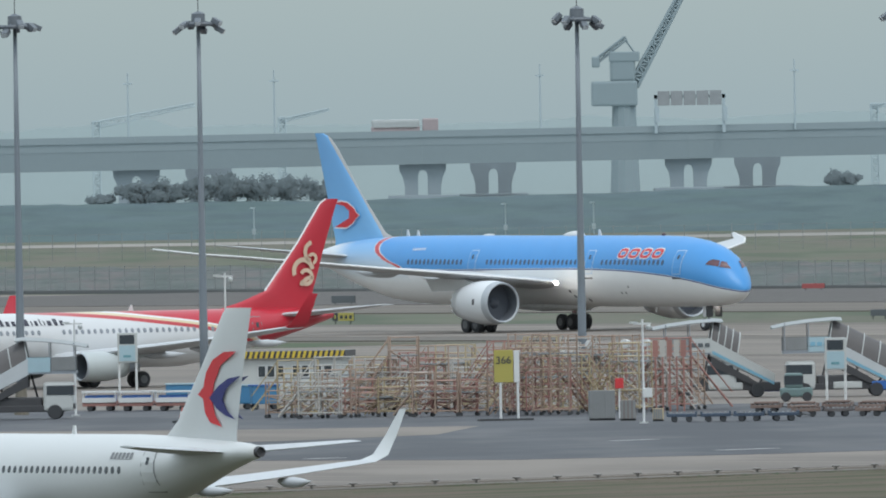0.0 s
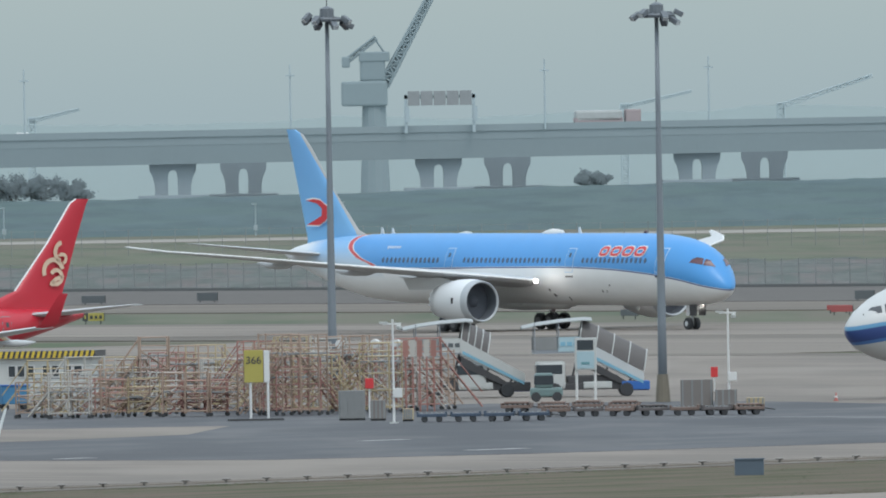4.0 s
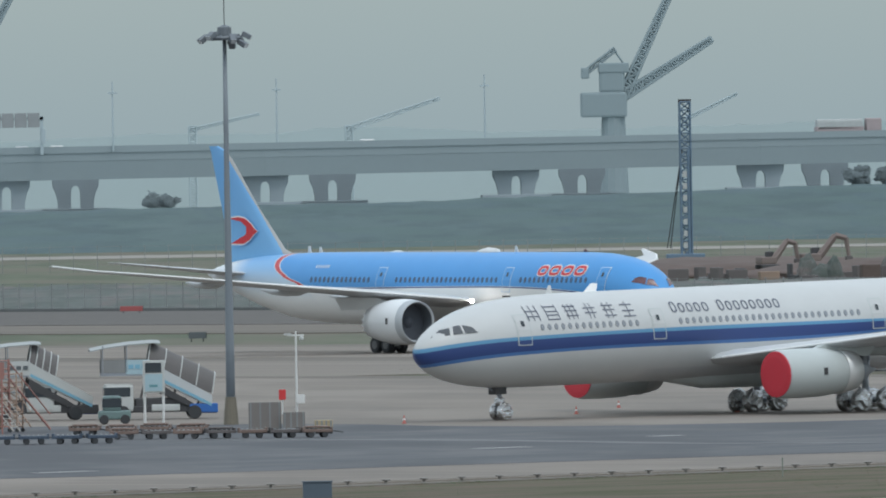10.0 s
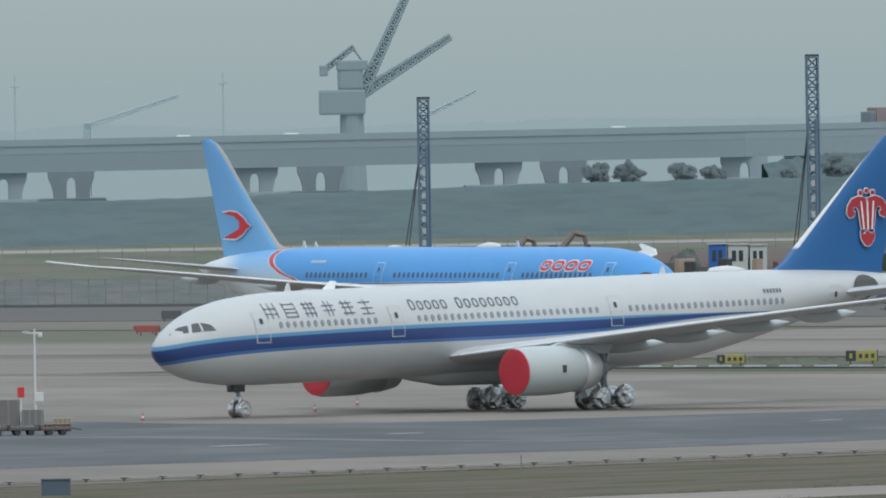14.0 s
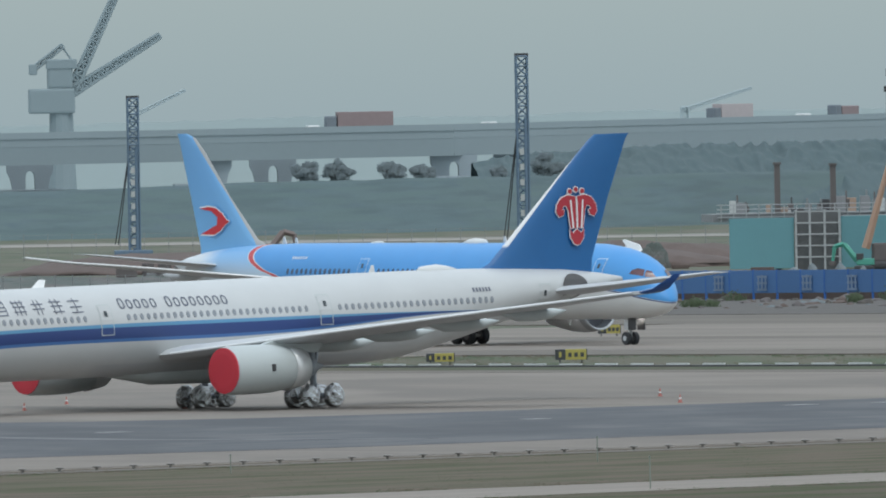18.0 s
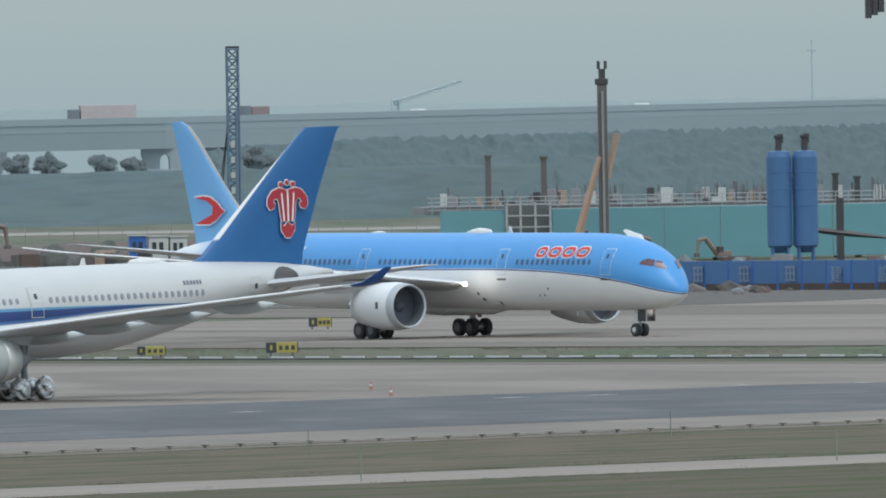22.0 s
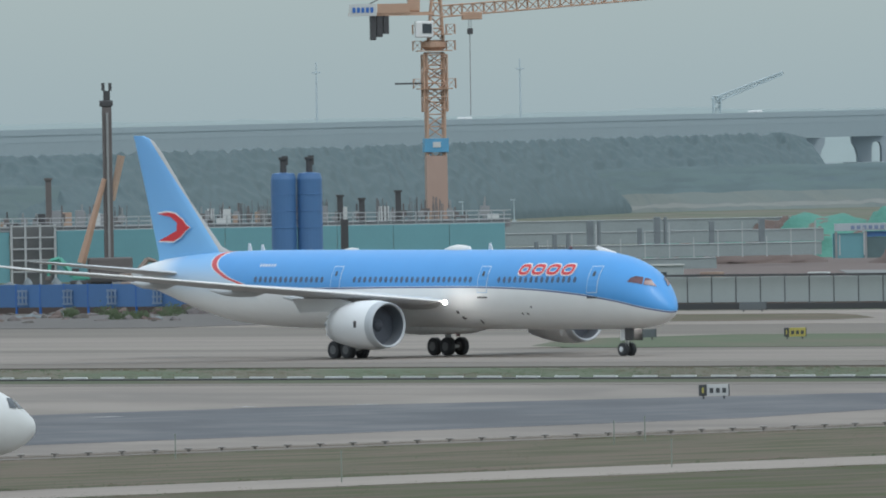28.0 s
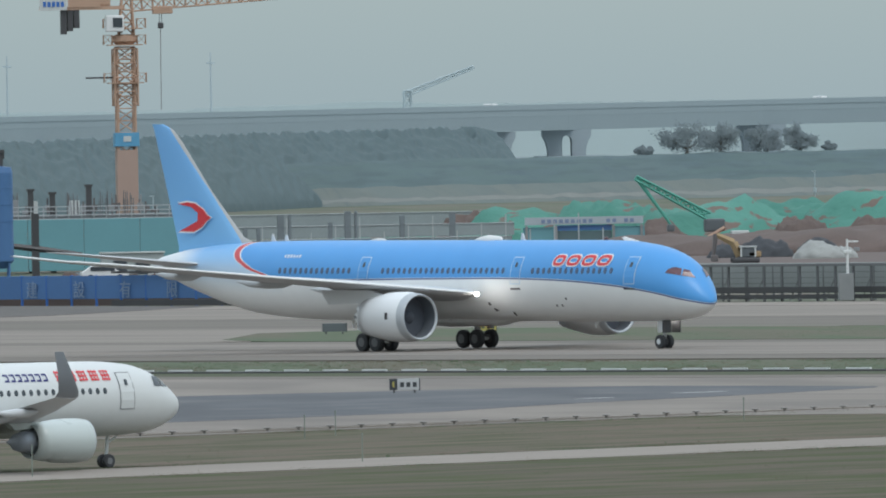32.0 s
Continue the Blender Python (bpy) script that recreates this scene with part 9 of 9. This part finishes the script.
for i in range(5):
    c = thing("barrier", pose(12.6 + i * 0.42, 1285, 3.4), "white and red barrier frame on a tall stand", "barrier", "barriers on the scaffold")
    part("frame", box(bmesh.new(), -0.16, 0.16, -0.05, 0.05, -0.1, 0.9), M_TUBEWHITE if i % 2 else M_TUBERED, c)
    part("leg", box(bmesh.new(), -0.05, 0.05, -0.05, 0.05, -3.4, -0.1), M_TUBERED, c)


# cargo dollies
def dolly(x, y, turn, mat, ln, load, lab):
    t = thing("cargo_dolly", pose(x, y, 0, 0, 0, turn), lab, "dolly", "cargo dollies")
    part("frame", box(bmesh.new(), -ln / 2, ln / 2, -0.9, 0.9, 0.32, 0.5, 0.03), mat, t)
    for px in (-ln / 2 + 0.05, ln / 2 - 0.05):
        part("end_rail", box(bmesh.new(), px - 0.05, px + 0.05, -0.9, 0.9, 0.5, 0.62), mat, t)
    for k in range(5):
        px = -ln / 2 + 0.3 + k * (ln - 0.6) / 4
        part("roller", bar(bmesh.new(), (px, -0.8, 0.53), (px, 0.8, 0.53), 0.04, 6), M_DULL, t)
    part("drawbar", bar(bmesh.new(), (ln / 2, 0, 0.4), (ln / 2 + 0.7, 0, 0.3), 0.04, 5), M_DARKSTEEL, t)
    wheel_set(t, [(a, b) for a in (-ln / 2 + 0.45, ln / 2 - 0.45) for b in (-0.8, 0.8)], 0.19, 0.14)
    if load:
        part("load", box(bmesh.new(), -ln * 0.4, ln * 0.4, -0.7, 0.7, 0.57, 0.57 + load, 0.08), mat, t)
    return t


for i in range(4):
    dolly(13.6 + i * 1.95, 1238.5 - i * 0.5, r.uniform(-4, 4), M_NAVYBLUE, 1.75, 0, "dull blue flat cargo dolly")
for i in range(7):
    dolly(21.0 + i * 1.85, 1252 - i * 0.9, r.uniform(-4, 4), M_RUSTDARK if i % 2 else M_DOLLY, 1.7, 0.0 if i % 3 else 0.12, "rusty red-brown flat cargo dolly")
for i in range(4):
    dolly(19.0 + i * 2.1, 1268 + r.uniform(-3, 3), r.uniform(-8, 8), M_DOLLY, 1.8, 0.15, "rusty flat cargo dolly with flattened load")
for i in range(3):
    t = dolly(-21.4 + i * 2.3, 1333 - i * 2, -6, M_TUBERED, 2.1, 0.0, "red and white baggage cart on small wheels")
    part("side_board", box(bmesh.new(), -1.05, 1.05, -0.95, -0.9, 0.55, 0.85), M_WHITE, t)
    part("roof", box(bmesh.new(), -1.1, 1.1, -0.95, 0.95, 1.15, 1.25), M_WHITE, t)
    for px in (-1.0, 1.0):
        for py in (-0.85, 0.85):
            part("corner_post", bar(bmesh.new(), (px, py, 0.5), (px, py, 1.2), 0.04, 5), M_WHITE, t)
    part("load", box(bmesh.new(), -0.9, 0.9, -0.8, 0.8, 0.55, 1.0, 0.1), M_BLUE, t)
for i, (x, y) in enumerate(((-14.8, 1336), (-12.9, 1330), (-11.2, 1327), (-16.6, 1342))):
    c = thing("cargo_container", pose(x, y, 0.35, 0, 0, r.uniform(-8, 8)), "blue open cargo bin on a dolly", "container", "blue cargo bins")
    part("bin", box(bmesh.new(), -0.85, 0.85, -0.7, 0.7, 0, 1.15, 0.08), M_BINBLUE, c)
    part("rim", box(bmesh.new(), -0.9, 0.9, -0.75, 0.75, 1.12, 1.2), M_PALEBLUE if i % 2 else M_BLUE, c)
    wheel_set(c, [(a, b) for a in (-0.6, 0.6) for b in (-0.6, 0.6)], 0.19, 0.14)
    for w in c.children:
        if w.name.startswith("wheel"):
            w.location.z -= 0.35

# crates beside the masts
def crate(x, y, w, h, mat, lab):
    c = thing("crate", pose(x, y, 0, 0, 0, r.uniform(-6, 6)), lab, "crate", "crates on the apron")
    part("body", box(bmesh.new(), -w / 2, w / 2, -0.6, 0.6, 0.12, h, 0.02), mat, c)
    part("skid", box(bmesh.new(), -w / 2, w / 2, -0.5, 0.5, 0, 0.12), M_DARKSTEEL, c)
    for k in range(4):
        px = -w / 2 + 0.1 + k * (w - 0.2) / 3
        part("batten", box(bmesh.new(), px - 0.05, px + 0.05, -0.64, -0.6, 0.14, h - 0.02), M_DULL, c)
    return c


crate(9.1, 1252, 1.5, 1.75, M_DULL, "tall grey wrapped crate beside the mast")
crate(10.6, 1249, 0.9, 1.2, M_CRATE, "small slatted wooden crate")
crate(29.6, 1268, 1.9, 1.85, M_CRATE, "tall brown plywood crate beside the mast")
crate(31.3, 1267, 1.3, 1.25, M_CRATE, "low slatted crate with pale top")
crate(32.9, 1262, 1.0, 0.8, M_OCHRE, "low ochre metal crate")
crate(12.3, 1244, 0.6, 0.75, M_OCHRE, "small ochre metal bin")
bx = thing("hydrant_box", pose(32.8, 1356.8, 0), "red box on a slim post", "hydrant box")
part("post", bar(bmesh.new(), (0, 0, 0), (0, 0, 0.95), 0.05, 6), M_WHITE, bx)
part("box", box(bmesh.new(), -0.22, 0.22, -0.12, 0.12, 0.9, 1.55, 0.03), M_RED, bx)
bx = thing("hydrant_box", pose(10.2, 1260, 0), "red box on a slim post", "hydrant box")
part("post", bar(bmesh.new(), (0, 0, 0), (0, 0, 1.8), 0.05, 6), M_WHITE, bx)
part("box", box(bmesh.new(), -0.25, 0.25, -0.12, 0.12, 1.75, 2.35, 0.03), M_RED, bx)
gb = thing("cable_box", pose(26.7, 1037.8, 0), "dark blue-grey cabinet in the verge", "cabinet")
part("body", box(bmesh.new(), -0.7, 0.7, -0.35, 0.35, -0.1, 0.72, 0.04), M_CABINET, gb)
part("lid", box(bmesh.new(), -0.74, 0.74, -0.39, 0.39, 0.72, 0.78), M_CABINET, gb)
gb = thing("cable_box", pose(-20.5, 1010, 0), "dark blue-grey cabinet in the verge", "cabinet")
part("body", box(bmesh.new(), -0.8, 0.8, -0.35, 0.35, -0.1, 0.9, 0.04), M_CABINET, gb)
part("lid", box(bmesh.new(), -0.84, 0.84, -0.39, 0.39, 0.9, 0.96), M_CABINET, gb)


def cone(x, y, s=1.0):
    c = thing("traffic_cone", pose(x, y, 0), "red and white traffic cone on the apron", "traffic cone", "traffic cones")
    part("base", box(bmesh.new(), -0.2 * s, 0.2 * s, -0.2 * s, 0.2 * s, 0, 0.05), M_CONERED, c)
    part("body", lathe(bmesh.new(), [(0.04, 0.15 * s), (0.7 * s, 0.03 * s)], "Z", 12), M_CONERED, c)
    part("band", lathe(bmesh.new(), [(0.28 * s, 0.118 * s), (0.42 * s, 0.092 * s)], "Z", 12), M_WHITE, c)


for x, y, s in ((38.8, 1300.6, 0.75), (50.4, 1331.2, 0.7), (54.1, 1357.9, 0.7), (90.8, 1343.9, 0.75), (89.9, 1312.4, 0.75), (60.2, 1327, 0.7)):
    cone(x, y, s)
c = thing("traffic_cone", pose(-15.6, 1271.9, 0), "red and white cone on a dark broad base", "traffic cone")
part("base", box(bmesh.new(), -0.6, 0.6, -0.3, 0.3, 0, 0.16, 0.04), M_BLACK, c)
part("body", lathe(bmesh.new(), [(0.15, 0.24), (0.95, 0.05)], "Z", 12), M_CONERED, c)
part("band", lathe(bmesh.new(), [(0.5, 0.165), (0.7, 0.12)], "Z", 12), M_WHITE, c)


# taxiway signs and marker boards
def taxi_sign(x, y, black_w, yellow_w, h, turn, lab, strokes=3, face=None):
    s = thing("taxiway_sign", pose(x, y, 0, 0, 0, turn), lab, "sign", "taxiway signs")
    w = black_w + yellow_w
    if black_w:
        part("black_board", box(bmesh.new(), -w / 2, -w / 2 + black_w - 0.02, -0.12, 0.12, 0.2, h, 0.02), M_SIGNBLACK, s)
        part("mark", box(bmesh.new(), -w / 2 + black_w * 0.35, -w / 2 + black_w * 0.6, -0.14, -0.12, 0.2 + h * 0.2, h * 0.8), M_SIGNYELLOW, s)
    if yellow_w:
        part("face_board", box(bmesh.new(), -w / 2 + black_w, w / 2, -0.12, 0.12, 0.2, h, 0.02), face or M_SIGNYELLOW, s)
        for i in range(strokes):
            px = -w / 2 + black_w + yellow_w * (i + 0.7) / (strokes + 0.4)
            part("mark", box(bmesh.new(), px - 0.12, px + 0.12, -0.14, -0.12, h * 0.42, h * 0.75), M_SIGNBLACK, s)
    for px in (-w * 0.35, w * 0.35):
        part("leg", box(bmesh.new(), px - 0.05, px + 0.05, -0.08, 0.08, -0.1, 0.2), M_DARKSTEEL, s)
    part("end_cap", box(bmesh.new(), w / 2, w / 2 + 0.06, -0.14, 0.14, 0.15, h + 0.03), M_SIGNBLACK, s)


taxi_sign(112.9, 1730.9, 0.7, 1.1, 0.9, 0, "black and yellow taxiway sign in the grass")
taxi_sign(97.9, 1543.7, 0.75, 1.5, 0.95, 0, "black and yellow taxiway sign in the grass")
taxi_sign(88.6, 1546, 0.6, 1.4, 0.8, 0, "black and yellow taxiway sign in the grass")
taxi_sign(-9.0, 1912.4, 0.5, 1.4, 0.9, 0, "black and yellow taxiway sign in the grass")
taxi_sign(186.5, 1683.7, 0.4, 1.3, 0.9, 0, "black and yellow taxiway sign in the grass")
taxi_sign(142.0, 1328.4, 0.5, 1.35, 0.9, 0, "black and white taxiway sign beside the road", 3, M_SIGNWHITE)
for x, y, w, h in ((37.7, 2190.5, 2.3, 0.7), (56.5, 1873.3, 1.9, 0.75), (56.7, 1890, 2.0, 0.65), (200.1, 1918.2, 1.0, 0.65)):
    taxi_sign(x, y, 0, w, h, 0, "dull red taxiway sign board", 0, M_SIGNRED)
for x, y, w, h in ((37.9, 1870.8, 1.5, 0.75), (1.3, 2114, 2.0, 1.0), (-9.9, 2110.8, 2.3, 0.9), (62.5, 2001, 1.8, 1.0), (176.1, 1699, 1.9, 0.85), (192.4, 1881.8, 2.2, 1.0), (210, 1930, 2.4, 0.9)):
    taxi_sign(x, y, 0, w, h, 0, "dark back of a taxiway sign board", 0, M_SIGNBACK)
# thin verge posts
for x, y, h in ((70.4, 1090, 1.25), (92.0, 1128, 1.25), (117.5, 1150, 1.2), (67.5, 1007, 1.5), (93.0, 1041, 1.5), (112, 1068, 1.4), (120.0, 1158, 1.3), (146, 1188, 1.2), (51, 1075, 0.9)):
    p = thing("marker_post", pose(x, y, -0.05), "thin pale green marker post in the verge", "post", "verge marker posts")
    part("rod", bar(bmesh.new(), (0, 0, 0), (0, 0, h), 0.03, 6), M_MARKER, p)
    part("cap", bar(bmesh.new(), (0, 0, h), (0, 0, h + 0.08), 0.05, 6), M_MARKER, p)


# ---- what moves ----
def motions():
    rows = []
    for i in range(33):
        s = 0.247 + 8.0862 * i + 0.02164 * i ** 2 + 0.0000936 * i ** 3
        rows.append((float(i), pose(21.844 + s * math.cos(PSI), 1785.334 - s * math.sin(PSI), 0, 0.35, 0.35, -54.946)))
    walk(blue_jet.root, rows)
    # Turns are angled so the lens faces the camera at flashes, away otherwise
    for bc, x, z in beacons:
        rows, turn = [(0.0, pose(x, 0, z, 0, 0, 165))], 165
        for flash in (2.0, 12.0, 19.0, 26.0, 29.0):
            for k, by in zip(range(-3, 4), (0, 50, 105, 165, 225, 290, 360)):
                rows.append((flash + 0.1 * k, pose(x, 0, z, 0, 0, turn - by)))
            turn -= 360
        walk(bc, rows + [(32.0, pose(x, 0, z, 0, 0, turn))])
    # the jet that turns away, rolling about its main wheels
    rows, x, y, turn, back = [], -16.49, 872.5, 121.65, 12.63 * 0.864
    for i in range(65):
        h = radians(turn)
        rows.append((i * 0.5, pose(x + back * math.cos(h), y + back * math.sin(h), 0, 0, 0, turn)))
        rate = -5.1 if i < 12 else -5.1 * max(0.0, 1 - (i - 12) / 12)
        for _ in range(5):
            turn += rate * 0.1
            h = radians(turn)
            x, y = x + 0.4715 * math.cos(h), y + 0.4715 * math.sin(h)
    walk(leaving_jet.root, rows)
    walk(coming_jet.root, [(t, pose(98.75 - 6.25 * (32 - t), 1064.0 - 7.9 * (32 - t), 0, 0, 0, 33.5)) for t in (0.0, 16.0, 32.0)])
    # traffic on the viaduct: x at t = 0 and speed, lane by lane
    for ob, x0, v, lane in ((tanker, -7.3, 22.7, 3.2), (dark_truck, 249.0, -24.0, 7.0), (red_truck, 460.0, -12.6, 7.0), (pale_truck, 649.0, -18.6, 7.5), (dump_truck, 646.0, -17.0, 7.2),
                            (cars[0], -137.5, 26.0, 2.6), (cars[1], -190.0, 25.0, 2.6), (cars[2], -160.0, 21.3, 2.6)):
        rows = []
        for i in range(17):
            x = max(-270.0, min(750.0, x0 + v * i * 2))
            y, top, bot = deck_at(x)
            ya = deck_at(x + 5)[0]
            turn = math.degrees(math.atan2(ya - y, 5.0))
            rows.append((i * 2.0, pose(x, y + lane, bot + (top - bot) * 0.80, 0, 0, turn + (180 if v < 0 else 0))))
        walk(ob, rows)


motions()
